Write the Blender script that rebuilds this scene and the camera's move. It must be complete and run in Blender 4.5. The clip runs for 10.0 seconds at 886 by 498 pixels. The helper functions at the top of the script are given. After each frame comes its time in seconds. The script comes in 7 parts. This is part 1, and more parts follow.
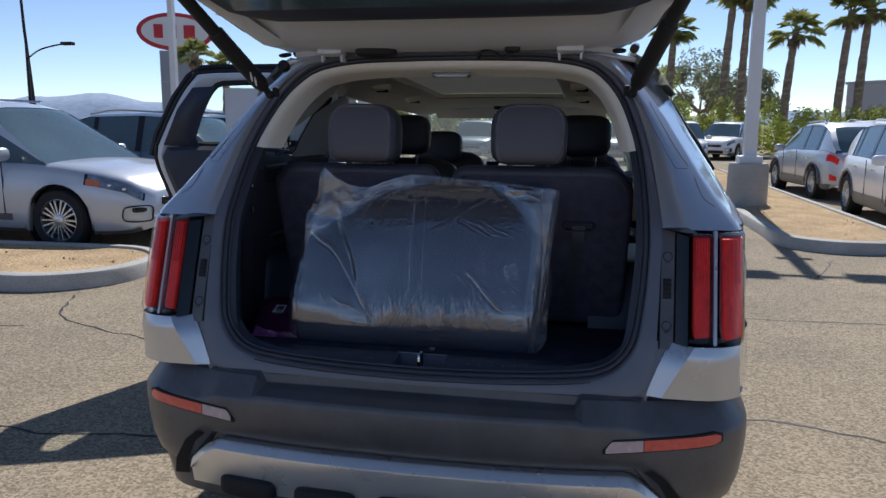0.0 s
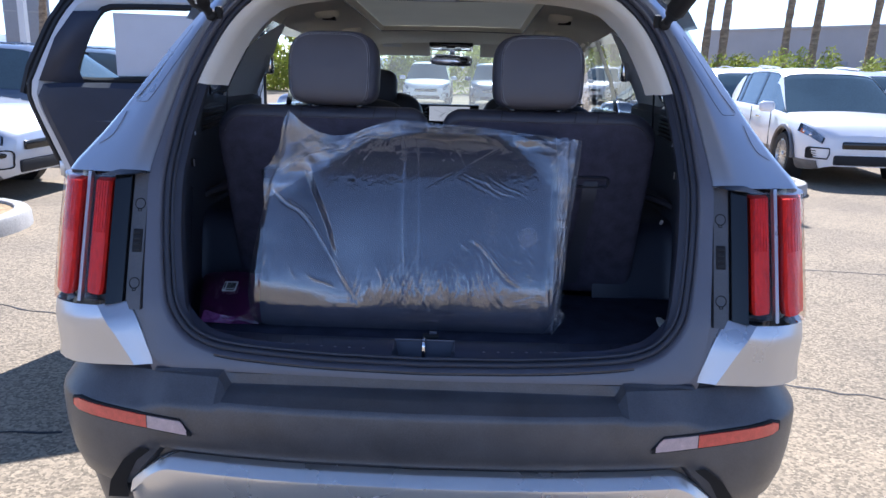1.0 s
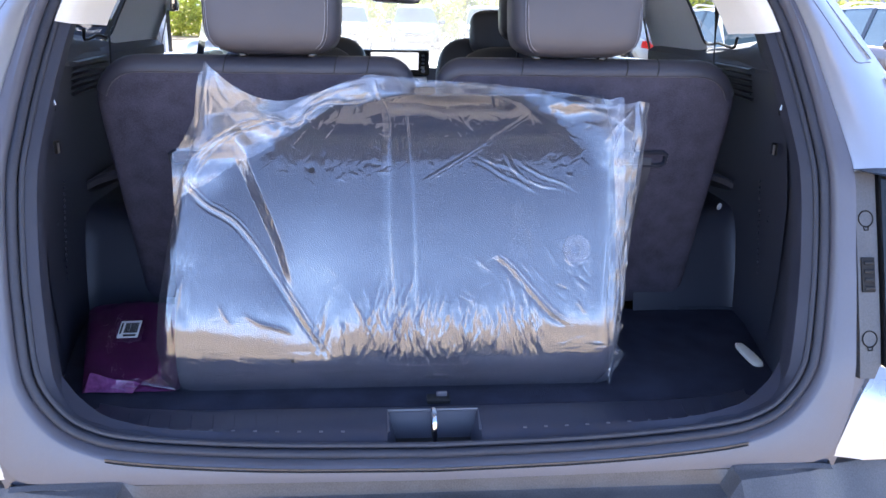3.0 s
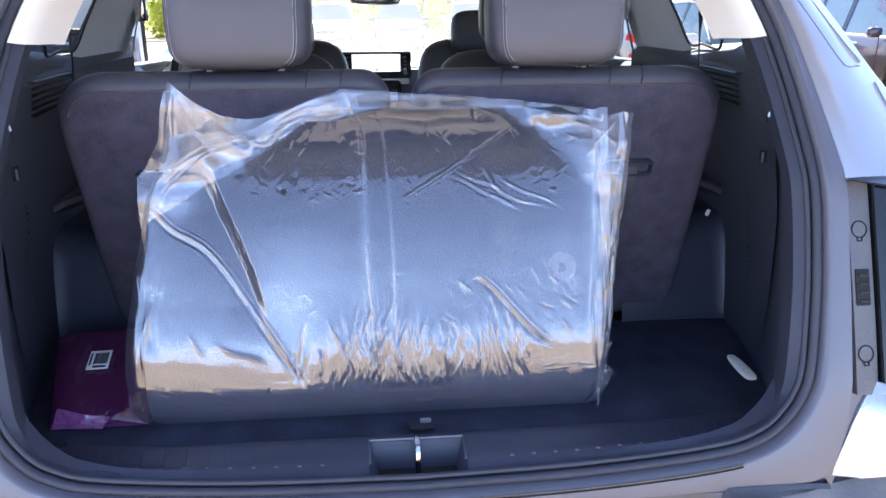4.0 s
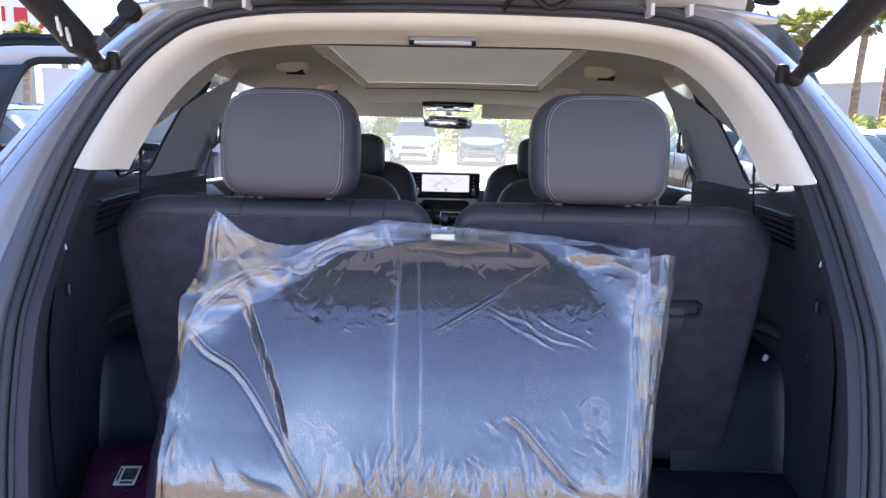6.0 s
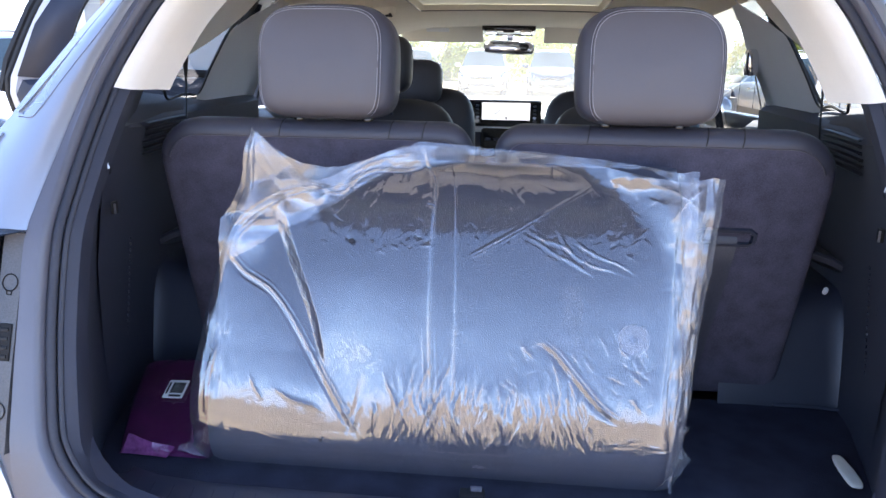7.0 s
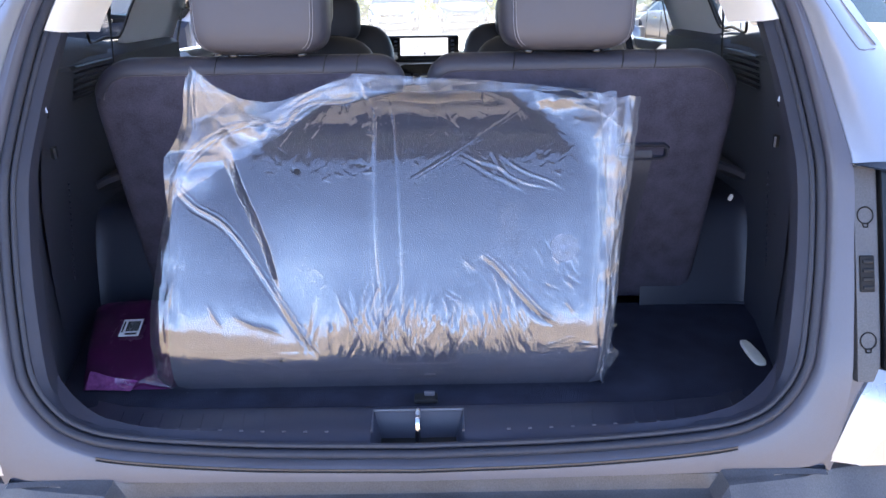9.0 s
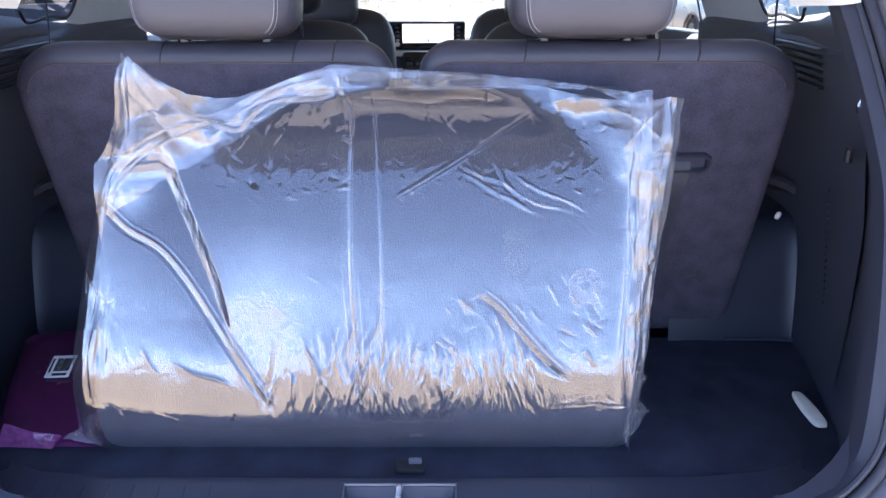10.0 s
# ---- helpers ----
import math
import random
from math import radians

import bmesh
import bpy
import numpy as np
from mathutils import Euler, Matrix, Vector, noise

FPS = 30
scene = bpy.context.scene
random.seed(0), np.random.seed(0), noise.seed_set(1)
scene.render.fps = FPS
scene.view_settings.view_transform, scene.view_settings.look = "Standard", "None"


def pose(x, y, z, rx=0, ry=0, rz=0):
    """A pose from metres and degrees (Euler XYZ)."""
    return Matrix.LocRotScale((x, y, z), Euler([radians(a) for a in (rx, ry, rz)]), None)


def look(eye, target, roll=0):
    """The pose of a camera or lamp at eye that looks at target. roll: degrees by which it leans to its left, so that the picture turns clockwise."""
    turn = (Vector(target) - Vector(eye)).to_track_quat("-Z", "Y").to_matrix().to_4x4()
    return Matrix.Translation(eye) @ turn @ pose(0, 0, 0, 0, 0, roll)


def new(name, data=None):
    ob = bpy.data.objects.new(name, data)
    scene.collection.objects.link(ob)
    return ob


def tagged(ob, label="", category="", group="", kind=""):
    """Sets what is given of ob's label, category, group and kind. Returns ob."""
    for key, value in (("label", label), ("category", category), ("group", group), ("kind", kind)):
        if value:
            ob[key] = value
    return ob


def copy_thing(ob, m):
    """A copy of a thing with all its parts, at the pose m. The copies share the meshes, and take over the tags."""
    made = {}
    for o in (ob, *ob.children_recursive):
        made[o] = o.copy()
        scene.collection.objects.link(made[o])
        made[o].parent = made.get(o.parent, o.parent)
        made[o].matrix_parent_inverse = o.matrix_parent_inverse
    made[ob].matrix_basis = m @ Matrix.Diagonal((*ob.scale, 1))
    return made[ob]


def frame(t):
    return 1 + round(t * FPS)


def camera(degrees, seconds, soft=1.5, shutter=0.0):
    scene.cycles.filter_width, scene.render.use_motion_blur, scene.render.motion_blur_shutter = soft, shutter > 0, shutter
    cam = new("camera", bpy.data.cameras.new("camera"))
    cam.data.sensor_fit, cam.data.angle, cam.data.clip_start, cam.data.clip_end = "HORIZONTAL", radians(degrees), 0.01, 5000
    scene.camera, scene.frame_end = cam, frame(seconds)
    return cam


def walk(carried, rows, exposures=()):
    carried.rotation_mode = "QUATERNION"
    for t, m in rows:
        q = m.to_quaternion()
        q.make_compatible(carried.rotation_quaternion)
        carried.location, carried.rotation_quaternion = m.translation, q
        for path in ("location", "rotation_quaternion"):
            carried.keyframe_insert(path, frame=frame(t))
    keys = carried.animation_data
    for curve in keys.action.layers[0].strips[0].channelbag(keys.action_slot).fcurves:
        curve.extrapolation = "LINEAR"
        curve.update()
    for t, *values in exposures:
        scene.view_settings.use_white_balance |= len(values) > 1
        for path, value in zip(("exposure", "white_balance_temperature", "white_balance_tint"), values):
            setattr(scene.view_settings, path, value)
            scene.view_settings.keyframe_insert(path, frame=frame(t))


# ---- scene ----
cam = camera(61.0, 10.0)
PATH = [
    (0, (0.481, 0.326, 1.481), (0.096, 2.261, 1.154), 0.3),
    (0.5, (0.222, 0.454, 1.474), (0.029, 2.406, 1.087), -0.2),
    (1, (0.093, 0.693, 1.459), (0.034, 2.637, 0.989), 1.3),
    (1.5, (0.044, 0.955, 1.458), (0.027, 2.885, 0.934), 1.4),
    (2, (-0.042, 1.159, 1.442), (0.011, 3.083, 0.9), 1.2),
    (2.5, (-0.087, 1.285, 1.439), (0.04, 3.198, 0.869), 1.3),
    (2.7, (-0.083, 1.313, 1.43), (0.06, 3.22, 0.845), 1.2),
    (3.8, (-0.05, 1.386, 1.444), (0.086, 3.284, 0.829), 0.2),
    (4, (-0.05, 1.398, 1.455), (0.121, 3.294, 0.842), -0.3),
    (4.5, (-0.041, 1.396, 1.47), (0.176, 3.312, 0.943), -0.7),
    (5, (-0.031, 1.398, 1.483), (0.168, 3.344, 1.067), -0.3),
    (5.5, (-0.008, 1.415, 1.488), (0.106, 3.384, 1.156), 0.5),
    (5.7, (0.001, 1.413, 1.491), (0.063, 3.388, 1.178), 1.0),
    (6.8, (0.069, 1.44, 1.472), (-0.132, 3.376, 1.013), 0.6),
    (7, (0.071, 1.442, 1.468), (-0.132, 3.367, 0.964), 0.8),
    (7.5, (0.042, 1.409, 1.453), (-0.121, 3.311, 0.857), 0.0),
    (8, (0.042, 1.366, 1.451), (-0.006, 3.256, 0.799), 0.0),
    (8.5, (0.043, 1.338, 1.456), (0.072, 3.232, 0.814), 0.3),
    (9, (0.042, 1.352, 1.46), (0.047, 3.243, 0.808), -0.9),
    (9.5, (0.034, 1.411, 1.454), (0.037, 3.299, 0.793), -0.5),
    (10, (0.063, 1.607, 1.44), (0.052, 3.487, 0.759), -0.2),
]
EXPOSURES = [
    (0.0, 0.10, 5980, 12), (0.5, 0.6, 5720, 14), (1.0, 1.13, 5540, 17), (1.5, 1.9, 5720, 19), (2.0, 2.22, 5800, 18), (2.5, 2.58, 6050, 18), (4.0, 2.9, 6450, 18),
    (4.5, 2.82, 6520, 19), (5.0, 2.50, 6440, 20), (5.5, 2.2, 6340, 20), (7.0, 2.78, 6450, 16), (7.5, 2.82, 6430, 17), (8.5, 2.82, 6330, 18), (9.0, 2.82, 6330, 19), (9.5, 2.72, 6240, 18), (10.0, 3.02, 6330, 20),
]
walk(cam, [(t, look(eye, target, roll)) for t, eye, target, roll in PATH], EXPOSURES)
SUN_AZ, SUN_EL = 4.2, 47.0          # degrees right of the car's heading, and above the ground


def make_world():
    w = bpy.data.worlds.new("sky")
    w.use_nodes = True
    nt = w.node_tree
    nt.nodes.clear()
    sky = nt.nodes.new("ShaderNodeTexSky")
    sky.sky_type, sky.sun_disc = "NISHITA", False
    sky.sun_elevation, sky.sun_rotation = radians(SUN_EL), radians(SUN_AZ)
    sky.altitude, sky.air_density, sky.dust_density, sky.ozone_density = 1500, 0.75, 0.15, 0.1
    bg = nt.nodes.new("ShaderNodeBackground")
    bg.inputs["Strength"].default_value = 0.112
    out = nt.nodes.new("ShaderNodeOutputWorld")
    nt.links.new(sky.outputs[0], bg.inputs[0])
    nt.links.new(bg.outputs[0], out.inputs[0])
    scene.world = w
    lamp = bpy.data.lights.new("sun", "SUN")
    lamp.energy, lamp.angle, lamp.color = 4.8, radians(0.53), (1.0, 0.95, 0.87)
    ob = new("sun", lamp)
    a, e = radians(SUN_AZ), radians(SUN_EL)
    ob.matrix_world = look((20 * math.sin(a), 20 * math.cos(a), 30), (20 * math.sin(a) - math.sin(a) * math.cos(e), 20 * math.cos(a) - math.cos(a) * math.cos(e), 30 - math.sin(e)))


make_world()

# ---- materials ----


def surface(name, col, rough=0.5, metal=0.0, var=0.12, scale=6.0, fine=160.0, bump=0.15, coat=0.0, rvar=0.08, spec=0.5, col2=None, depth=0.002, stretch=(1, 1, 1), sheen=0.0):
    """A principled surface varied at two scales, in metres."""
    m = bpy.data.materials.new(name)
    m.use_nodes = True
    nt = m.node_tree
    p = nt.nodes["Principled BSDF"]
    p.inputs["Roughness"].default_value, p.inputs["Metallic"].default_value = rough, metal
    p.inputs["Specular IOR Level"].default_value = spec
    p.inputs["Coat Weight"].default_value, p.inputs["Coat Roughness"].default_value = coat, 0.04
    p.inputs["Sheen Weight"].default_value = sheen
    tc = nt.nodes.new("ShaderNodeTexCoord")
    mp = nt.nodes.new("ShaderNodeMapping")
    mp.inputs["Scale"].default_value = stretch
    nt.links.new(tc.outputs["Object"], mp.inputs["Vector"])
    n1 = nt.nodes.new("ShaderNodeTexNoise")
    n1.inputs["Scale"].default_value, n1.inputs["Detail"].default_value = scale, 5
    n2 = nt.nodes.new("ShaderNodeTexNoise")
    n2.inputs["Scale"].default_value, n2.inputs["Detail"].default_value = fine, 3
    for n in (n1, n2):
        nt.links.new(mp.outputs[0], n.inputs["Vector"])
    avg = nt.nodes.new("ShaderNodeMath")
    avg.operation = "MULTIPLY_ADD"
    nt.links.new(n2.outputs["Fac"], avg.inputs[0])
    avg.inputs[1].default_value = 0.5
    half = nt.nodes.new("ShaderNodeMath")
    half.operation = "MULTIPLY"
    half.inputs[1].default_value = 0.5
    nt.links.new(n1.outputs["Fac"], half.inputs[0])
    nt.links.new(half.outputs[0], avg.inputs[2])
    ramp = nt.nodes.new("ShaderNodeValToRGB")
    ramp.color_ramp.elements[0].position, ramp.color_ramp.elements[1].position = 0.36, 0.64
    lo = [c * (1 - var) for c in col]
    hi = [min(1.0, c * (1 + var)) for c in (col2 or col)]
    ramp.color_ramp.elements[0].color, ramp.color_ramp.elements[1].color = (*lo, 1), (*hi, 1)
    nt.links.new(avg.outputs[0], ramp.inputs[0])
    nt.links.new(ramp.outputs[0], p.inputs["Base Color"])
    if rvar:
        rr = nt.nodes.new("ShaderNodeMapRange")
        rr.inputs["To Min"].default_value, rr.inputs["To Max"].default_value = max(0.02, rough - rvar), min(1, rough + rvar)
        nt.links.new(n1.outputs["Fac"], rr.inputs["Value"])
        nt.links.new(rr.outputs[0], p.inputs["Roughness"])
    if bump:
        b = nt.nodes.new("ShaderNodeBump")
        b.inputs["Strength"].default_value, b.inputs["Distance"].default_value = bump, depth
        nt.links.new(n2.outputs["Fac"], b.inputs["Height"])
        nt.links.new(b.outputs[0], p.inputs["Normal"])
    return m


def clear_film(name, tint, gloss=0.16, rough=0.03, wrinkle=0.0, scale=(40, 40, 40), fres=4.0, milk=0.0):
    """A thin clear sheet: what lies behind it shows through, with a gloss on top that grows towards grazing views."""
    m = bpy.data.materials.new(name)
    m.use_nodes = True
    nt = m.node_tree
    nt.nodes.clear()
    out = nt.nodes.new("ShaderNodeOutputMaterial")
    mix = nt.nodes.new("ShaderNodeMixShader")
    tr = nt.nodes.new("ShaderNodeBsdfTransparent")
    tr.inputs[0].default_value = (*tint, 1)
    gl = nt.nodes.new("ShaderNodeBsdfAnisotropic")
    gl.inputs["Roughness"].default_value = rough
    gl.inputs["Color"].default_value = (1, 1, 1, 1)
    fr = nt.nodes.new("ShaderNodeLayerWeight")
    fr.inputs["Blend"].default_value = 0.5
    pw = nt.nodes.new("ShaderNodeMath")
    pw.operation = "POWER"
    pw.inputs[1].default_value = fres
    nt.links.new(fr.outputs["Facing"], pw.inputs[0])
    mul = nt.nodes.new("ShaderNodeMath")
    mul.operation, mul.use_clamp = "MULTIPLY_ADD", True
    mul.inputs[1].default_value, mul.inputs[2].default_value = 0.8, gloss
    nt.links.new(pw.outputs[0], mul.inputs[0])
    nt.links.new(mul.outputs[0], mix.inputs[0])
    nt.links.new(tr.outputs[0], mix.inputs[1])
    nt.links.new(gl.outputs[0], mix.inputs[2])
    nt.links.new(mix.outputs[0], out.inputs[0])
    if milk:
        df = nt.nodes.new("ShaderNodeBsdfDiffuse")
        df.inputs[0].default_value = (0.86, 0.88, 0.92, 1)
        m2 = nt.nodes.new("ShaderNodeMixShader")
        m2.inputs[0].default_value = milk
        nt.links.new(mix.outputs[0], m2.inputs[1])
        nt.links.new(df.outputs[0], m2.inputs[2])
        nt.links.new(m2.outputs[0], out.inputs[0])
    if wrinkle:
        tc = nt.nodes.new("ShaderNodeTexCoord")
        mp = nt.nodes.new("ShaderNodeMapping")
        mp.inputs["Scale"].default_value = scale
        n = nt.nodes.new("ShaderNodeTexNoise")
        n.inputs["Scale"].default_value, n.inputs["Detail"].default_value = 1.0, 4
        nt.links.new(tc.outputs["Object"], mp.inputs[0])
        nt.links.new(mp.outputs[0], n.inputs["Vector"])
        b = nt.nodes.new("ShaderNodeBump")
        b.inputs["Strength"].default_value, b.inputs["Distance"].default_value = wrinkle, 0.004
        nt.links.new(n.outputs["Fac"], b.inputs["Height"])
        nt.links.new(b.outputs[0], gl.inputs["Normal"])
        nt.links.new(b.outputs[0], fr.inputs["Normal"])
    return m


def glow(name, col, strength):
    m = bpy.data.materials.new(name)
    m.use_nodes = True
    p = m.node_tree.nodes["Principled BSDF"]
    p.inputs["Base Color"].default_value = (0.02, 0.02, 0.02, 1)
    p.inputs["Emission Color"].default_value, p.inputs["Emission Strength"].default_value = (*col, 1), strength
    return m


SILVER = surface("silver_paint", (.56, .570, .60), 0.28, 0.68, 0.04, 3, 700, 0.03, coat=1.0, rvar=0.03, depth=0.0004)
PLASTIC = surface("grained_plastic", (.088, .084, .086), 0.36, 0, 0.30, 12, 420, 0.4, rvar=0.08, depth=0.0009, spec=0.8)
JAMB = surface("jamb_plastic", (.114, .114, .138), 0.32, 0, 0.15, 5, 1000, 0.12, rvar=0.06, depth=0.0005, spec=0.9)
RUBBER = surface("black_rubber", (0.012, 0.012, 0.013), 0.55, 0, 0.2, 9, 300, 0.1)
SEAL_RUBBER = surface("seal_rubber", (.042, .045, .060), 0.5, 0, 0.15, 9, 300, 0.05, depth=0.0005)
TRIM = surface("cabin_plastic", (.038, .043, .064), 0.55, 0, 0.2, 6, 1200, 0.3, depth=0.0006)
TRIM_LIT = surface("smooth_cabin_panel", (.025, .030, .048), 0.42, 0, 0.15, 6, 900, 0.12, depth=0.0005)
CARPET = surface("cargo_carpet", (.043, .046, .070), 0.95, 0, 0.35, 14, 900, 0.8, spec=0.1, depth=0.003)
CREAM = surface("cream_headliner", (.89, .84, .74), 0.9, 0, 0.06, 4, 900, 0.25, spec=0.15, depth=0.0008)
BLIND = surface("cream_roof_blind", (.86, .83, .72), 0.9, 0, 0.05, 4, 900, 0.2, spec=0.15, depth=0.0008)
PILLAR = surface("grey_pillar_trim", (.76, .77, .78), 0.8, 0, 0.06, 4, 900, 0.2, spec=0.2, depth=0.0006)
LEATHER = surface("grey_leather", (.100, .095, .107), 0.48, 0, 0.08, 7, 900, 0.14, depth=0.0012)
LEATHER_DK = surface("dark_leather", (.044, .045, .062), 0.46, 0, 0.12, 10, 900, 0.16, depth=0.0012)
SEATBACK = surface("seat_back_felt", (.074, .070, .096), 0.9, 0, 0.30, 26, 500, 0.5, spec=0.15, depth=0.0015)
SCUFF = surface("scuff_plate_plastic", (.042, .046, .070), 0.42, 0, 0.12, 6, 1000, 0.1, depth=0.0004)
SEAM = surface("panel_joint", (.22, .24, .28), 0.7, 0, 0.1)
BEAD = surface("tan_sealant_bead", (.15, .115, .085), 0.6, 0, 0.2, 20, 200, 0.1)
LEATHER_BK = surface("black_leather", (.030, .030, .036), 0.45, 0, 0.15, 10, 420, 0.3, depth=0.0012)
INNER = surface("inner_silver_paint", (.66, .67, .69), 0.45, 0.12, 0.04, 3, 700, 0.02, coat=0.3, rvar=0.03, depth=0.0004)
STITCH = surface("grey_thread", (0.36, 0.36, 0.40), 0.8, 0, 0.1)
CHROME = surface("chrome", (0.80, 0.80, 0.82), 0.12, 1.0, 0.03, 6, 200, 0)
STEEL = surface("satin_steel", (0.62, 0.63, 0.65), 0.3, 1.0, 0.06, 6, 300, 0.05)
SKID = surface("satin_silver_plastic", (0.80, 0.77, 0.73), 0.28, 0.72, 0.06, 4, 600, 0.06, depth=0.0006)
FELT = surface("grey_felt_roll", (.072, .078, .105), 0.9, 0, 0.12, 12, 500, 0.35, spec=0.2, depth=0.002, stretch=(1, 1, 0.6))
BLACK = surface("gloss_black", (0.008, 0.008, 0.009), 0.12, 0, 0.1, 6, 200, 0)
MATT_BLACK = surface("matt_black", (0.012, 0.012, 0.013), 0.7, 0, 0.2, 8, 300, 0.1)
GLASS = clear_film("window_glass", (0.86, 0.92, 0.90), 0.03, 0.0)
HAZY = clear_film("veiled_windscreen", (0.70, 0.80, 0.73), 0.03, 0.0)


def glare_layer(m, amount):
    """Lays a pale layer, through which light scatters, on a clear pane; stands in for glare."""
    nt = m.node_tree
    out = nt.nodes["Material Output"]
    src = out.inputs[0].links[0].from_socket
    tl = nt.nodes.new("ShaderNodeBsdfTranslucent")
    tl.inputs[0].default_value = (0.85, 0.86, 0.86, 1)
    n = nt.nodes.new("ShaderNodeTexNoise")
    n.inputs["Scale"].default_value = 9
    mr = nt.nodes.new("ShaderNodeMapRange")
    mr.inputs["To Min"].default_value, mr.inputs["To Max"].default_value = amount * 0.7, amount * 1.3
    nt.links.new(n.outputs["Fac"], mr.inputs["Value"])
    mix = nt.nodes.new("ShaderNodeMixShader")
    nt.links.new(mr.outputs[0], mix.inputs[0])
    nt.links.new(src, mix.inputs[1])
    nt.links.new(tl.outputs[0], mix.inputs[2])
    nt.links.new(mix.outputs[0], out.inputs[0])


ROOF_GLASS = clear_film("tinted_roof_glass", (0.58, 0.62, 0.62), 0.05, 0.0)
# washes out the view ahead, in place of glare on the glass
glare_layer(HAZY, 0.055)
PRIVACY = clear_film("privacy_glass", (0.50, 0.54, 0.54), 0.04, 0.0)
# tinted glass, its base lightened to teal to stand for reflected sky
TINTED = surface("sky_tinted_window", (.065, .100, .115), 0.06, 0, 0.2, 1.2, 60, 0, rvar=0.02, spec=0.8)
RED_LENS = clear_film("red_lens", (1.0, 0.90, 0.85), 0.03, 0.03, fres=4.0)
RED_IN = surface("red_reflector", (1.0, .030, .018), 0.45, 0.0, 0.35, 30, 160, 0.5, coat=0.0, spec=0.2, depth=0.003, stretch=(1, 1, 0.15))
REFLECT_RED = surface("red_reflex", (0.78, 0.085, 0.06), 0.22, 0, 0.15, 60, 400, 0.3, coat=1.0)
REFLECT_WHITE = surface("clear_reflex", (0.62, 0.46, 0.44), 0.25, 0, 0.12, 60, 400, 0.3, coat=0.5)
PURPLE = surface("purple_fabric", (.085, .010, .070), 0.8, 0, 0.3, 22, 500, 0.4, depth=0.003)
WHITE = surface("white_paper", (0.78, 0.78, 0.80), 0.6, 0, 0.03, 8, 300, 0.05)
INK = surface("black_ink", (0.02, 0.02, 0.025), 0.6, 0, 0.1)
SCREEN = glow("lit_screen", (0.95, 0.98, 1.0), 0.19)
SCREEN_LINE = glow("lit_screen_lines", (0.72, 0.80, 0.78), 0.12)
RED_SIGN = surface("red_sign_paint", (0.52, 0.02, 0.03), 0.4, 0, 0.05, 1, 20, 0)
WHITE_SIGN = surface("white_sign_paint", (0.75, 0.75, 0.75), 0.4, 0, 0.05, 1, 20, 0)
CONCRETE = surface("kerb_concrete", (0.42, 0.40, 0.36), 0.9, 0, 0.2, 2.5, 70, 0.5, depth=0.006)
SAND = surface("island_sand", (0.46, 0.33, 0.19), 0.97, 0, 0.25, 2.2, 35, 0.9, depth=0.03, spec=0.1)
POLE_WHITE = surface("white_pole_paint", (0.70, 0.71, 0.72), 0.5, 0, 0.06, 2, 60, 0.05)
BARK = surface("palm_bark", (0.38, 0.29, 0.205), 0.95, 0, 0.5, 3, 22, 1.0, depth=0.06, stretch=(1, 1, 3))
FROND = surface("palm_frond", (.36, .38, .13), 0.6, 0, 0.5, 1.5, 12, 0)
LEAF = surface("shrub_leaf", (.40, .44, .08), 0.6, 0, 0.55, 1.0, 9, 0, col2=(0.44, 0.48, 0.10))
LEAF_DK = surface("olive_leaf", (0.24, 0.26, 0.15), 0.65, 0, 0.5, 0.8, 8, 0)


def leafy(m, share):
    """Lets part of the light pass through a leaf, as it does against the sun."""
    nt = m.node_tree
    p, out = nt.nodes["Principled BSDF"], nt.nodes["Material Output"]
    tl = nt.nodes.new("ShaderNodeBsdfTranslucent")
    nt.links.new(p.inputs["Base Color"].links[0].from_socket, tl.inputs[0])
    mix = nt.nodes.new("ShaderNodeMixShader")
    mix.inputs[0].default_value = share
    nt.links.new(p.outputs[0], mix.inputs[1])
    nt.links.new(tl.outputs[0], mix.inputs[2])
    nt.links.new(mix.outputs[0], out.inputs[0])


leafy(BLIND, 0.05)
for m in (FROND, LEAF, LEAF_DK):
    leafy(m, 0.55)
WALL = surface("grey_stucco", (0.43, 0.42, 0.42), 0.95, 0, 0.06, 0.4, 8, 0.3, depth=0.02)
PYLON = surface("pylon_grey", (0.33, 0.34, 0.36), 0.5, 0.2, 0.05, 0.5, 8, 0)
# the blue is the haze of distance, put into the hills' colour
HILL = surface("hazed_far_hill", (0.30, 0.36, 0.46), 1.0, 0, 0.15, 0.004, 0.05, 0, spec=0.0)
TYRE = surface("tyre_rubber", (0.018, 0.018, 0.019), 0.85, 0, 0.2, 8, 120, 0.3)
RIM = surface("alloy_rim", (0.58, 0.59, 0.61), 0.28, 0.9, 0.05, 6, 100, 0)
LAMP_CLEAR = surface("headlamp_glass", (0.20, 0.22, 0.25), 0.08, 0.5, 0.5, 9, 30, 0, coat=1.0)
AMBER = surface("amber_lens", (0.55, 0.13, 0.02), 0.2, 0, 0.1, 20, 60, 0, coat=1.0)
PAINTS = {
    "silver": surface("car_silver", (0.52, 0.54, 0.58), 0.35, 0.35, 0.04, 2, 300, 0, coat=0.8),
    "white": surface("car_white", (0.82, 0.82, 0.83), 0.35, 0.0, 0.03, 2, 300, 0, coat=0.8),
    "blue": surface("car_blue_grey", (0.12, 0.15, 0.20), 0.35, 0.35, 0.06, 2, 300, 0, coat=0.8),
    "dark": surface("car_dark", (0.045, 0.035, 0.045), 0.35, 0.2, 0.08, 2, 300, 0, coat=0.8),
}


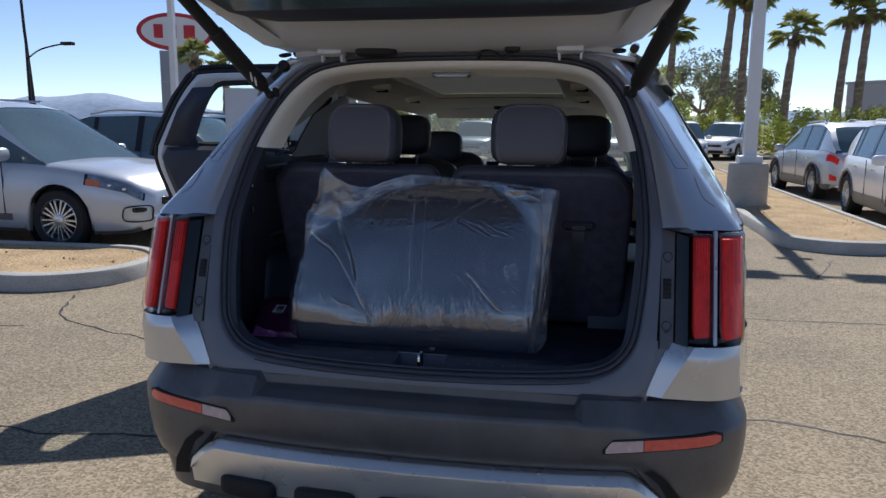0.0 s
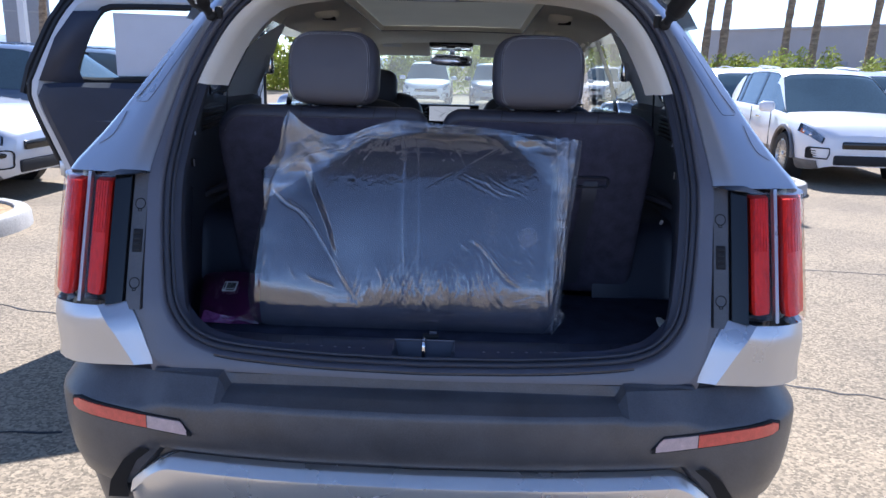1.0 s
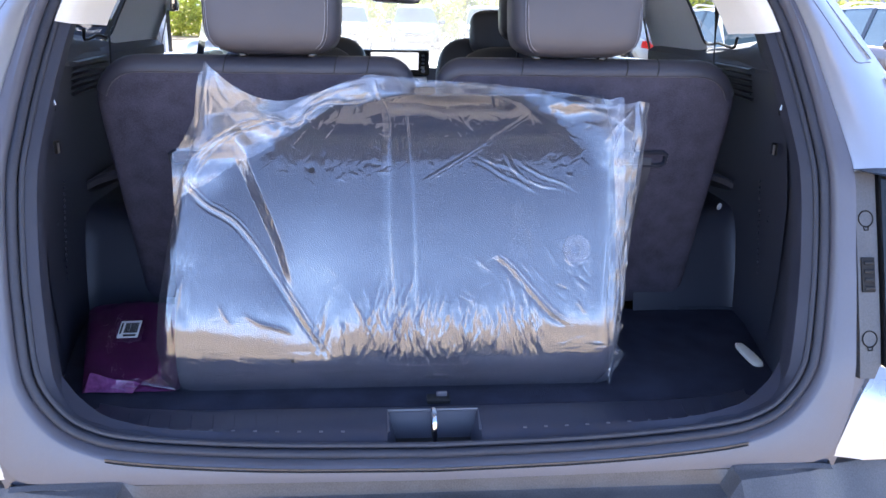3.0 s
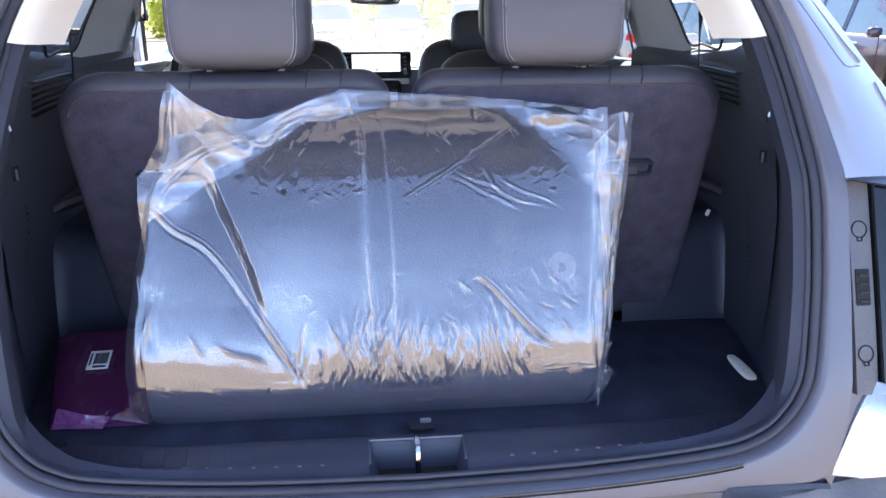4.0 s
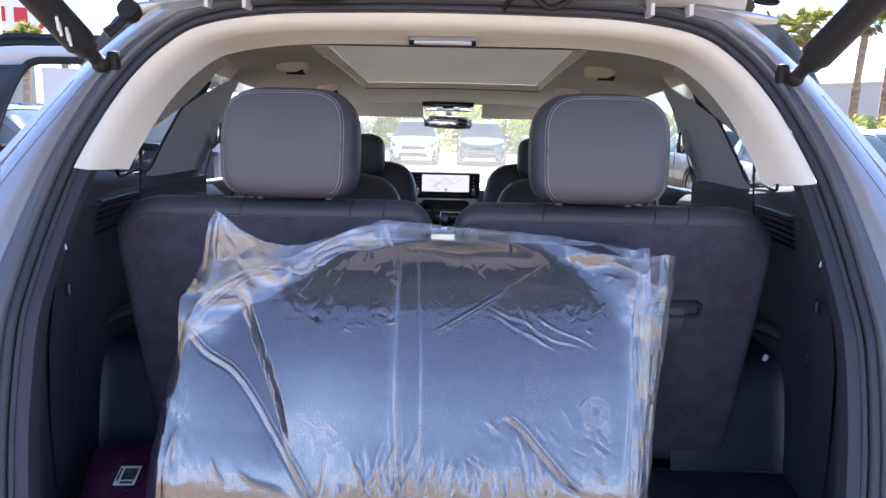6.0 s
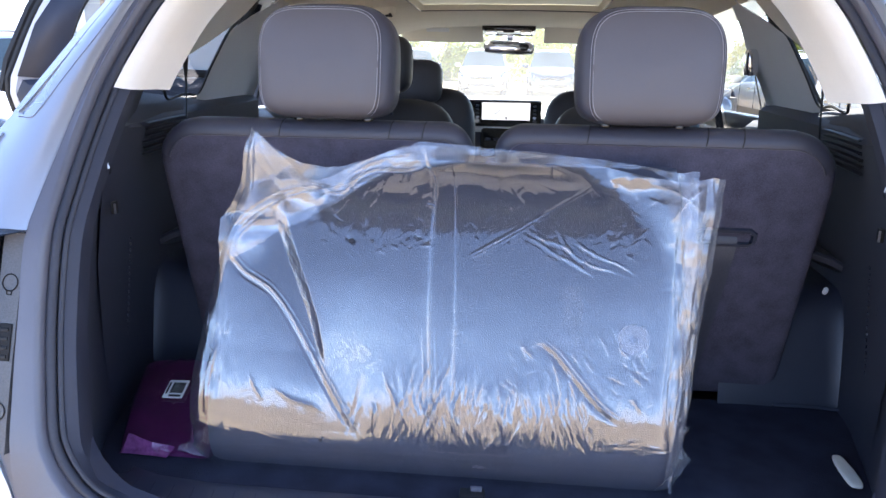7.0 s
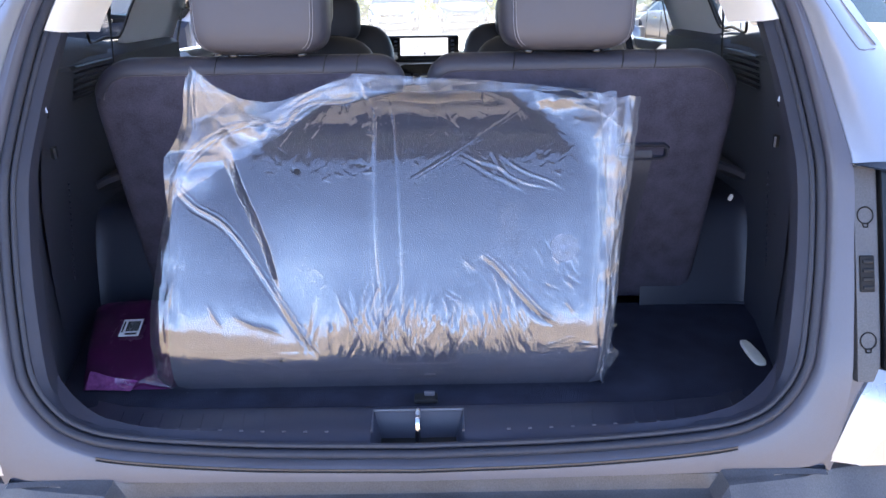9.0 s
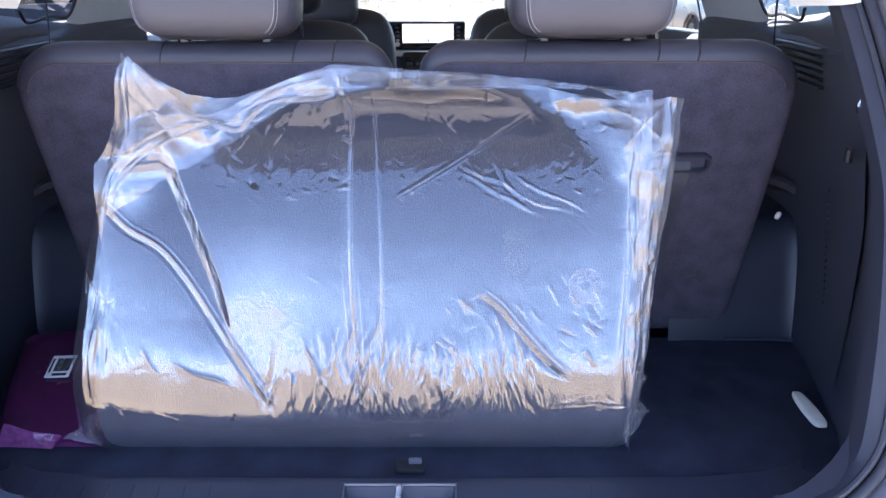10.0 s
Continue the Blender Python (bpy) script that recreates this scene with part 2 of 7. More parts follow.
def asphalt():
    m = surface("asphalt", (.278, .235, .170), 0.95, 0, 0.10, 0.35, 60, 0.8, depth=0.006, spec=0.2)
    nt = m.node_tree
    p = nt.nodes["Principled BSDF"]
    tc = nt.nodes["Texture Coordinate"]
    v = nt.nodes.new("ShaderNodeTexVoronoi")
    v.inputs["Scale"].default_value = 85
    nt.links.new(tc.outputs["Object"], v.inputs["Vector"])
    r = nt.nodes.new("ShaderNodeValToRGB")
    r.color_ramp.elements[0].position, r.color_ramp.elements[1].position = 0.0, 1.0
    r.color_ramp.elements[0].color, r.color_ramp.elements[1].color = (0.60, 0.60, 0.60, 1), (1.45, 1.40, 1.34, 1)
    sep = nt.nodes.new("ShaderNodeSeparateColor")
    nt.links.new(v.outputs["Color"], sep.inputs[0])
    nt.links.new(sep.outputs[0], r.inputs[0])
    big = nt.nodes.new("ShaderNodeTexNoise")
    big.inputs["Scale"].default_value, big.inputs["Detail"].default_value = 0.9, 6
    nt.links.new(tc.outputs["Object"], big.inputs["Vector"])
    rb = nt.nodes.new("ShaderNodeValToRGB")
    rb.color_ramp.elements[0].position, rb.color_ramp.elements[1].position = 0.35, 0.7
    rb.color_ramp.elements[0].color, rb.color_ramp.elements[1].color = (0.82, 0.82, 0.83, 1), (1.12, 1.1, 1.06, 1)
    nt.links.new(big.outputs["Fac"], rb.inputs[0])
    old = p.inputs["Base Color"].links[0].from_socket
    a = nt.nodes.new("ShaderNodeMix")
    a.data_type, a.blend_type = "RGBA", "MULTIPLY"
    a.inputs[0].default_value = 1
    nt.links.new(old, a.inputs[6])
    nt.links.new(r.outputs[0], a.inputs[7])
    b = nt.nodes.new("ShaderNodeMix")
    b.data_type, b.blend_type = "RGBA", "MULTIPLY"
    b.inputs[0].default_value = 1
    nt.links.new(a.outputs[2], b.inputs[6])
    nt.links.new(rb.outputs[0], b.inputs[7])
    nt.links.new(b.outputs[2], p.inputs["Base Color"])
    return m


ASPHALT = asphalt()

# ---- mesh helpers ----


def thing(name, label, category, at=(0, 0, 0), group="", kind=""):
    ob = new(name)
    ob.location = at
    ob.empty_display_size = 0.2
    return tagged(ob, label, category, group, kind)


def finish(ob, angle=38):
    ob.data.shade_smooth()
    ob.data.set_sharp_from_angle(angle=radians(angle))
    return ob


def part(name, bm, material, parent=None, label="", angle=38, recalc=True, origin=None):
    """Links bm as one mesh object; under a thing whose origin is given, world places are kept."""
    if recalc:
        bmesh.ops.recalc_face_normals(bm, faces=bm.faces)
    me = bpy.data.meshes.new(name)
    bm.to_mesh(me)
    bm.free()
    ob = new(name, me)
    for m in material if isinstance(material, (list, tuple)) else (material,):
        me.materials.append(m)
    if parent is not None:
        ob.parent = parent
        if parent.parent is None and parent.type == "EMPTY":
            ob.location = -Vector(parent.location) if origin is None else origin
    if label:
        ob["label"] = label
    return finish(ob, angle)


def grid(rows, close_u=False, close_v=False, bm=None):
    """A sheet through rows of points."""
    bm = bm or bmesh.new()
    vs = [[bm.verts.new(p) for p in r] for r in rows]
    n, k = len(vs), len(vs[0])
    for i in range(n if close_v else n - 1):
        for j in range(k if close_u else k - 1):
            a, b, c, d = vs[i][j], vs[i][(j + 1) % k], vs[(i + 1) % n][(j + 1) % k], vs[(i + 1) % n][j]
            try:
                bm.faces.new((a, b, c, d))
            except ValueError:
                pass
    return bm


def tube(pts, r, n=8, closed=False, bm=None, cap=True, flat=1.0):
    """A round bar along a line of points; r may be a list."""
    bm = bm or bmesh.new()
    pts = [Vector(p) for p in pts]
    rings = []
    up = None
    for i, p in enumerate(pts):
        a = pts[(i - 1) % len(pts)] if closed or i else pts[0]
        b = pts[(i + 1) % len(pts)] if closed or i < len(pts) - 1 else pts[-1]
        d = (b - a).normalized()
        if up is None:
            up = Vector((0, 0, 1)) if abs(d.z) < 0.9 else Vector((0, 1, 0))
        s = d.cross(up).normalized()
        up = s.cross(d).normalized()
        rr = r[i] if isinstance(r, (list, tuple)) else r
        rings.append([bm.verts.new(p + s * (rr * math.cos(k * math.tau / n)) + up * (rr * flat * math.sin(k * math.tau / n))) for k in range(n)])
    m = len(rings)
    for i in range(m if closed else m - 1):
        for k in range(n):
            bm.faces.new((rings[i][k], rings[i][(k + 1) % n], rings[(i + 1) % m][(k + 1) % n], rings[(i + 1) % m][k]))
    if cap and not closed:
        bm.faces.new(rings[0][::-1])
        bm.faces.new(rings[-1])
    return bm


def box(size, at, bevel=0.01, turn=(0, 0, 0), seg=2, bm=None):
    """A box with rounded edges."""
    b = bmesh.new()
    bmesh.ops.create_cube(b, size=1)
    for v in b.verts:
        v.co = Vector((v.co.x * size[0], v.co.y * size[1], v.co.z * size[2]))
    if bevel:
        bmesh.ops.bevel(b, geom=list(b.edges), offset=min(bevel, min(size) * 0.45), segments=seg, profile=0.6, affect="EDGES")
    m = pose(*at, *turn)
    for v in b.verts:
        v.co = m @ v.co
    if bm is None:
        return b
    return merge(bm, b)


def merge(bm, b):
    me = bpy.data.meshes.new("tmp")
    b.to_mesh(me)
    b.free()
    bm.from_mesh(me)
    bpy.data.meshes.remove(me)
    return bm


def pillow(size, at, k=3.2, n=20, turn=(0, 0, 0), shape=None):
    """A soft rounded block (a superellipsoid), shaped further by shape(x, y, z) in -1..1."""
    b = bmesh.new()

    def e(v, p):
        return math.copysign(abs(v) ** p, v)
    rows = []
    p = 2 / k
    for i in range(n + 1):
        u = -math.pi / 2 + math.pi * i / n
        u = max(-math.pi / 2 + 1e-4, min(math.pi / 2 - 1e-4, u))
        rows.append([(e(math.cos(u), p) * e(math.cos(w), p), e(math.cos(u), p) * e(math.sin(w), p), e(math.sin(u), p)) for w in (math.tau * j / (2 * n) for j in range(2 * n))])
    m = pose(*at, *turn)
    pts = []
    for r in rows:
        q = []
        for x, y, z in r:
            if shape:
                x, y, z = shape(x, y, z)
            q.append(m @ Vector((x * size[0] / 2, y * size[1] / 2, z * size[2] / 2)))
        pts.append(q)
    grid(pts, close_u=True, bm=b)
    b.verts.ensure_lookup_table()
    k2 = 2 * n
    b.faces.new([b.verts[i] for i in range(k2)][::-1])
    b.faces.new([b.verts[len(b.verts) - k2 + i] for i in range(k2)])
    return b


def lathe(profile, n=32, at=(0, 0, 0), turn=(0, 0, 0), bm=None):
    """Turns (radius, height) pairs about z."""
    m = pose(*at, *turn)
    rows = [[m @ Vector((r * math.cos(a * math.tau / n), r * math.sin(a * math.tau / n), h)) for a in range(n)] for r, h in profile]
    return grid(rows, close_u=True, bm=bm)


def slab(poly, thick, plane="xy", at=0.0, bm=None):
    """A flat piece with the outline poly, in the plane named, from at to at + thick."""
    b = bm or bmesh.new()

    def put(u, v, w):
        return {"xy": (u, v, w), "xz": (u, w, v), "yz": (w, u, v)}[plane]
    lo = [b.verts.new(put(u, v, at)) for u, v in poly]
    hi = [b.verts.new(put(u, v, at + thick)) for u, v in poly]
    b.faces.new(lo[::-1])
    b.faces.new(hi)
    for i in range(len(poly)):
        j = (i + 1) % len(poly)
        b.faces.new((lo[i], lo[j], hi[j], hi[i]))
    return b


def thick(ob, t, offset=-1.0):
    m = ob.modifiers.new("thickness", "SOLIDIFY")
    m.thickness, m.offset = t, offset
    return ob


def lerp(pts, v):
    """Reads a table of (x, y) pairs at v."""
    return float(np.interp(v, [p[0] for p in pts], [p[1] for p in pts]))


def smooth_line(pts, n=6, closed=False):
    """A Catmull-Rom line through the points."""
    pts = [Vector(p) for p in pts]
    out = []
    m = len(pts)
    for i in range(m if closed else m - 1):
        p0 = pts[(i - 1) % m] if closed or i else pts[0] * 2 - pts[1]
        p1, p2 = pts[i], pts[(i + 1) % m]
        p3 = pts[(i + 2) % m] if closed or i < m - 2 else pts[-1] * 2 - pts[-2]
        for k in range(n):
            t = k / n
            out.append(0.5 * ((2 * p1) + (p2 - p0) * t + (2 * p0 - 5 * p1 + 4 * p2 - p3) * t * t + (3 * p1 - p0 - 3 * p2 + p3) * t ** 3))
    if not closed:
        out.append(pts[-1])
    return out
# ---- the ground and the far setting ----


def ground():
    bm = bmesh.new()
    xs = [-1500, -200, -60, -25, -12, -6, -3, 0, 3, 6, 12, 25, 60, 200, 1500]
    grid([[(x, y, 0.0) for x in xs] for y in xs], bm=bm)
    tagged(part("ground", bm, ASPHALT), "worn grey parking lot asphalt with pale grit", "ground", kind="structure")


def crack(pts, w=0.009):
    """A jagged crack in the asphalt, laid as a thin matt black strip."""
    rng = random.Random(len(pts) * 7 + int(pts[0][0] * 10))
    line = []
    for a, b in zip(pts, pts[1:]):
        n = max(2, int(math.dist(a, b) / 0.09))
        for k in range(n):
            t = k / n
            line.append((a[0] + (b[0] - a[0]) * t + rng.uniform(-0.018, 0.018), a[1] + (b[1] - a[1]) * t + rng.uniform(-0.018, 0.018)))
    line.append(pts[-1])
    rows = []
    for i, (x, y) in enumerate(line):
        q = line[min(i + 1, len(line) - 1)]
        p = line[max(i - 1, 0)]
        d = Vector((q[0] - p[0], q[1] - p[1], 0)).normalized()
        ww = w * rng.uniform(0.45, 1.25)
        rows.append([(x - d.y * ww, y + d.x * ww, 0.002), (x, y, 0.004), (x + d.y * ww, y - d.x * ww, 0.002)])
    tagged(part("asphalt_crack", grid(rows), MATT_BLACK), "thin jagged dark crack in the asphalt", "crack", kind="structure")


def island(outline, label):
    """A kerbed traffic island filled with sand; outline is a closed line of (x, y)."""
    line = [Vector((p[0], p[1], 0)) for p in outline]
    c = sum(line, Vector()) / len(line)
    n = len(line)
    rows = [[] for _ in range(6)]
    inner = []
    for i, p in enumerate(line):
        d = (line[(i + 1) % n] - line[i - 1]).normalized()
        nrm = Vector((d.y, -d.x, 0))
        if nrm.dot(p - c) < 0:
            nrm = -nrm
        for k, (off, z) in enumerate(((0.0, -0.05), (-0.012, 0.11), (-0.03, 0.14), (-0.06, 0.15), (-0.145, 0.15), (-0.16, 0.10))):
            rows[k].append(p + nrm * off + Vector((0, 0, z)))
        inner.append(p - nrm * 0.15)
    kerb = tagged(part("kerb", grid(rows, close_u=True), CONCRETE), "pale concrete kerb round a sandy traffic island", "kerb", kind="structure")
    bm = bmesh.new()
    rng = random.Random(3)
    fan = [[p.lerp(c, t) + Vector((0, 0, 0.125 + 0.03 * t + (rng.uniform(-0.012, 0.012) if t else 0))) for p in inner] for t in (0, 0.15, 0.3, 0.5, 0.7, 0.9)]
    grid(fan, close_u=True, bm=bm)
    bm.verts.ensure_lookup_table()
    bm.faces.new([bm.verts[len(bm.verts) - n + i] for i in range(n)])
    tagged(part("island_bed", bm, SAND), "dry sandy bed of a traffic island", "ground", kind="structure")
    stones = bmesh.new()
    for _ in range(220):
        a, b = rng.randrange(n), rng.random() ** 0.5
        p = inner[a].lerp(c, 1 - b)
        s = rng.uniform(0.005, 0.016)
        m = pose(p.x, p.y, 0.135, rng.uniform(0, 90), rng.uniform(0, 90), 0) @ Matrix.Diagonal((s, s * rng.uniform(0.6, 1), s * 0.6, 1))
        bmesh.ops.create_icosphere(stones, subdivisions=1, radius=1, matrix=m)
    tagged(part("gravel", stones, SAND), "scattered pebbles and dry clods on the sand", "gravel", kind="stuff")


def rounded(x0, y0, x1, y1, radii, n=8):
    """A closed outline of a box with four corner radii, counter-clockwise from (x0, y0)."""
    out = []
    for (cx, cy, sx, sy, a0), r in zip(((x0, y0, 1, 1, 180), (x1, y0, -1, 1, 270), (x1, y1, -1, -1, 0), (x0, y1, 1, -1, 90)), radii):
        for k in range(n + 1):
            a = radians(a0 + 90 * k / n)
            out.append((cx + sx * r + r * math.cos(a), cy + sy * r + r * math.sin(a)))
    dense = []
    for a, b in zip(out, out[1:] + out[:1]):
        m = max(1, int(math.dist(a, b) / 0.5))
        dense += [(a[0] + (b[0] - a[0]) * k / m, a[1] + (b[1] - a[1]) * k / m) for k in range(m)]
    return dense


def light_pole(x, y, z, height=8.2, plinth=True):
    t = thing("parking_lamp", "white square parking lot lamp post on a round concrete plinth" if plinth else "tall white parking lot lamp post", "lamp post", (x, y, z))
    if plinth:
        part("plinth", lathe([(0.0, -0.1), (0.34, -0.1), (0.33, 0.68), (0.31, 0.73), (0.0, 0.73)], 28), CONCRETE, t, origin=(0, 0, 0))
        part("base_cover", box((0.38, 0.38, 0.13), (0, 0, 0.79), 0.02), POLE_WHITE, t, origin=(0, 0, 0))
    w = 0.105
    part("post", grid([[(w * s * c[0], w * s * c[1], h) for c in ((-1, -1), (1, -1), (1, 1), (-1, 1))] for h, s in ((0.0, 1.0), (height, 0.72))], close_u=True), POLE_WHITE, t, origin=(0, 0, 0), angle=20)
    for s in (-1, 1):
        part("arm", box((0.36, 0.07, 0.07), (0.18 * s, 0, height - 0.1), 0.01), POLE_WHITE, t, origin=(0, 0, 0))
        part("lamp_head", box((0.50, 0.36, 0.16), (0.58 * s, 0, height - 0.1), 0.04), POLE_WHITE, t, origin=(0, 0, 0))
    part("bracket", box((0.40, 0.06, 0.10), (0, 0, height - 1.25), 0.01), POLE_WHITE, t, origin=(0, 0, 0))


def street_lamp(x, y, height, reach):
    t = thing("street_lamp", "dark steel street lamp with one curved arm", "street lamp", (x, y, 0))
    part("post", tube([(0, 0, 0), (0, 0, height * 0.5), (0, 0, height)], [0.12, 0.1, 0.07]), MATT_BLACK, t, origin=(0, 0, 0))
    part("arm", tube(smooth_line([(0, 0, height * 0.86), (reach * 0.4, 0, height * 0.95), (reach, 0, height)]), 0.05), MATT_BLACK, t, origin=(0, 0, 0))
    part("lamp_head", box((0.8, 0.35, 0.2), (reach + 0.3, 0, height), 0.05), MATT_BLACK, t, origin=(0, 0, 0))


def palm(x, y, height, seed, lean=0.0, spread=1.9, r=0.215):
    """A fan palm: a rough tapered trunk, a skirt of dead fronds and a crown of split fans."""
    rng = random.Random(seed)
    t = thing("palm_tree", "tall fan palm with a rough brown trunk and ragged green crown", "palm tree", (x, y, 0), "palms round the lot")
    top = Vector((lean, lean * 0.4, height))
    axis = [Vector((lean * k * k, lean * 0.4 * k * k, height * k)) for k in (i / 22 for i in range(23))]
    rad = [r * (1.25 - 0.45 * i / 22) * rng.uniform(0.9, 1.12) for i in range(23)]
    part("trunk", tube(axis, rad, 9), BARK, t, origin=(0, 0, 0))

    def fans(n, e0, e1, size, sag, bm):
        for _ in range(n):
            a, e = rng.uniform(0, math.tau), radians(rng.uniform(e0, e1))
            d = Vector((math.cos(a) * math.cos(e), math.sin(a) * math.cos(e), math.sin(e)))
            side = d.cross(Vector((0, 0, 1))).normalized()
            up = side.cross(d)
            stalk = size * rng.uniform(0.45, 0.62)
            base = top + d * stalk - Vector((0, 0, sag * stalk * 0.25))
            tube([top - Vector((0, 0, 0.15)), base], 0.022, 3, bm=bm, cap=False)
            k = 13
            for i in range(k):
                w = radians(-78 + 156 * i / (k - 1))
                ray = (d * math.cos(w) + side * math.sin(w)).normalized()
                ln = size * rng.uniform(0.42, 0.6)
                mid = base + ray * ln * 0.55 + up * 0.04
                tip = base + ray * ln - Vector((0, 0, ln * sag * rng.uniform(0.25, 0.6)))
                q = ray.cross(up).normalized() * 0.028
                v = [bm.verts.new(p) for p in (base, mid - q, tip, mid + q)]
                bm.faces.new((v[0], v[1], v[2]))
                bm.faces.new((v[0], v[2], v[3]))
        return bm
    part("crown", fans(27, -30, 82, spread * 1.08, 0.75, bmesh.new()), FROND, t, origin=(0, 0, 0), recalc=False)
    part("dry_fronds", fans(9, -80, -40, spread * 0.6, 0.9, bmesh.new()), BARK, t, "dry brown hanging fronds", origin=(0, 0, 0), recalc=False)


def leaf_cloud(bm, centre, radius, n, size, rng):
    for _ in range(n):
        d = Vector((rng.gauss(0, 1), rng.gauss(0, 1), rng.gauss(0, 1))).normalized() * rng.uniform(0.55, 1.0)
        p = Vector(centre) + Vector((d.x * radius[0], d.y * radius[1], d.z * radius[2]))
        u = Vector((rng.gauss(0, 1), rng.gauss(0, 1), rng.gauss(0, 1))).normalized()
        w = u.orthogonal().normalized()
        s = size * rng.uniform(0.6, 1.4)
        v = [bm.verts.new(q) for q in (p - u * s, p + w * s * 0.45, p + u * s, p - w * s * 0.45)]
        bm.faces.new(v)


def tree(x, y, height, width, seed, leaf=LEAF_DK, label="grey-green olive-like tree with an airy uneven crown"):
    rng = random.Random(seed)
    t = thing("tree", label, "tree", (x, y, 0))
    bm = tube([(0, 0, 0), (0.05, 0.02, height * 0.2), (0.1, 0, height * 0.4)], [0.2, 0.16, 0.12], 8)
    ends = []
    for k in range(7):
        a = k * 0.9 + rng.random()
        e = Vector((math.cos(a) * width * 0.33, math.sin(a) * width * 0.33, height * rng.uniform(0.5, 0.85)))
        tube([(0.1, 0, height * 0.38), e * 0.5 + Vector((0, 0, height * 0.15)), e], [0.1, 0.06, 0.025], 6, bm=bm)
        ends.append(e)
    part("trunk", bm, BARK, t, origin=(0, 0, 0))
    bm = bmesh.new()
    for k in range(26):
        e = ends[k % 7] if k < 14 else Vector((rng.uniform(-1, 1) * width * 0.42, rng.uniform(-1, 1) * width * 0.42, height * rng.uniform(0.3, 0.92)))
        r = width * rng.uniform(0.10, 0.19)
        leaf_cloud(bm, e, (r, r, r * 0.8), 260, 0.11, rng)
    part("crown", bm, leaf, t, origin=(0, 0, 0), recalc=False)


def hedge(x0, x1, y, height, seed, depth=1.6):
    rng = random.Random(seed)
    bm = bmesh.new()
    n = int((x1 - x0) / 0.7)
    for k in range(n):
        h = height * rng.uniform(0.6, 1.1)
        leaf_cloud(bm, (x0 + (x1 - x0) * (k + rng.random()) / n, y + rng.uniform(-0.5, 0.5) * depth, h * 0.5), (0.8, depth * 0.5, h * 0.6), 520, 0.125, rng)
    tagged(part("hedge", bm, LEAF, recalc=False), "bright green shrub hedge behind the parked cars", "hedge", kind="stuff")


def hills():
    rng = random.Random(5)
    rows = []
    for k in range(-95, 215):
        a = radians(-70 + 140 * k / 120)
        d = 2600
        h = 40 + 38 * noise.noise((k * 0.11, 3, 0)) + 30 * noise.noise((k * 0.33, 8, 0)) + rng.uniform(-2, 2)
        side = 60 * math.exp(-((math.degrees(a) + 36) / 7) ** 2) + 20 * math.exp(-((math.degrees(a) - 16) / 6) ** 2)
        # unseen high hills added behind the camera, to darken the horizon the film reflects
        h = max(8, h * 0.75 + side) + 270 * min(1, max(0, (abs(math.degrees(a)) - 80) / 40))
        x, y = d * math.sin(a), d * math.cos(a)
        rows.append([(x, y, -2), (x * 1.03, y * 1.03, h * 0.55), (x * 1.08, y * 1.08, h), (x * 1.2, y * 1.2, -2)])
    tagged(part("backdrop", grid(rows), HILL), "desert hills on the horizon, distance haze painted in as blue", "hills", kind="structure")


def writing(text, size, at, turn, material, parent, name, depth=0.05):
    cu = bpy.data.curves.new(name, "FONT")
    cu.body, cu.size, cu.extrude = text, size, depth
    tmp = bpy.data.objects.new(name, cu)
    scene.collection.objects.link(tmp)
    me = bpy.data.meshes.new_from_object(tmp.evaluated_get(bpy.context.evaluated_depsgraph_get()))
    bpy.data.objects.remove(tmp)
    ob = new(name, me)
    me.materials.clear()
    me.materials.append(material)
    ob.parent = parent
    ob.matrix_basis = pose(*at, *turn)
    return ob


def body_shop():
    a, b = Vector((42, 122, 0)), Vector((72, 78, 0))
    d = (b - a).normalized()
    ang = math.degrees(math.atan2(d.y, d.x))
    ln = (b - a).length
    t = thing("body_shop_building", "long plain grey stucco building with red wall letters", "building")
    t.location = a
    t.rotation_euler = (0, 0, radians(ang))
    o = (0, 0, 0)
    part("wall", box((ln + 27, 14, 8.0), (ln / 2 + 6.5, 7, 3.9), 0.05), WALL, t, origin=o)
    part("parapet", box((ln + 27.4, 14.4, 0.4), (ln / 2 + 6.5, 7, 8.0), 0.05), WALL, t, origin=o)
    for k in range(5):
        part("garage_door", box((3.4, 0.1, 3.4), (6 + k * 9, -0.02, 1.7), 0.04), PYLON, t, origin=o)
    writing("BODY SHOP", 1.35, (ln * 0.525, -0.08, 6.0), (90, 0, 0), RED_SIGN, t, "wall_letters")


def dealer_sign(x, y):
    t = thing("dealer_sign", "red and white oval sign on a grey pylon", "sign", (x, y, 0))
    t.rotation_euler = (0, 0, radians(28))
    o = (0, 0, 0)
    part("pylon", box((2.7, 0.9, 6.6), (0.2, 0, 3.3), 0.04), PYLON, t, origin=o)
    part("pylon_band", box((2.74, 0.94, 0.08), (0.2, 0, 4.4), 0.01), WALL, t, origin=o)

    def oval(rx, rz, y0, th):
        return slab([(rx * math.cos(a), 7.95 + rz * math.sin(a)) for a in (math.tau * k / 48 for k in range(48))], th, "xz", y0)
    part("oval_rim", oval(2.62, 1.32, -0.3, 0.6), RED_SIGN, t, origin=o)
    part("oval_face", oval(2.3, 1.05, -0.34, 0.68), WHITE_SIGN, t, origin=o)
    for k, (cx, w) in enumerate(((-1.15, 0.62), (-0.05, 0.26), (0.95, 0.78))):
        part("emblem_block", box((w, 0.8, 0.95), (cx, 0, 7.95), 0.05), RED_SIGN, t, origin=o)


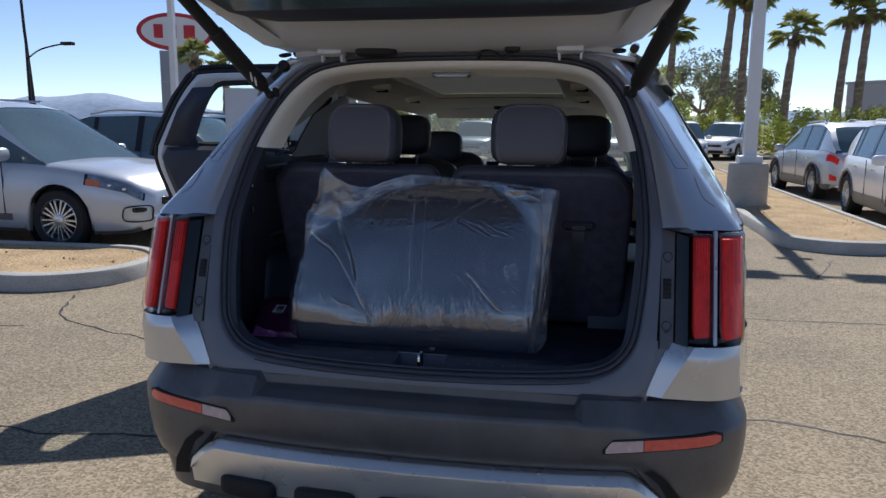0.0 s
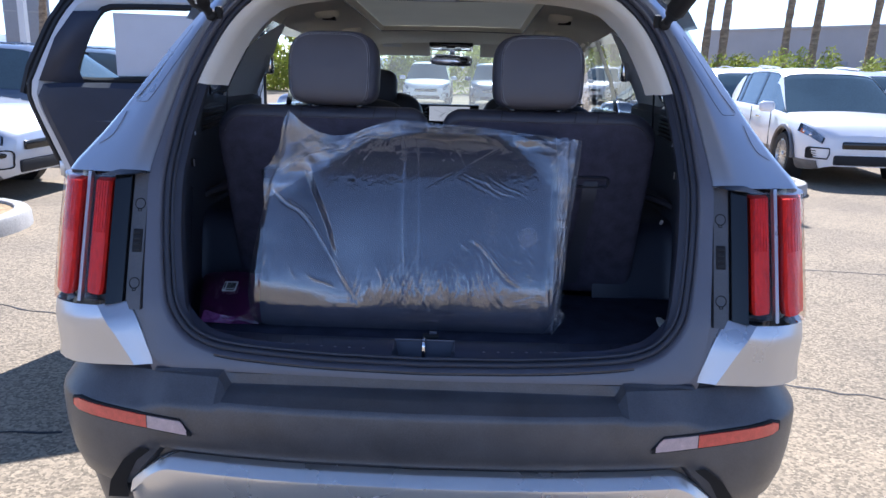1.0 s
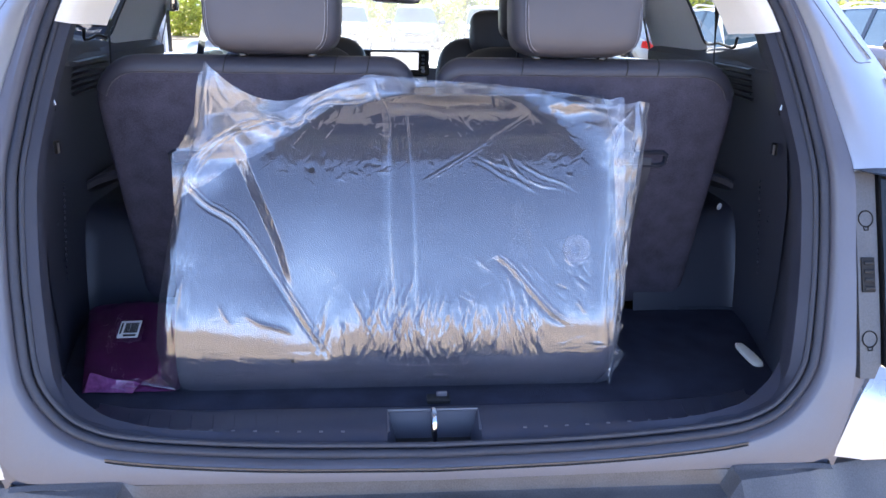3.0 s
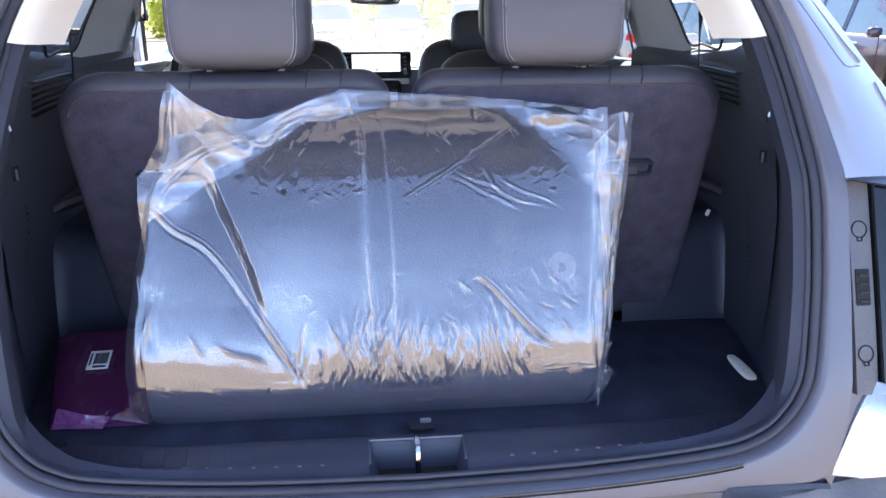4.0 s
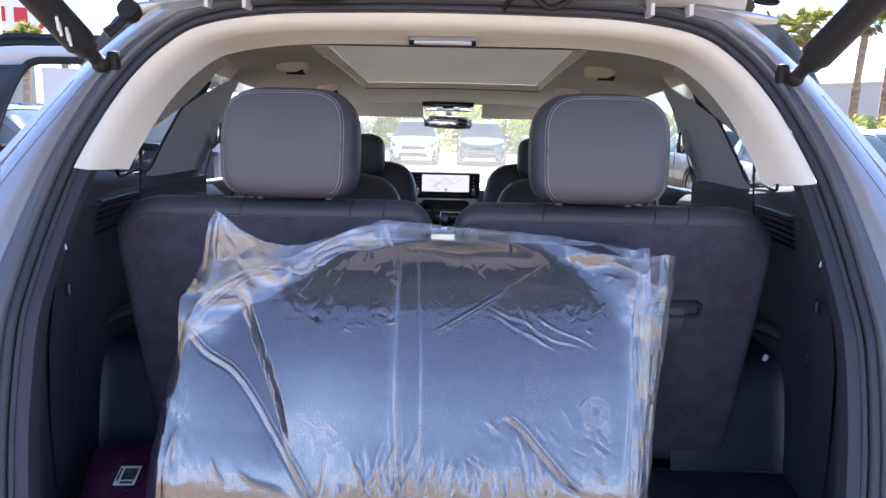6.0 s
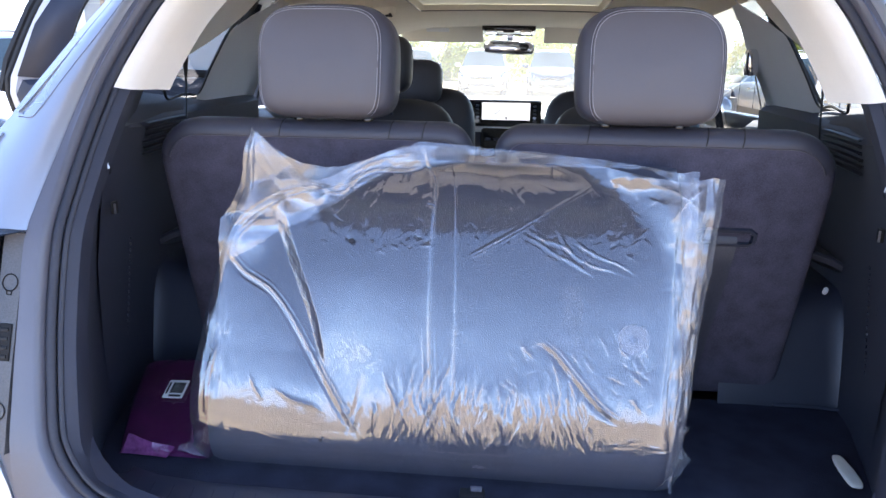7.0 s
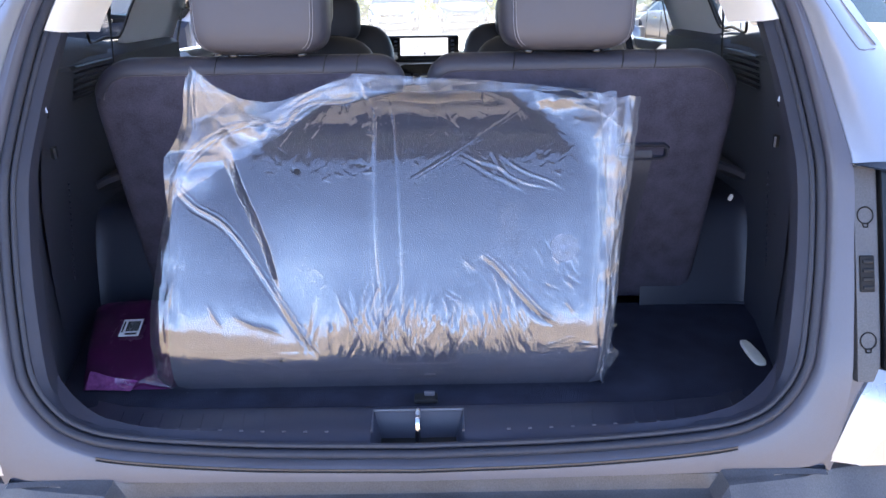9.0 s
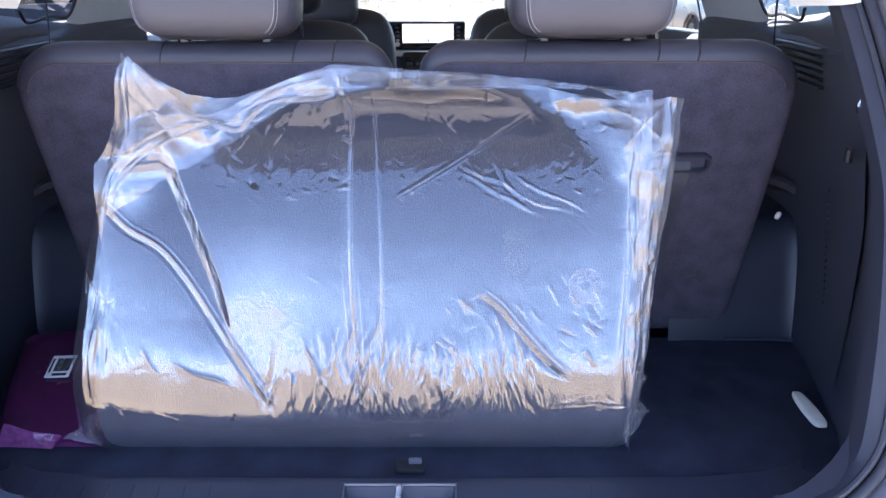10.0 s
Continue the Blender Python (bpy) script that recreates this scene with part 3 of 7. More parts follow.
ground()
for c in ([(-3.9, 5.95), (-3.55, 5.3), (-2.9, 4.98), (-2.2, 4.8)], [(-3.4, 3.35), (-2.75, 3.4), (-2.1, 3.32), (-1.5, 3.4)], [(1.0, 4.25), (1.5, 4.2), (1.9, 4.05), (2.7, 3.9), (4.2, 3.95)], [(1.6, 6.35), (2.6, 6.4), (4.5, 6.2)], [(2.7, 8.2), (3.1, 9.2)], [(-6, 4.6), (-4.6, 4.75), (-3.6, 5.0)]):
    crack(c)
island(rounded(-16, 5.95, -3.75, 7.75, (0.8, 0.85, 0.85, 0.8)), "left")
island(rounded(2.75, 9.75, 4.45, 26, (0.75, 0.8, 0.8, 0.8)), "right")
light_pole(3.1, 14.15, 0.12, 6.3)
light_pole(-13.2, 23.5, 0, 9.0, False)
street_lamp(-34.0, 42.0, 6.2, 2.6)
mast = thing("flag_mast", "tall thin dark mast", "mast", (-50, 62, 0))
part("mast_pole", tube([(0, 0, 0), (-0.6, 0, 10), (-1.0, 0, 22)], [0.16, 0.13, 0.08], 8), MATT_BLACK, mast, origin=(0, 0, 0))
dealer_sign(-29.5, 51.6)
body_shop()
hills()
for k, (x, y, h, lean, sp) in enumerate(((7.4, 45.7, 9.1, 0.4, 1.45), (8.4, 46, 8.7, 0.2, 1.35), (10.75, 46, 6.7, 0.4, 1.35), (13.5, 46, 7.7, 0.4, 1.4), (14.5, 46, 7.9, 0.3, 1.45), (4.5, 46, 6.9, 0.2, 1.2), (-24.1, 44, 5.7, 0.2, 1.1), (-21.9, 44, 5.0, 0.1, 1.0), (18.0, 46, 7.1, 0.3, 1.5), (19.6, 46, 7.3, 0.4, 1.5), (22.6, 45.5, 8.0, 0.5, 1.7), (24.6, 46, 9.0, 0.4, 1.8), (29.3, 45, 9.2, 0.3, 1.9), (35, 46, 9.4, 0.3, 1.9))):
    palm(x, y, h, 20 + k, lean, sp)
tree(7.2, 54, 6.2, 6.5, 31)
tree(10.2, 57, 5.6, 6.0, 32)
tree(-4.5, 46, 6.5, 7.0, 33, LEAF, "leafy green tree seen beyond the windscreen")
tree(2.5, 49, 5.2, 6.0, 34, LEAF, "leafy green tree seen beyond the windscreen")
tree(-9.5, 44, 6.0, 6.0, 35, LEAF, "leafy green tree seen beyond the windscreen")
hedge(-14, 40, 43.5, 2.7, 41)
# ---- parked cars ----


def wheel_parts(t, x, y, r=0.35, w=0.23, s=1, spokes=9, paint=RIM):
    """One wheel under a car: a tyre with its rim; s is the side that shows."""
    o = (0, 0, 0)
    turn = (0, 90 * s, 0)
    hw = w / 2
    tyre = part("tyre", lathe([(r * 0.66, -hw), (r * 0.93, -hw), (r * 0.99, -hw * 0.7), (r, 0), (r * 0.99, hw * 0.7), (r * 0.93, hw), (r * 0.70, hw), (r * 0.66, hw * 0.8), (r * 0.66, -hw)], 30, (x, y, r), turn), TYRE, t, origin=o)
    bm = lathe([(r * 0.70, hw * 0.9), (r * 0.66, hw * 0.95), (r * 0.62, hw * 0.6), (r * 0.60, -hw * 0.5)], 30, (x, y, r), turn)
    m = pose(x, y, r, *turn)
    for k in range(spokes):
        a = math.tau * k / spokes
        d, q = Vector((math.cos(a), math.sin(a), 0)), Vector((-math.sin(a), math.cos(a), 0))
        i, e = r * 0.12, r * 0.65
        for side in (-1, 1):          # twin spokes that part towards the rim
            vs = [d * p + q * (side * o + w) + Vector((0, 0, hw * h)) for p, o, w, h in ((i, .010, -.010, .85), (e, .034, -.011, .8), (e, .034, .011, .8), (i, .010, .010, .85))]
            top = [bm.verts.new(m @ v) for v in vs]
            low = [bm.verts.new(m @ (v - Vector((0, 0, 0.05)))) for v in vs]
            bm.faces.new(top)
            for a1 in range(4):
                bm.faces.new((top[a1], low[a1], low[(a1 + 1) % 4], top[(a1 + 1) % 4]))
    lathe([(r * 0.18, hw * 0.6), (r * 0.18, hw * 0.88), (r * 0.12, hw * 0.95), (0.001, hw * 0.95)], 16, (x, y, r), turn, bm)
    part("rim", bm, paint, tyre)
    part("brake_disc", lathe([(0.001, -hw * 0.2), (r * 0.6, -hw * 0.2), (r * 0.6, -hw * 0.4), (0.001, -hw * 0.4)], 24, (x, y, r), turn), MATT_BLACK, tyre)


STYLES = {
    # length, width, height, wheel radius, top of the lower body, roof line, wheel places (shares of the length from the rear)
    "suv": dict(L=4.45, W=1.85, H=1.64, r=0.345, top=[(0, .54), (.02, .60), (.10, .63), (.55, .62), (.70, .61), (.76, .60), (.9, .565), (.96, .52), (1, .43)], roof=[(.02, .62), (.05, .76), (.10, .93), (.18, .985), (.4, 1), (.52, .985), (.58, .95), (.75, .60)], wheels=(.205, .805)),
    "crossover": dict(L=4.36, W=1.80, H=1.55, r=0.335, top=[(0, .56), (.02, .62), (.10, .65), (.55, .63), (.70, .61), (.76, .595), (.9, .56), (.96, .51), (1, .42)], roof=[(.02, .63), (.07, .78), (.14, .93), (.24, .99), (.42, 1), (.53, .985), (.59, .94), (.76, .59)], wheels=(.195, .80)),
    "van": dict(L=5.1, W=1.98, H=1.74, r=0.36, top=[(0, .52), (.02, .58), (.10, .60), (.55, .59), (.70, .585), (.80, .57), (.9, .53), (.96, .48), (1, .38)], roof=[(.02, .60), (.04, .76), (.08, .93), (.14, .985), (.4, 1), (.51, .985), (.58, .94), (.765, .575)], wheels=(.20, .80)),
}


def parked_car(kind, colour, label, at, heading, group="parked cars"):
    """A closed car; its nose points along +y before it is turned by heading degrees."""
    S = STYLES[kind]
    L, W, H, r = S["L"], S["W"], S["H"], S["r"]
    t = thing("parked_car", label, "car", at, group)
    t.rotation_euler = (0, 0, radians(heading))
    o = (0, 0, 0)
    paint = PAINTS[colour]
    half = [(0, .74), (.015, .84), (.05, .93), (.15, 1), (.8, 1), (.9, .96), (.96, .86), (.99, .72), (1, .62)]
    low = [(0, .34), (.03, .26), (.08, .22), (.92, .2), (.97, .22), (1, .28)]
    wy = [L * (f - .5) for f in S["wheels"]]
    ra = r + 0.06

    def sect(f):
        y = L * (f - .5)
        w, zt, zb = W / 2 * lerp(half, f), H * lerp(S["top"], f), lerp(low, f)
        arch = 0
        for c in wy:
            if abs(y - c) < ra:
                arch = r + math.sqrt(ra * ra - (y - c) ** 2)
        cr = 0.035
        pts = [(0, zt + cr), (.35 * w, zt + cr * .8), (.68 * w, zt + cr * .45), (.88 * w, zt), (.945 * w, zt - .045), (.965 * w, zt - .10), (.985 * w, zt * .82), (1.0 * w, zt * .68), (.995 * w, zt * .56), (.99 * w, .42), (.985 * w, .34), (.965 * w, zb + .04), (.92 * w, zb)]
        return [(x, y, max(z, min(arch, zt - .14)) if k > 5 else z) for k, (x, z) in enumerate(pts)]
    fs = sorted(set([i / 56 for i in range(57)] + [.005, .99, .995] + [f for c in S["wheels"] for f in (c - ra / L, c + ra / L, c - ra / L - .003, c + ra / L + .003)]))
    rows = []
    for f in fs:
        s = sect(f)
        rows.append([(-x, y, z) for x, y, z in s[::-1]] + s[1:])
    bm = grid(rows)
    bm.verts.ensure_lookup_table()
    k = len(rows[0])
    bm.faces.new([bm.verts[i] for i in range(k)])
    bm.faces.new([bm.verts[len(bm.verts) - k + i] for i in range(k)][::-1])
    body = part("body", bm, paint, t, origin=o, angle=50)

    def patch(name, f0, f1, j0, j1, off, n, material):
        """A raised strip of the side surface, one for each side."""
        for s in (-1, 1):
            b = bmesh.new()
            rr = []
            for i in range(n + 1):
                q = sect(f0 + (f1 - f0) * i / n)
                line = []
                for j in range(j0, j1 + 1):
                    x, y, z = q[j]
                    line.append((s * (x + off), y + (off if f1 > .9 else -off if f0 < .1 else 0), z + off * .3))
                rr.append(line)
            part(name, grid(rr, bm=b), material, body)
    patch("lower_cladding", .02, .98, 11 if kind == "van" else 10, 12, .012, 70, PLASTIC)
    patch("headlamp_bezel", .868 if kind == "van" else .90, .988, 4, 6, .006, 14, BLACK)
    patch("headlamp", .875 if kind == "van" else .915, .985, 4, 6, .011, 12, LAMP_CLEAR)
    patch("turn_lamp", .872 if kind == "van" else .912, .905 if kind == "van" else .93, 5, 6, .012, 6, AMBER)
    for s in (-1, 1):
        for f in (.925, .955):
            eye = sect(f)[5]
            part("headlamp_eye", pillow((.055, .055, .05), (s * (eye[0] + .004), eye[1] + .004, eye[2] - .012), 2, 10), CHROME, body)
        lamp_at = sect(.965)[8]
        fx, fy = s * (lamp_at[0] - .07), lamp_at[1] + .045
        m = pose(fx, fy + .012, .44, 0, 0, -s * 38)
        if kind == "van":             # a small lamp in the top of a dark-edged, body-coloured bezel
            part("fog_lamp", pillow((.17, .05, .060), tuple(m @ Vector((-.02 * s, .008, .045))), 4, 12, (0, 0, -s * 38)), BLACK, body)
            ring_ = smooth_line([(-.15, .02, .085), (.10, .02, .085), (.165, .02, .045), (.145, .02, -.075), (-.13, .02, -.085), (-.165, .02, -.02)], 4, True)
            part("fog_trim", tube([m @ Vector((s * p.x, p.y, p.z)) for p in ring_], .009, 6, True), MATT_BLACK, body)
            continue
        part("fog_recess", box((.30, .05, .15), (fx, fy - .02, .44), .05, (0, 0, -s * 38)), MATT_BLACK, body)
        part("fog_trim", tube([m @ Vector((x, .02, z)) for x, z in ((-.15, .075), (.12, .075), (.155, .03), (.13, -.065), (-.13, -.065), (-.155, 0))], .010, 5, True), MATT_BLACK, body)
        for q in range(3):
            part("fog_slat", box((.17, .02, .012), (fx, fy + .012, .41 + .03 * q), .003, (0, 0, -s * 38)), BLACK, body)
    if kind == "crossover":
        for s in (-1, 1):
            for c in wy:
                part("arch_cladding", tube([(s * (W / 2 * .985), c + (ra + .02) * math.cos(a), r + (ra + .02) * math.sin(a)) for a in (math.pi * k / 18 for k in range(19))], .030, 6), PLASTIC, t, origin=o)
    patch("tail_lamp", .004, .06, 4, 6, .008, 8, RED_IN)
    patch("tail_reflector", .004, .03, 8, 9, .008, 8, RED_IN)
    patch("sill_strip", .30, .68, 9, 10, .009, 12, PLASTIC)
    zt = H * lerp(S["top"], 1)
    part("grille", box((W * .46, .05, .10), (0, L / 2 + .006, zt - .09), .03), BLACK, t, origin=o)
    part("air_intake", box((W * .56, .06, .13), (0, L / 2 + .004, .36), .03), MATT_BLACK, t, origin=o)
    part("number_plate", box((.30, .02, .15), (0, -L / 2 - .012, .78 if kind != "van" else .8), .01), WHITE, t, origin=o)
    part("rear_bumper_trim", box((W * .70, .06, .2), (0, -L / 2 + .015, .42), .03), PLASTIC, t, origin=o)
    # greenhouse
    f0, f1 = S["roof"][0][0], S["roof"][-1][0]

    def house(f, grow=0.0):
        y = L * (f - .5)
        zr = H * lerp(S["roof"], f) + grow
        zb = H * lerp(S["top"], f) - .01
        u = min(1, max(0, (zr - zb) / (H * .38)))
        wb = W / 2 * lerp(half, f) * .90 + grow
        wr = wb + (W / 2 * .70 - wb) * u + grow
        zr = max(zr, zb + .002)
        h = zr - zb
        return [(0, y, zr + .02 * u), (wr * .5, y, zr + .015 * u), (wr * .86, y, zr - .01 * u), (wr, y, zr - .05 * u), (wr + (wb - wr) * .25, y, zr - .05 * u - (h - .05 * u) * .25), (wr + (wb - wr) * .9, y, zb + .05 * h), (wb, y, zb)]
    n = 44

    def pillars(name, fa, fb, ja, jb, grow, m, material):
        for s in (-1, 1):
            part(name, grid([[(s * x, y, z) for x, y, z in house(fa + (fb - fa) * i / m, grow)[ja:jb + 1]] for i in range(m + 1)]), material, t, origin=o)

    def sheet(fa, fb, ja, jb, grow, m=10):
        b = bmesh.new()
        rr = []
        for i in range(m + 1):
            q = house(fa + (fb - fa) * i / m, grow)[ja:jb + 1]
            rr.append([(-x, y, z) for x, y, z in q[::-1]] + q[1:])
        grid(rr, bm=b)
        return b
    part("glasshouse", sheet(f0, f1, 0, 6, 0, n), TINTED, t, origin=o)
    fr = S["roof"]
    part("roof", sheet(fr[2][0] + .01, fr[-2][0] - .005, 0, 3, .008, 26), paint, t, origin=o)
    pillars("front_pillar", fr[-2][0] - .03, f1 - .01, 3, 4, .010, 14, paint)
    pillars("rear_pillar", f0 + .005, fr[2][0] + .03, 2, 6, .009, 12, paint)
    pillars("door_pillar", .40, .425, 3, 6, .006, 2, BLACK)
    pillars("quarter_pillar", .205, .225, 3, 6, .006, 2, BLACK)
    for s in (-1, 1):
        part("roof_rail", tube(smooth_line([(s * W * .335, L * (fr[3][0] - .5), H * .99), (s * W * .34, L * (.3 - .5), H * 1.03), (s * W * .335, L * (.5 - .5), H * 1.01)]), .016, 6), STEEL if colour != "white" else paint, t, origin=o)
        part("wing_mirror", pillow((.24, .12, .16), (s * (W / 2 + .08), L * (f1 - .09 - .5), H * .64), 3, 8), paint, t, origin=o)
        part("door_handle", box((.03, .2, .03), (s * (W / 2 * .985), L * (.30 - .5), H * .53), .01), CHROME, t, origin=o)
        part("door_handle", box((.03, .2, .03), (s * (W / 2 * .985), L * (.52 - .5), H * .53), .01), CHROME, t, origin=o)
        for f in (.44, .66):
            part("door_gap", box((.012, .007, H * .38), (s * (W / 2 * .997 - .002), L * (f - .5), H * .43), 0), MATT_BLACK, t, origin=o)
        for c in wy:
            part("arch_liner", lathe([(r * .2, -.10), (ra + .03, -.10), (ra + .03, .055)], 28, (s * (W / 2 - .10), c, r), (0, 90 * s, 0)), MATT_BLACK, t, origin=o)
            wheel_parts(t, s * (W / 2 - .125), c, r, .235, s)
    return t


def car_copy(src, at, heading, label=""):
    ob = copy_thing(src, pose(*at, 0, 0, heading))
    return tagged(ob, label)


van = parked_car("van", "silver", "silver minivan parked beside a sandy kerbed island", (-7.08, 8.97, 0), -92)
cross = parked_car("crossover", "white", "white crossover parked with its nose towards the lane", (5.6, 13.1, 0), 177)
sil = parked_car("crossover", "silver", "silver crossover parked tail to tail with a white one", (5.75, 18.6, 0), 3)
suv_w = parked_car("suv", "white", "white compact sport utility parked far off", (6.4, 37.0, 0), 155)
suv_b = parked_car("suv", "blue", "blue-grey sport utility parked beside the minivan", (-6.6, 12.6, 0), -93)
parked_car("suv", "dark", "dark plum sport utility parked in the next row", (8.67, 13.5, 0), 180)
car_copy(suv_b, (-7.0, 16.2, 0), -90)
car_copy(van, (-9.6, 19.6, 0), -90, "silver minivan further back in the row")
car_copy(suv_w, (-1.55, 31.5, 0), 180, "white sport utility facing the camera beyond the windscreen")
car_copy(suv_b, (1.0, 31.5, 0), 180, "blue-grey sport utility facing the camera beyond the windscreen")
car_copy(suv_w, (3.7, 31.0, 0), 178, "white sport utility facing the camera beyond the windscreen")
car_copy(suv_b, (-4.3, 31.5, 0), 180, "blue-grey sport utility in the row beyond the windscreen")
car_copy(sil, (8.9, 19.0, 0), 3, "silver crossover parked in the second bay")
car_copy(cross, (12.0, 18.6, 0), 3, "white crossover parked in the second bay")
car_copy(suv_w, (9.0, 25.5, 0), 180, "white sport utility parked in the far row")
car_copy(suv_b, (15.2, 24.5, 0), 180, "blue-grey sport utility parked in the far row")
car_copy(cross, (13.2, 12.6, 0), 177, "white crossover parked in the near row")
car_copy(suv_w, (16.4, 13.0, 0), 177, "white sport utility parked in the near row")
car_copy(suv_w, (18.5, 30.0, 0), 180, "white sport utility parked in the far row")
car_copy(sil, (12.3, 30.5, 0), 180, "silver crossover parked in the far row")
# ---- the silver sport utility with its tailgate open ----
# x runs across the car from its middle, y forward, z up.
CAR = thing("sport_utility_car", "silver mid-size sport utility with tailgate and one rear door open", "car", (0, 4.6, 0))
JZ = [(0, 2.30), (.76, 2.34), (.9, 2.37), (1.04, 2.42), (1.2, 2.48), (1.41, 2.62), (1.64, 2.79), (1.74, 2.86), (2.5, 3.4)]


def jy(z):
    """How far forward the plane of the tailgate opening lies at height z."""
    return lerp(JZ, z)


SEAL = [(0, .768), (.25, .774), (.45, .789), (.53, .808), (.578, .842), (.612, .90), (.629, 1.0), (.638, 1.1), (.640, 1.19), (.632, 1.31), (.617, 1.41), (.598, 1.48), (.566, 1.56), (.52, 1.625), (.455, 1.672), (.33, 1.697), (.16, 1.704), (0, 1.706)]
EDGE = [(0, .742), (.25, .745), (.45, .748), (.56, .752), (.628, .768), (.66, .86), (.668, .98), (.671, 1.08), (.674, 1.19), (.656, 1.31), (.638, 1.41), (.620, 1.48), (.588, 1.565), (.540, 1.635), (.466, 1.688), (.333, 1.714), (.16, 1.722), (0, 1.724)]


def ring(pts, dy=0.0, inset=0.0, n=5):
    """A closed smooth loop, both halves, in the opening's plane, moved dy forward and inset towards its middle."""
    half = smooth_line([(x, z, 0) for x, z in pts], n)
    out = []
    cz = 1.22
    for i, p in enumerate(half):
        a, b = half[max(0, i - 1)], half[min(len(half) - 1, i + 1)]
        d = (b - a).normalized()
        nx, nz = -d.y, d.x
        x, z = p.x + nx * inset, p.y + nz * inset
        out.append((max(0, x) if i not in (0, len(half) - 1) else 0, jy(p.y) + dy, z))
    return out + [(-x, y, z) for x, y, z in out[-2:0:-1]]


# jamb and rubber seal
part("opening_jamb", grid([ring(EDGE, -.004), ring(EDGE, -.003, .006), ring(SEAL, -.004, -.010), ring(SEAL, -.002, -.006), ring(SEAL, .004, -.003), ring(SEAL, .020, .0), ring(SEAL, .028, .002)], close_u=True), JAMB, CAR, "dark grained plastic frame round the boot opening")
seal = part("door_seal", tube(ring(SEAL, .017, .006), .0075, 10, True), SEAL_RUBBER, CAR, "black rubber seal round the boot opening")
part("seal_lip", tube(ring(SEAL, .024, .017), .0045, 8, True), SEAL_RUBBER, seal)


def trim_ring(z0, z1, spec, material, name, label, drop=()):
    """A part of the inner trim between two heights; spec lists (forward, inset)."""
    loops = [ring(SEAL, dy, ins) for dy, ins in spec]
    base = ring(SEAL)
    n = len(base)
    for lp, share in zip(loops, drop):        # the lower corners run down to the floor
        for i, (x, y, z) in enumerate(lp):
            k = share * min(1, max(0, (.97 - base[i][2]) / .13))
            w = max(abs(x), lerp([(2.40, .50), (2.45, .585), (2.50, .625), (2.56, .648), (2.66, .672), (2.8, .70)], y))
            lp[i] = (x + (math.copysign(w, x) - x) * k, y, z + (.788 - z) * k)
    idx = [i for i in range(n) if z0 <= base[i][2] <= z1]
    runs, cur = [], [idx[0]]
    for a, b in zip(idx, idx[1:]):
        if b == a + 1:
            cur.append(b)
        else:
            runs.append(cur)
            cur = [b]
    runs.append(cur)
    if len(runs) > 1 and runs[0][0] == 0 and runs[-1][-1] == n - 1:
        runs[0] = runs.pop() + runs[0]
    for run in runs:
        ob = part(name, grid([[lp[i] for i in run] for lp in loops]), material, CAR, label)


trim_ring(.785, 1.425, [(.024, .004), (.027, .022), (.038, .034), (.075, .030), (.14, -.004), (.22, -.04), (.30, -.065)], TRIM, "side_trim", "dark grained side trim of the boot", (0, .1, .3, .6, .9, 1, 1))
trim_ring(1.405, 2.0, [(.016, .016), (.018, .026), (.028, .036), (.055, .044), (.10, .050), (.125, .060)], CREAM, "tailgate_header_trim", "cream trim over the boot opening")

# cargo floor, sill and latch
bm = bmesh.new()
rows = []
for y in np.linspace(2.455, 2.90, 20):
    w = lerp([(2.45, .58), (2.50, .625), (2.56, .655), (2.66, .685), (2.9, .72)], y)
    rows.append([(w * (k / 20 - 1), y, .792 + .0015 * noise.noise((k * .5, y * 9, 0))) for k in range(41)])
part("cargo_floor", grid(rows), CARPET, CAR, "dark carpeted boot floor")


def sill_line(x, n0=0, n1=6):
    """One section of the scuff plate, from the seal forward to the carpet."""
    zz = lerp([(p[0], p[1]) for p in SEAL[:6]], abs(x))
    fwd = lerp([(0, 0), (.4, .004), (.5, .016), (.56, .045), (.62, .09)], abs(x))
    return [(x, jy(zz) + .026, zz - .002), (x, jy(zz) + .031, zz + .016), (x, 2.384 + fwd, zz + .024), (x, 2.400 + fwd, .8015 - .5 * max(0, abs(x) - .52) ** 1.5), (x, 2.446 + fwd, .8015 - .16 * max(0, abs(x) - .50)), (x, 2.464 + fwd, .797 - .08 * max(0, abs(x) - .50))][n0:n1]


bm = grid([sill_line(-.60 + .525 * k / 26) for k in range(27)])
grid([sill_line(.075 + .525 * k / 26) for k in range(27)], bm=bm)
grid([sill_line(x, 0, 2) for x in (-.075, 0, .075)], bm=bm)
grid([sill_line(x, 4, 6) for x in (-.075, 0, .075)], bm=bm)
sillp = part("sill_trim", bm, SCUFF, CAR, "smooth dark blue-grey scuff plate over the boot sill")
for s in (-1, 1):
    for k in range(12):
        x = .145 + .034 * k
        a, b, c = (Vector(p) for p in sill_line(s * x, 1, 4))
        part("scuff_dot", box((.006, .003, .003), tuple(b.lerp(c, .3)), .001), JAMB, sillp)
        if x > .24:
            e = Vector(sill_line(s * (x + .008), 4, 5)[0])
            part("scuff_groove", tube([b.lerp(c, .6), c.lerp(e, .1), c.lerp(e, .85)], .0008, 5), TRIM, sillp)
lo = [Vector(sill_line(x, 1, 2)[0]) for x in (-.075, .075)]
hi = [Vector(sill_line(x, 4, 5)[0]) for x in (-.075, .075)]
rows = []
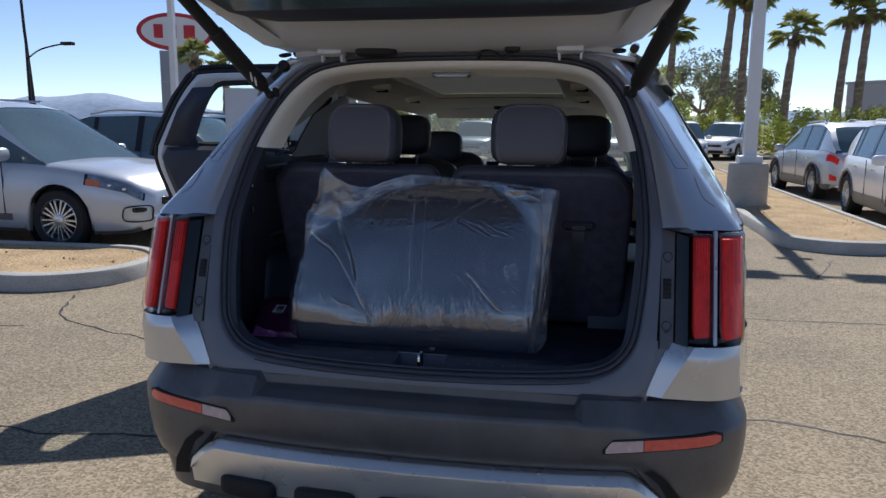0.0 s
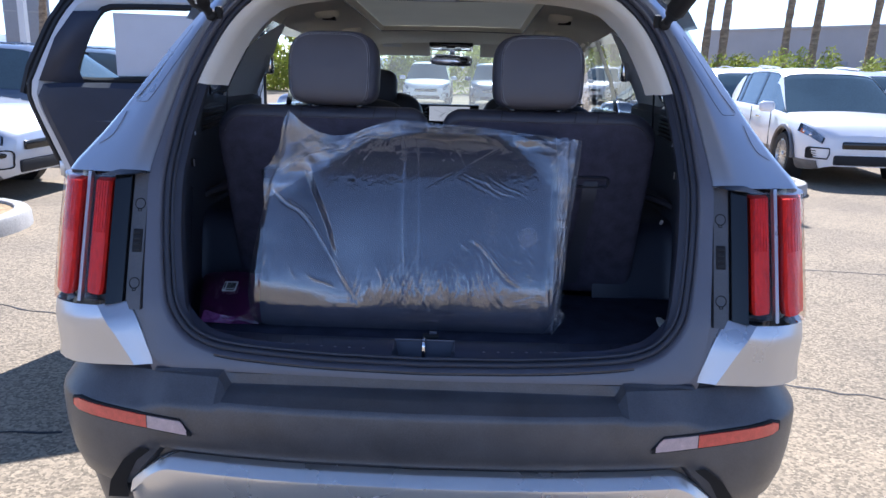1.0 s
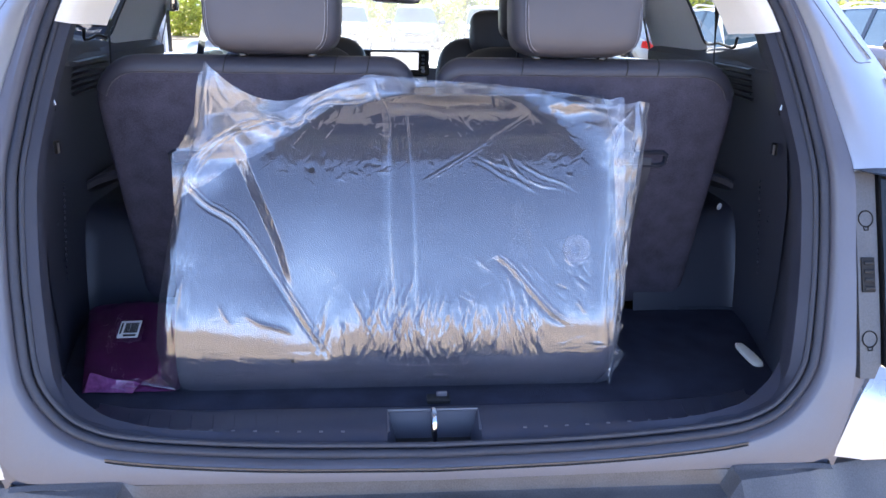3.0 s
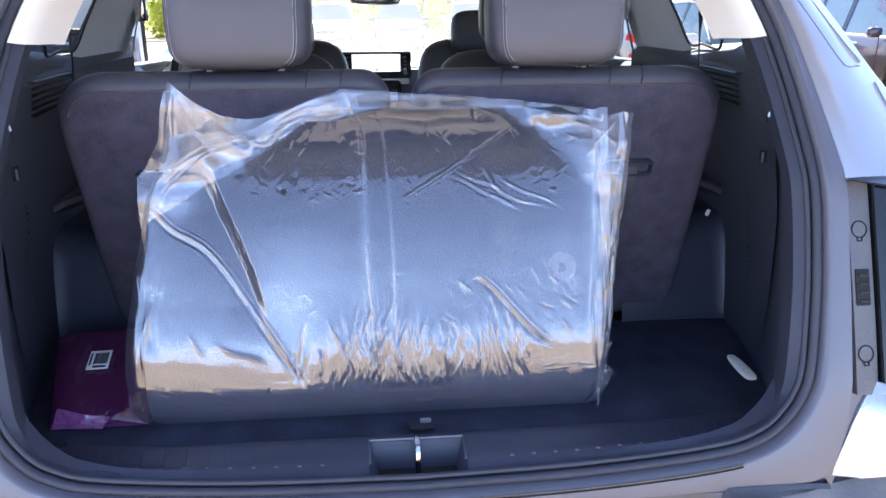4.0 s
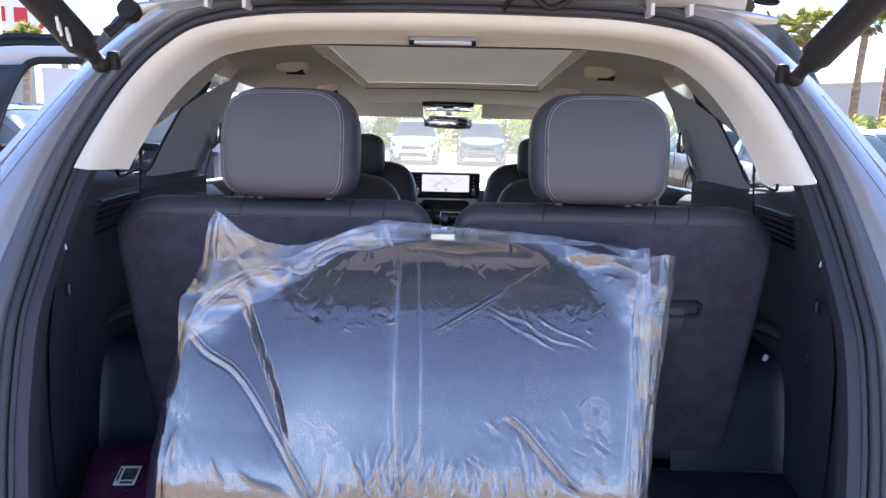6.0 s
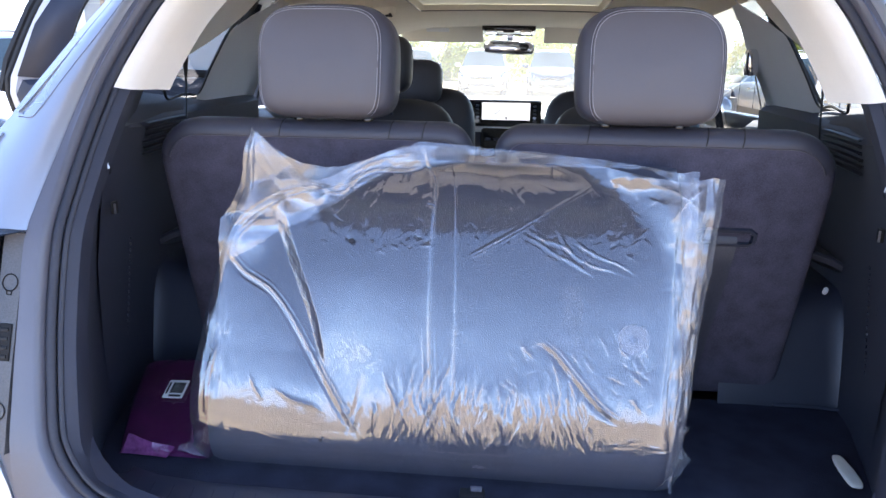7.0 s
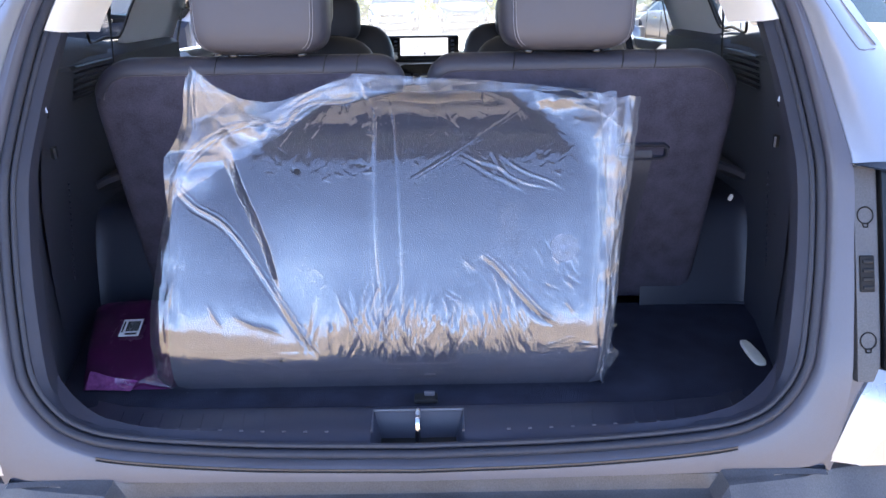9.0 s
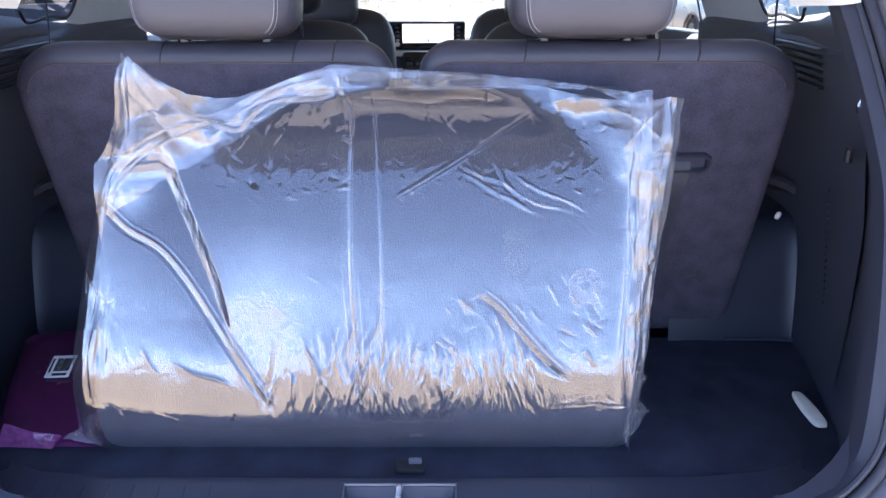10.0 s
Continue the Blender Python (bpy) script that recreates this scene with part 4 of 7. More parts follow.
for k in range(9):
    x = -.075 + .15 * k / 8
    w = x * (.062 / .075)
    a, b = lo[0].y, hi[0].y
    rows.append([(x, a, lo[0].z), (w, a + .004, .762), (w, a + .020, .757), (w, b - .030, .757), (w, b - .020, .760), (x * .97, b - .004, .800), (x, b, .8015)])
cup = grid(rows)
for s in (-1, 1):
    x, w = s * .075, s * .062
    cup.faces.new([cup.verts.new(p) for p in ((x, lo[0].y, lo[0].z), (w, lo[0].y + .004, .762), (w, hi[0].y - .020, .760), (x * .97, hi[0].y - .004, .800), (x, 2.400, .8015), (x, 2.384, .792))])
cup = part("latch_cup", cup, SCUFF, sillp, "recessed dark latch cup")
part("latch_frame", tube([(-.073, 2.388, .797), (-.0745, 2.443, .803), (.0745, 2.443, .803), (.073, 2.388, .797)], .0022, 6), JAMB, sillp)
part("cup_edge", tube([(-.060, 2.40, .7585), (.060, 2.40, .7585)], .0009, 5), JAMB, sillp)
part("striker", tube(smooth_line([(0, 2.432, .765), (0, 2.432, .802), (0, 2.424, .814), (0, 2.398, .814), (0, 2.390, .802), (0, 2.390, .765)]), .0045, 8), CHROME, sillp, "chrome tailgate striker")
low = [p for p in ring(SEAL, -.005, -.0075) if p[2] < .79]
low.sort(key=lambda p: p[0])
part("sealant_bead", tube(low, .0017, 6), BEAD, CAR, "thin tan bead under the seal")
part("bead_gap", tube([(x, y - .001, z - .0036) for x, y, z in low], .0012, 6), RUBBER, CAR)
pull = part("floor_handle", box((.040, .024, .008), (.012, 2.488, .798), .003), MATT_BLACK, CAR, "small black pull of the boot floor lid")
part("pull_tab", box((.018, .006, .008), (.018, 2.492, .8055), .002), JAMB, pull)

# inner side panels, wheel boxes, grilles, hooks
for s in (-1, 1):
    wall = []
    for y in (2.64, 2.72, 2.80, 2.90, 3.0, 3.15, 3.35, 3.6):
        wall.append([(s * (lerp([(2.6, .655), (2.8, .70), (3.0, .72), (3.6, .735)], y) + dx), y + dz, z) for dx, dz, z in ((0, 0, .76), (.005, 0, .95), (.0, 0, 1.10), (-.02, 0, 1.22), (-.030, 0, 1.27), (-.032, 0, 1.330), (-.015, 0, 1.342), (.03, 0, 1.345))])
    side = part("side_panel", grid(wall), TRIM, CAR, "dark moulded side panel of the boot")
    rows = []
    for z, y in ((.785, 2.885), (.80, 2.888), (.84, 2.898), (.90, 2.918), (.95, 2.938), (.98, 2.953), (1.0, 2.972), (1.01, 3.0), (1.013, 3.05), (1.013, 3.40)):
        rows.append([(s * .48, y, z), (s * .60, y, z), (s * .685, y, z), (s * .706, y - .003, z), (s * .722, y - .012, z), (s * .733, y - .030, z), (s * .737, y - .065, z)])
    part("wheel_box", grid(rows), TRIM_LIT, side, "smooth dark blue-grey wheel housing cover", angle=60)
    part("wheel_box_foot", tube([(s * .585, 2.882, .797), (s * .66, 2.882, .797), (s * .735, 2.872, .797)], .003, 6), TRIM, side)
    shelf = [(s * x, y, z) for x, y, z in ((.60, 2.99, 1.100), (.66, 2.99, 1.086), (.70, 2.985, 1.073), (.735, 2.97, 1.055))]
    part("cup_shelf", grid([[(x, y + .20, z + .012) for x, y, z in shelf], [(x, y + .006, z + .006) for x, y, z in shelf], shelf, [(x, y + .003, z - .012) for x, y, z in shelf], [(x, y + .03, z - .018) for x, y, z in shelf], [(x, y + .12, z - .03) for x, y, z in shelf]]), TRIM, side, "curved dark ledge over the wheel housing")
    for k in range(6):
        z = 1.268 + .0115 * k
        part("vent_slat", grid([[(s * (lerp([(2.8, .70), (3.0, .72), (3.6, .735)], y) - .030 - dx), y, z + dz) for y in (2.84 + .006 * k, 2.92, 3.0, 3.08)] for dx, dz in ((0, -.002), (.010, -.001), (.012, .001), (.010, .0025), (0, .003))]), TRIM_LIT, side)
    for k in range(12):
        part("vent_slat", box((.008, .075, .003), (s * .693, 2.715 - .002 * k, 1.032 + .0105 * k), .001, (8, 0, 0)), TRIM_LIT, side)
    for k in range(17):
        part("vent_hole", box((.003, .004, .006), (s * .6985, 2.775 + .0028 * k, .92 + .0115 * k), .001), TRIM_LIT, side)
    hook = part("side_hook", box((.02, .030, .035), (s * .618, 2.605, 1.283), .006), MATT_BLACK, side)
    part("hook_pin", tube([(s * .605, 2.598, 1.29), (s * .602, 2.598, 1.278)], .0025, 6), STEEL, hook)
    part("trim_clip", box((.006, .016, .022), (s * .634, 2.66, 1.20), .002), MATT_BLACK, side)
    part("clip_pin", box((.003, .004, .018), (s * .628, 2.650, 1.20), .001), STEEL, side)
    # rear pillar trims and quarter glass
    part("window_sill_trim", grid([[(s * (.665 + .03 * (y > 2.9)), y, z - .07), (s * .70, y, z - .03), (s * .735, y, z), (s * (.765 if y < 2.9 else .80), y, z + .004), (s * (.77 if y < 2.9 else .825), y, z + .002)] for y, z in ((2.70, 1.395), (2.8, 1.395), (3.0, 1.378), (3.3, 1.345), (3.62, 1.30), (3.75, 1.29))]), TRIM, side)
    part("pillar_trim", grid([[(s * x, y, z) for x, y, z in line] for line in (
        ((.752, 3.255, 1.315), (.735, 3.262, 1.366), (.703, 3.272, 1.429), (.665, 3.302, 1.511), (.622, 3.362, 1.555), (.585, 3.45, 1.592), (.560, 3.50, 1.640)),
        ((.756, 3.40, 1.295), (.742, 3.405, 1.345), (.708, 3.41, 1.42), (.668, 3.43, 1.505), (.630, 3.46, 1.562), (.592, 3.52, 1.605), (.565, 3.56, 1.650)),
        ((.765, 3.55, 1.275), (.750, 3.55, 1.325), (.712, 3.55, 1.415), (.674, 3.56, 1.50), (.636, 3.57, 1.575), (.600, 3.60, 1.620), (.570, 3.62, 1.655)),
        ((.775, 3.68, 1.255), (.758, 3.68, 1.309), (.716, 3.67, 1.40), (.682, 3.66, 1.454), (.645, 3.65, 1.545), (.606, 3.64, 1.612), (.575, 3.64, 1.660)))]), PILLAR, CAR, "pale grey cloth-covered pillar trim")
    part("glass_gasket", tube(smooth_line([(s * .690, 2.99, 1.385), (s * .715, 3.06, 1.362), (s * .728, 3.17, 1.368), (s * .728, 3.248, 1.366), (s * .698, 3.262, 1.429), (s * .660, 3.292, 1.511), (s * .640, 3.32, 1.54)]), .0032, 6), RUBBER, CAR)
    part("rear_pillar_trim", grid([[(s * x, y, z) for x, y, z in line] for line in (
        ((.580, 2.69, 1.408), (.562, 2.77, 1.49), (.537, 2.82, 1.54), (.512, 2.87, 1.585), (.43, 2.945, 1.640)),
        ((.605, 2.77, 1.404), (.590, 2.85, 1.47), (.572, 2.91, 1.525), (.545, 2.96, 1.575), (.46, 3.01, 1.645)),
        ((.628, 2.87, 1.402), (.618, 2.93, 1.455), (.608, 3.01, 1.50), (.585, 3.08, 1.555), (.50, 3.14, 1.652)),
        ((.645, 2.93, 1.400), (.632, 2.98, 1.453), (.630, 3.10, 1.485), (.618, 3.20, 1.521), (.525, 3.25, 1.655)),
        ((.664, 2.945, 1.398), (.652, 2.995, 1.455), (.645, 3.115, 1.490), (.612, 3.29, 1.556), (.545, 3.36, 1.650)))]), CREAM, CAR, "cream moulded trim of the rearmost pillar")
    part("seat_belt", grid([[(s * (x - w), y, z), (s * x, y + .004, z + .001), (s * (x + w), y + .010, z)] for x, y, z, w in ((.638, 2.985, 1.456, .010), (.638, 2.984, 1.43, .007), (.638, 2.982, 1.40, .0045), (.638, 2.975, 1.35, .0035), (.637, 2.96, 1.30, .0035), (.634, 2.945, 1.24, .0035))]), MATT_BLACK, CAR, "narrow black seat belt webbing seen edge on")
    belt2 = part("seat_belt", grid([[(s * x, y, z), (s * (x + .01), y + .05, z)] for x, y, z in ((.676, 3.62, 1.47), (.72, 3.60, 1.30), (.74, 3.56, 1.0))]), MATT_BLACK, CAR, "black seat belt webbing")
    part("belt_guide", box((.03, .05, .07), (s * .672, 3.61, 1.455), .01), CHROME, belt2)

# third-row seat backs and head restraints
LEAN = math.atan(.266)
SEAT_H = .543 / math.cos(LEAN)


def on_seat(u, v, d):
    """A point of a third-row seat back: u across the car, v up along its leaning rear face, d into it."""
    return (u, 2.9065 - v * math.sin(LEAN) + d * math.cos(LEAN), .797 + v * math.cos(LEAN) + d * math.sin(LEAN))


def inset_line(poly, d):
    """The closed outline poly (counter-clockwise), moved inwards by d."""
    out = []
    n = len(poly)
    for i, p in enumerate(poly):
        a, b = Vector(poly[i - 1]), Vector(poly[(i + 1) % n])
        t = (b - a).normalized()
        out.append((p[0] - t.y * d, p[1] + t.x * d))
    return out


for s in (-1, 1):
    x0, x1 = (.021, .609) if s > 0 else (-.609, -.021)
    outline = rounded(x0, 0, x1, SEAT_H, (.03, .03, .088, .052) if s > 0 else (.03, .03, .052, .088), 10)
    fine = []
    for p, q in zip(outline, outline[1:] + outline[:1]):
        m = max(1, int(math.dist(p, q) / .03))
        fine += [(p[0] + (q[0] - p[0]) * k / m, p[1] + (q[1] - p[1]) * k / m) for k in range(m)]
    outline = [(x - s * .016 * max(0, 1 - v / .45) * max(0, (abs(x) - .3) / .3), v) for x, v in fine]
    bm = bmesh.new()
    rings = [[bm.verts.new(on_seat(u, v, d)) for u, v in inset_line(outline, i)] for i, d in ((.027, -.001), (.016, .0015), (.008, .005), (.002, .012), (0, .022), (.004, .045), (.026, .088))]
    for r0, r1 in zip(rings, rings[1:]):
        for k in range(len(r0)):
            bm.faces.new((r0[k], r0[(k + 1) % len(r0)], r1[(k + 1) % len(r0)], r1[k]))
    bm.faces.new(rings[0])
    bm.faces.new(rings[-1][::-1])
    seat = part("third_row_seat_back", bm, SEATBACK, CAR, "dark felt-backed third-row seat back")
    # leather along the top, with its seam and tucks
    crown = sorted([i for i, p in enumerate(outline) if p[1] > SEAT_H - .062], key=lambda i: outline[i][0])

    def cap(i, d):
        return [inset_line(outline, i)[k] + (d,) for k in crown]
    part("seat_top_roll", grid([[on_seat(*q) for q in cap(i, d)] for i, d in ((.0215, .001), (.0205, -.0030), (.012, -.0015), (.003, .006), (-.002, .016), (-.0015, .028), (.004, .048), (.024, .090))]), LEATHER_DK, seat, "dark leather roll along the top edge", angle=60)
    part("seat_piping", tube([on_seat(*q) for q in cap(.0222, -.0022)], .0008, 6), LEATHER, seat)
    for u in (s * .274 - .095, s * .274 + .105, s * .274 + .165):
        part("roll_tuck", tube([on_seat(u + .002 * k, SEAT_H + h, d) for k, (h, d) in enumerate(((-.020, -.0030), (-.010, -.0010), (.0015, .012), (.0015, .03)))], .0012, 5), RUBBER, seat)
    part("seat_cushion", pillow((.55, .40, .16), (s * .305, 3.16, .86), 5, 12), LEATHER_DK, seat)
    cx = s * .274

    def rest(x, y, z):
        return x * (1 - .03 * max(0, -z) - .10 * max(0, z) ** 3), y * (1 - .18 * max(0, z)), -(-z) ** .65 if z < 0 else z ** 1.10
    RK = 4.2
    part("head_restraint", pillow((.244, .128, .194), (cx, 2.778, 1.449), RK, 28, (-6, 0, 0), rest), LEATHER_DK, seat, "grey leather head restraint with light stitching")
    hm = pose(cx, 2.778, 1.449, -6, 0, 0)

    def on_rest(r, a, lift, hm=hm, s=s):
        """A point on the rear face of the head restraint, at a share r of its panel, which lies nearer the outer side."""
        p = 2 / 4.6
        x, z = (r * math.copysign(abs(v) ** p, v) for v in (math.cos(a), math.sin(a)))
        x, z = x * .90 + s * .055, z * .955 - .010 if z > 0 else max(-.992, z * 1.06 - .010)
        y = -(max(0, 1 - abs(x) ** RK - abs(z) ** RK)) ** (1 / RK)
        x, y, z = rest(x, y, z)
        return hm @ Vector((x * .122, y * .064 - lift, z * .097))
    part("head_restraint_panel", grid([[on_rest(r, math.tau * k / 72, .0016 if r < .95 else 0) for k in range(72)] for r in (.0005, .3, .55, .7, .8, .87, .92, .945, .955)], close_u=True), LEATHER, seat, "pale grey leather rear panel")
    for r in (.935, .975):
        part("stitching", tube([on_rest(r, math.radians(-48 + 276 * k / 90), .0020 if r < .95 else .0008) for k in range(91)], .0005, 5), STITCH, seat)
    for d in (-.063, .063):
        part("post", tube([(cx + d, 2.792, 1.32), (cx + d, 2.786, 1.39)], .0052, 8), STEEL, seat)
        part("post_collar", lathe([(.001, .004), (.009, .004), (.010, 0), (.010, -.006)], 14, (cx + d, 2.792, 1.3535), (0, 0, 0)), BLACK, seat)
    px = s * .440
    frame_ring = [(px - .048, 0), (px - .048, .016), (px - .040, .022), (px + .040, .022), (px + .048, .016), (px + .048, 0), (px + .040, -.006), (px - .040, -.006)]
    part("pull_bracket", tube([on_seat(u, .362 + v, -.004) for u, v in frame_ring], .0055, 6, True), TRIM_LIT, seat, "dark plastic slot of the pull strap")
    part("pull_strap", grid([[on_seat(px - .020 - s * q, v, d), on_seat(px + .020 - s * q, v, d)] for v, d, q in ((.372, .0, 0), (.36, -.008, 0), (.31, -.010, .004), (.22, -.008, .012), (.12, -.006, .022), (.04, -.004, .03))]), SEAL_RUBBER, seat, "black webbing pull strap")

# second and front rows
for y0, z0, nm, wid, hz in ((3.95, 1.12, "second_row_seat", .50, 1.43), (4.85, 1.14, "front_seat", .50, 1.345)):
    for s in (-1, 1):
        seat = part(nm, pillow((wid, .17, .64), (s * .40, y0, 1.0), 4.5, 16, (-8, 0, 0)), LEATHER_BK, CAR, "dark leather seat")
        part("seat_cushion", pillow((wid, .50, .2), (s * .40, y0 + .28, .70), 5, 12), LEATHER_BK, seat)
        part("head_restraint", pillow((.26, .11, .19), (s * .425, y0 - .05, hz), 4, 14, (-6, 0, 0)), LEATHER_BK, seat)
        for d in (-.06, .06):
            part("post", tube([(s * .425 + d, y0 - .04, hz - .16), (s * .425 + d, y0 - .045, hz - .05)], .006, 6), CHROME, seat)
# floor of the cabin
part("cabin_floor", box((1.56, 3.4, .06), (0, 4.5, .50), .02), CARPET, CAR, "dark cabin carpet")
part("under_floor", box((1.36, .70, .05), (0, 2.72, .735), .02), MATT_BLACK, CAR)

# dashboard
dash = part("dashboard", grid([[(x, y, z) for y, z in ((5.36, .62), (5.40, .92), (5.47, 1.03), (5.50, 1.14), (5.58, 1.165), (5.80, 1.155), (6.15, 1.10))] for x in np.linspace(-.74, .74, 9)]), TRIM, CAR, "dark dashboard with a wide lit screen")
part("dash_top_pad", grid([[(x, y, z) for y, z in ((5.52, 1.152), (5.56, 1.172), (5.80, 1.165), (6.1, 1.105))] for x in np.linspace(-.73, .73, 7)]), PLASTIC, dash)
part("screen_housing", box((.40, .03, .135), (-.045, 5.470, 1.168), .014), BLACK, dash, "gloss black screen housing")
part("screen_panel", box((.252, .004, .090), (-.03, 5.4525, 1.177), .002), SCREEN, dash, "lit map screen, almost white")
rng = random.Random(4)
for k in range(9):
    part("map_line", box((rng.uniform(.03, .11), .001, .0022), (-.03 + rng.uniform(-.06, .06), 5.4498, 1.177 + rng.uniform(-.036, .036)), 0, (0, rng.uniform(-60, 60), 0)), SCREEN_LINE, dash)
part("map_marker", lathe([(.001, 0), (.006, 0), (.006, .002), (.001, .002)], 14, (-.028, 5.449, 1.143), (90, 0, 0)), INK, dash)
for s in (-1, 1):
    for k in range(4):
        part("screen_button", box((.016, .006, .010), (-.03 + s * .150, 5.4525, 1.205 - .020 * k), .002), STEEL if k == 3 else TRIM_LIT, dash)
    part("volume_knob", lathe([(.001, .02), (.012, .02), (.014, .0), (.014, -.004)], 16, (-.03 + s * .150, 5.457, 1.127), (90, 0, 0)), CHROME, dash)
part("climate_panel", box((.26, .05, .16), (-.03, 5.44, 1.015), .02, (-12, 0, 0)), BLACK, dash)
for k in range(5):
    part("climate_button", box((.03, .006, .014), (-.12 + .045 * k, 5.411, 1.035), .003, (-12, 0, 0)), TRIM_LIT, dash)
part("centre_vent", box((.34, .02, .03), (-.03, 5.444, 1.083), .008), STEEL, dash)
console = part("centre_console", box((.26, .95, .32), (0, 4.95, .78), .04), TRIM, CAR, "dark centre console")
part("gear_surround", tube([(-.05, 5.30, .955), (.07, 5.30, .955), (.07, 5.33, 1.035), (-.05, 5.33, 1.035)], .006, 6, True), CHROME, console, "chrome surround of the gear selector")
part("gear_lever", box((.05, .05, .09), (.01, 5.29, .98), .015), BLACK, console)
part("instrument_hood", box((.36, .12, .12), (-.40, 5.48, 1.16), .03), BLACK, dash)
wheel = part("steering_wheel", lathe([(.185 + .016 * math.cos(a), .016 * math.sin(a)) for a in (math.tau * k / 10 for k in range(11))], 36, (-.40, 5.26, 1.07), (66, 0, 0)), LEATHER_DK, CAR, "dark leather steering wheel")
part("steering_hub", pillow((.34, .04, .10), (-.40, 5.275, 1.065), 3, 10, (-24, 0, 0)), TRIM, wheel)

# headliner with sunroof blind, lamps, vents, handles, visors, mirror


def hl_z(x, y):
    return lerp([(2.9, 1.655), (3.2, 1.670), (3.35, 1.668), (4.3, 1.622), (5.25, 1.588)], y) - .055 * (abs(x) / .62) ** 4


rows = []
HOLE_Y = (3.20, 4.30)
for y in sorted(list(np.linspace(2.93, 5.25, 40)) + [HOLE_Y[0], HOLE_Y[0] + .012, HOLE_Y[1] - .012, HOLE_Y[1]]):
    line = []
    for x in sorted(list(np.linspace(-.62, .62, 41)) + [-.325, -.313, .313, .325]):
        z = hl_z(x, y)
        d = min(.325 - abs(x), y - HOLE_Y[0], HOLE_Y[1] - y)
        if d > 0:
            z += min(1, d / .012) * .018
        line.append((x, y, z))
    rows.append(line)
bm = grid(rows)
bmesh.ops.delete(bm, geom=[f for f in bm.faces if abs(f.calc_center_median().x) < .312 and HOLE_Y[0] + .012 < f.calc_center_median().y < HOLE_Y[1] - .012], context="FACES")
head = part("headliner", bm, CREAM, CAR, "cream cloth headliner")
blind = []
for y in np.linspace(3.16, 4.34, 10):
    blind.append([(x, y, hl_z(x, y) + .020) for x in np.linspace(-.36, .36, 13)])
part("sunroof_blind", grid(blind), BLIND, head, "closed cream sunroof blind")
part("sunroof_edge", tube([(x, y, hl_z(x, y) - .001) for x, y in ((-.326, 3.199), (-.326, 3.6), (-.326, 4.0), (-.326, 4.301), (-.1, 4.301), (.1, 4.301), (.326, 4.301), (.326, 4.0), (.326, 3.6), (.326, 3.199))], .0022, 6, True), PLASTIC, head, "dark edge seal of the sunroof opening")
part("boot_lamp", box((.132, .024, .010), (-.01, 2.925, 1.648), .004, (-24, 0, 0)), STEEL, CAR, "small cargo lamp with a chrome rim")
part("boot_lamp_lens", box((.112, .013, .012), (-.01, 2.922, 1.6475), .004, (-24, 0, 0)), WHITE, CAR)
for s in (-1, 1):
    for y, x in ((3.55, .425), (4.15, .425)):
        v = part("air_vent", pillow((.088, .085, .050), (s * x - .012, y, hl_z(x, y) - .006), 2.6, 12), CREAM, head, "round cream ceiling air vent")
        for k in range(3):
            part("vent_vane", box((.046, .005, .012), (s * x, y - .030 + .012 * k, hl_z(x, y) - .024), .001), MATT_BLACK, head)
    part("sun_visor", box((.40, .17, .022), (s * .345, 5.20, 1.568), .010, (-28, 0, 0)), CREAM, head, "cream folded sun visor")
    part("visor_light", box((.11, .03, .006), (s * .36, 5.150, 1.576), .002, (-28, 0, 0)), WHITE, head)
    part("grab_handle", tube(smooth_line([(s * .565, 3.85, 1.565), (s * .545, 3.88, 1.535), (s * .545, 3.98, 1.535), (s * .565, 4.01, 1.565)]), .009, 6), CREAM, head)
con = part("overhead_console", box((.25, .13, .035), (-.02, 5.13, 1.578), .014, (-10, 0, 0)), BLACK, head, "overhead console with reading lamps")
for d in (-.08, 0, .08):
    part("reading_lamp", box((.05, .06, .012), (-.02 + d, 5.075, 1.564), .005, (-10, 0, 0)), CHROME if d else BLACK, con)
mir = part("rear_view_mirror", pillow((.255, .045, .068), (-.025, 5.387, 1.500), 4, 12, (0, 2, 0)), BLACK, CAR, "frameless interior mirror")
part("mirror_glass", box((.238, .003, .056), (-.025, 5.3635, 1.500), .001, (-1.5, 2, 3)), CHROME, mir)
part("mirror_stalk", tube([(-.02, 5.40, 1.52), (-.02, 5.44, 1.58), (-.02, 5.47, 1.60)], .016, 8), BLACK, mir)

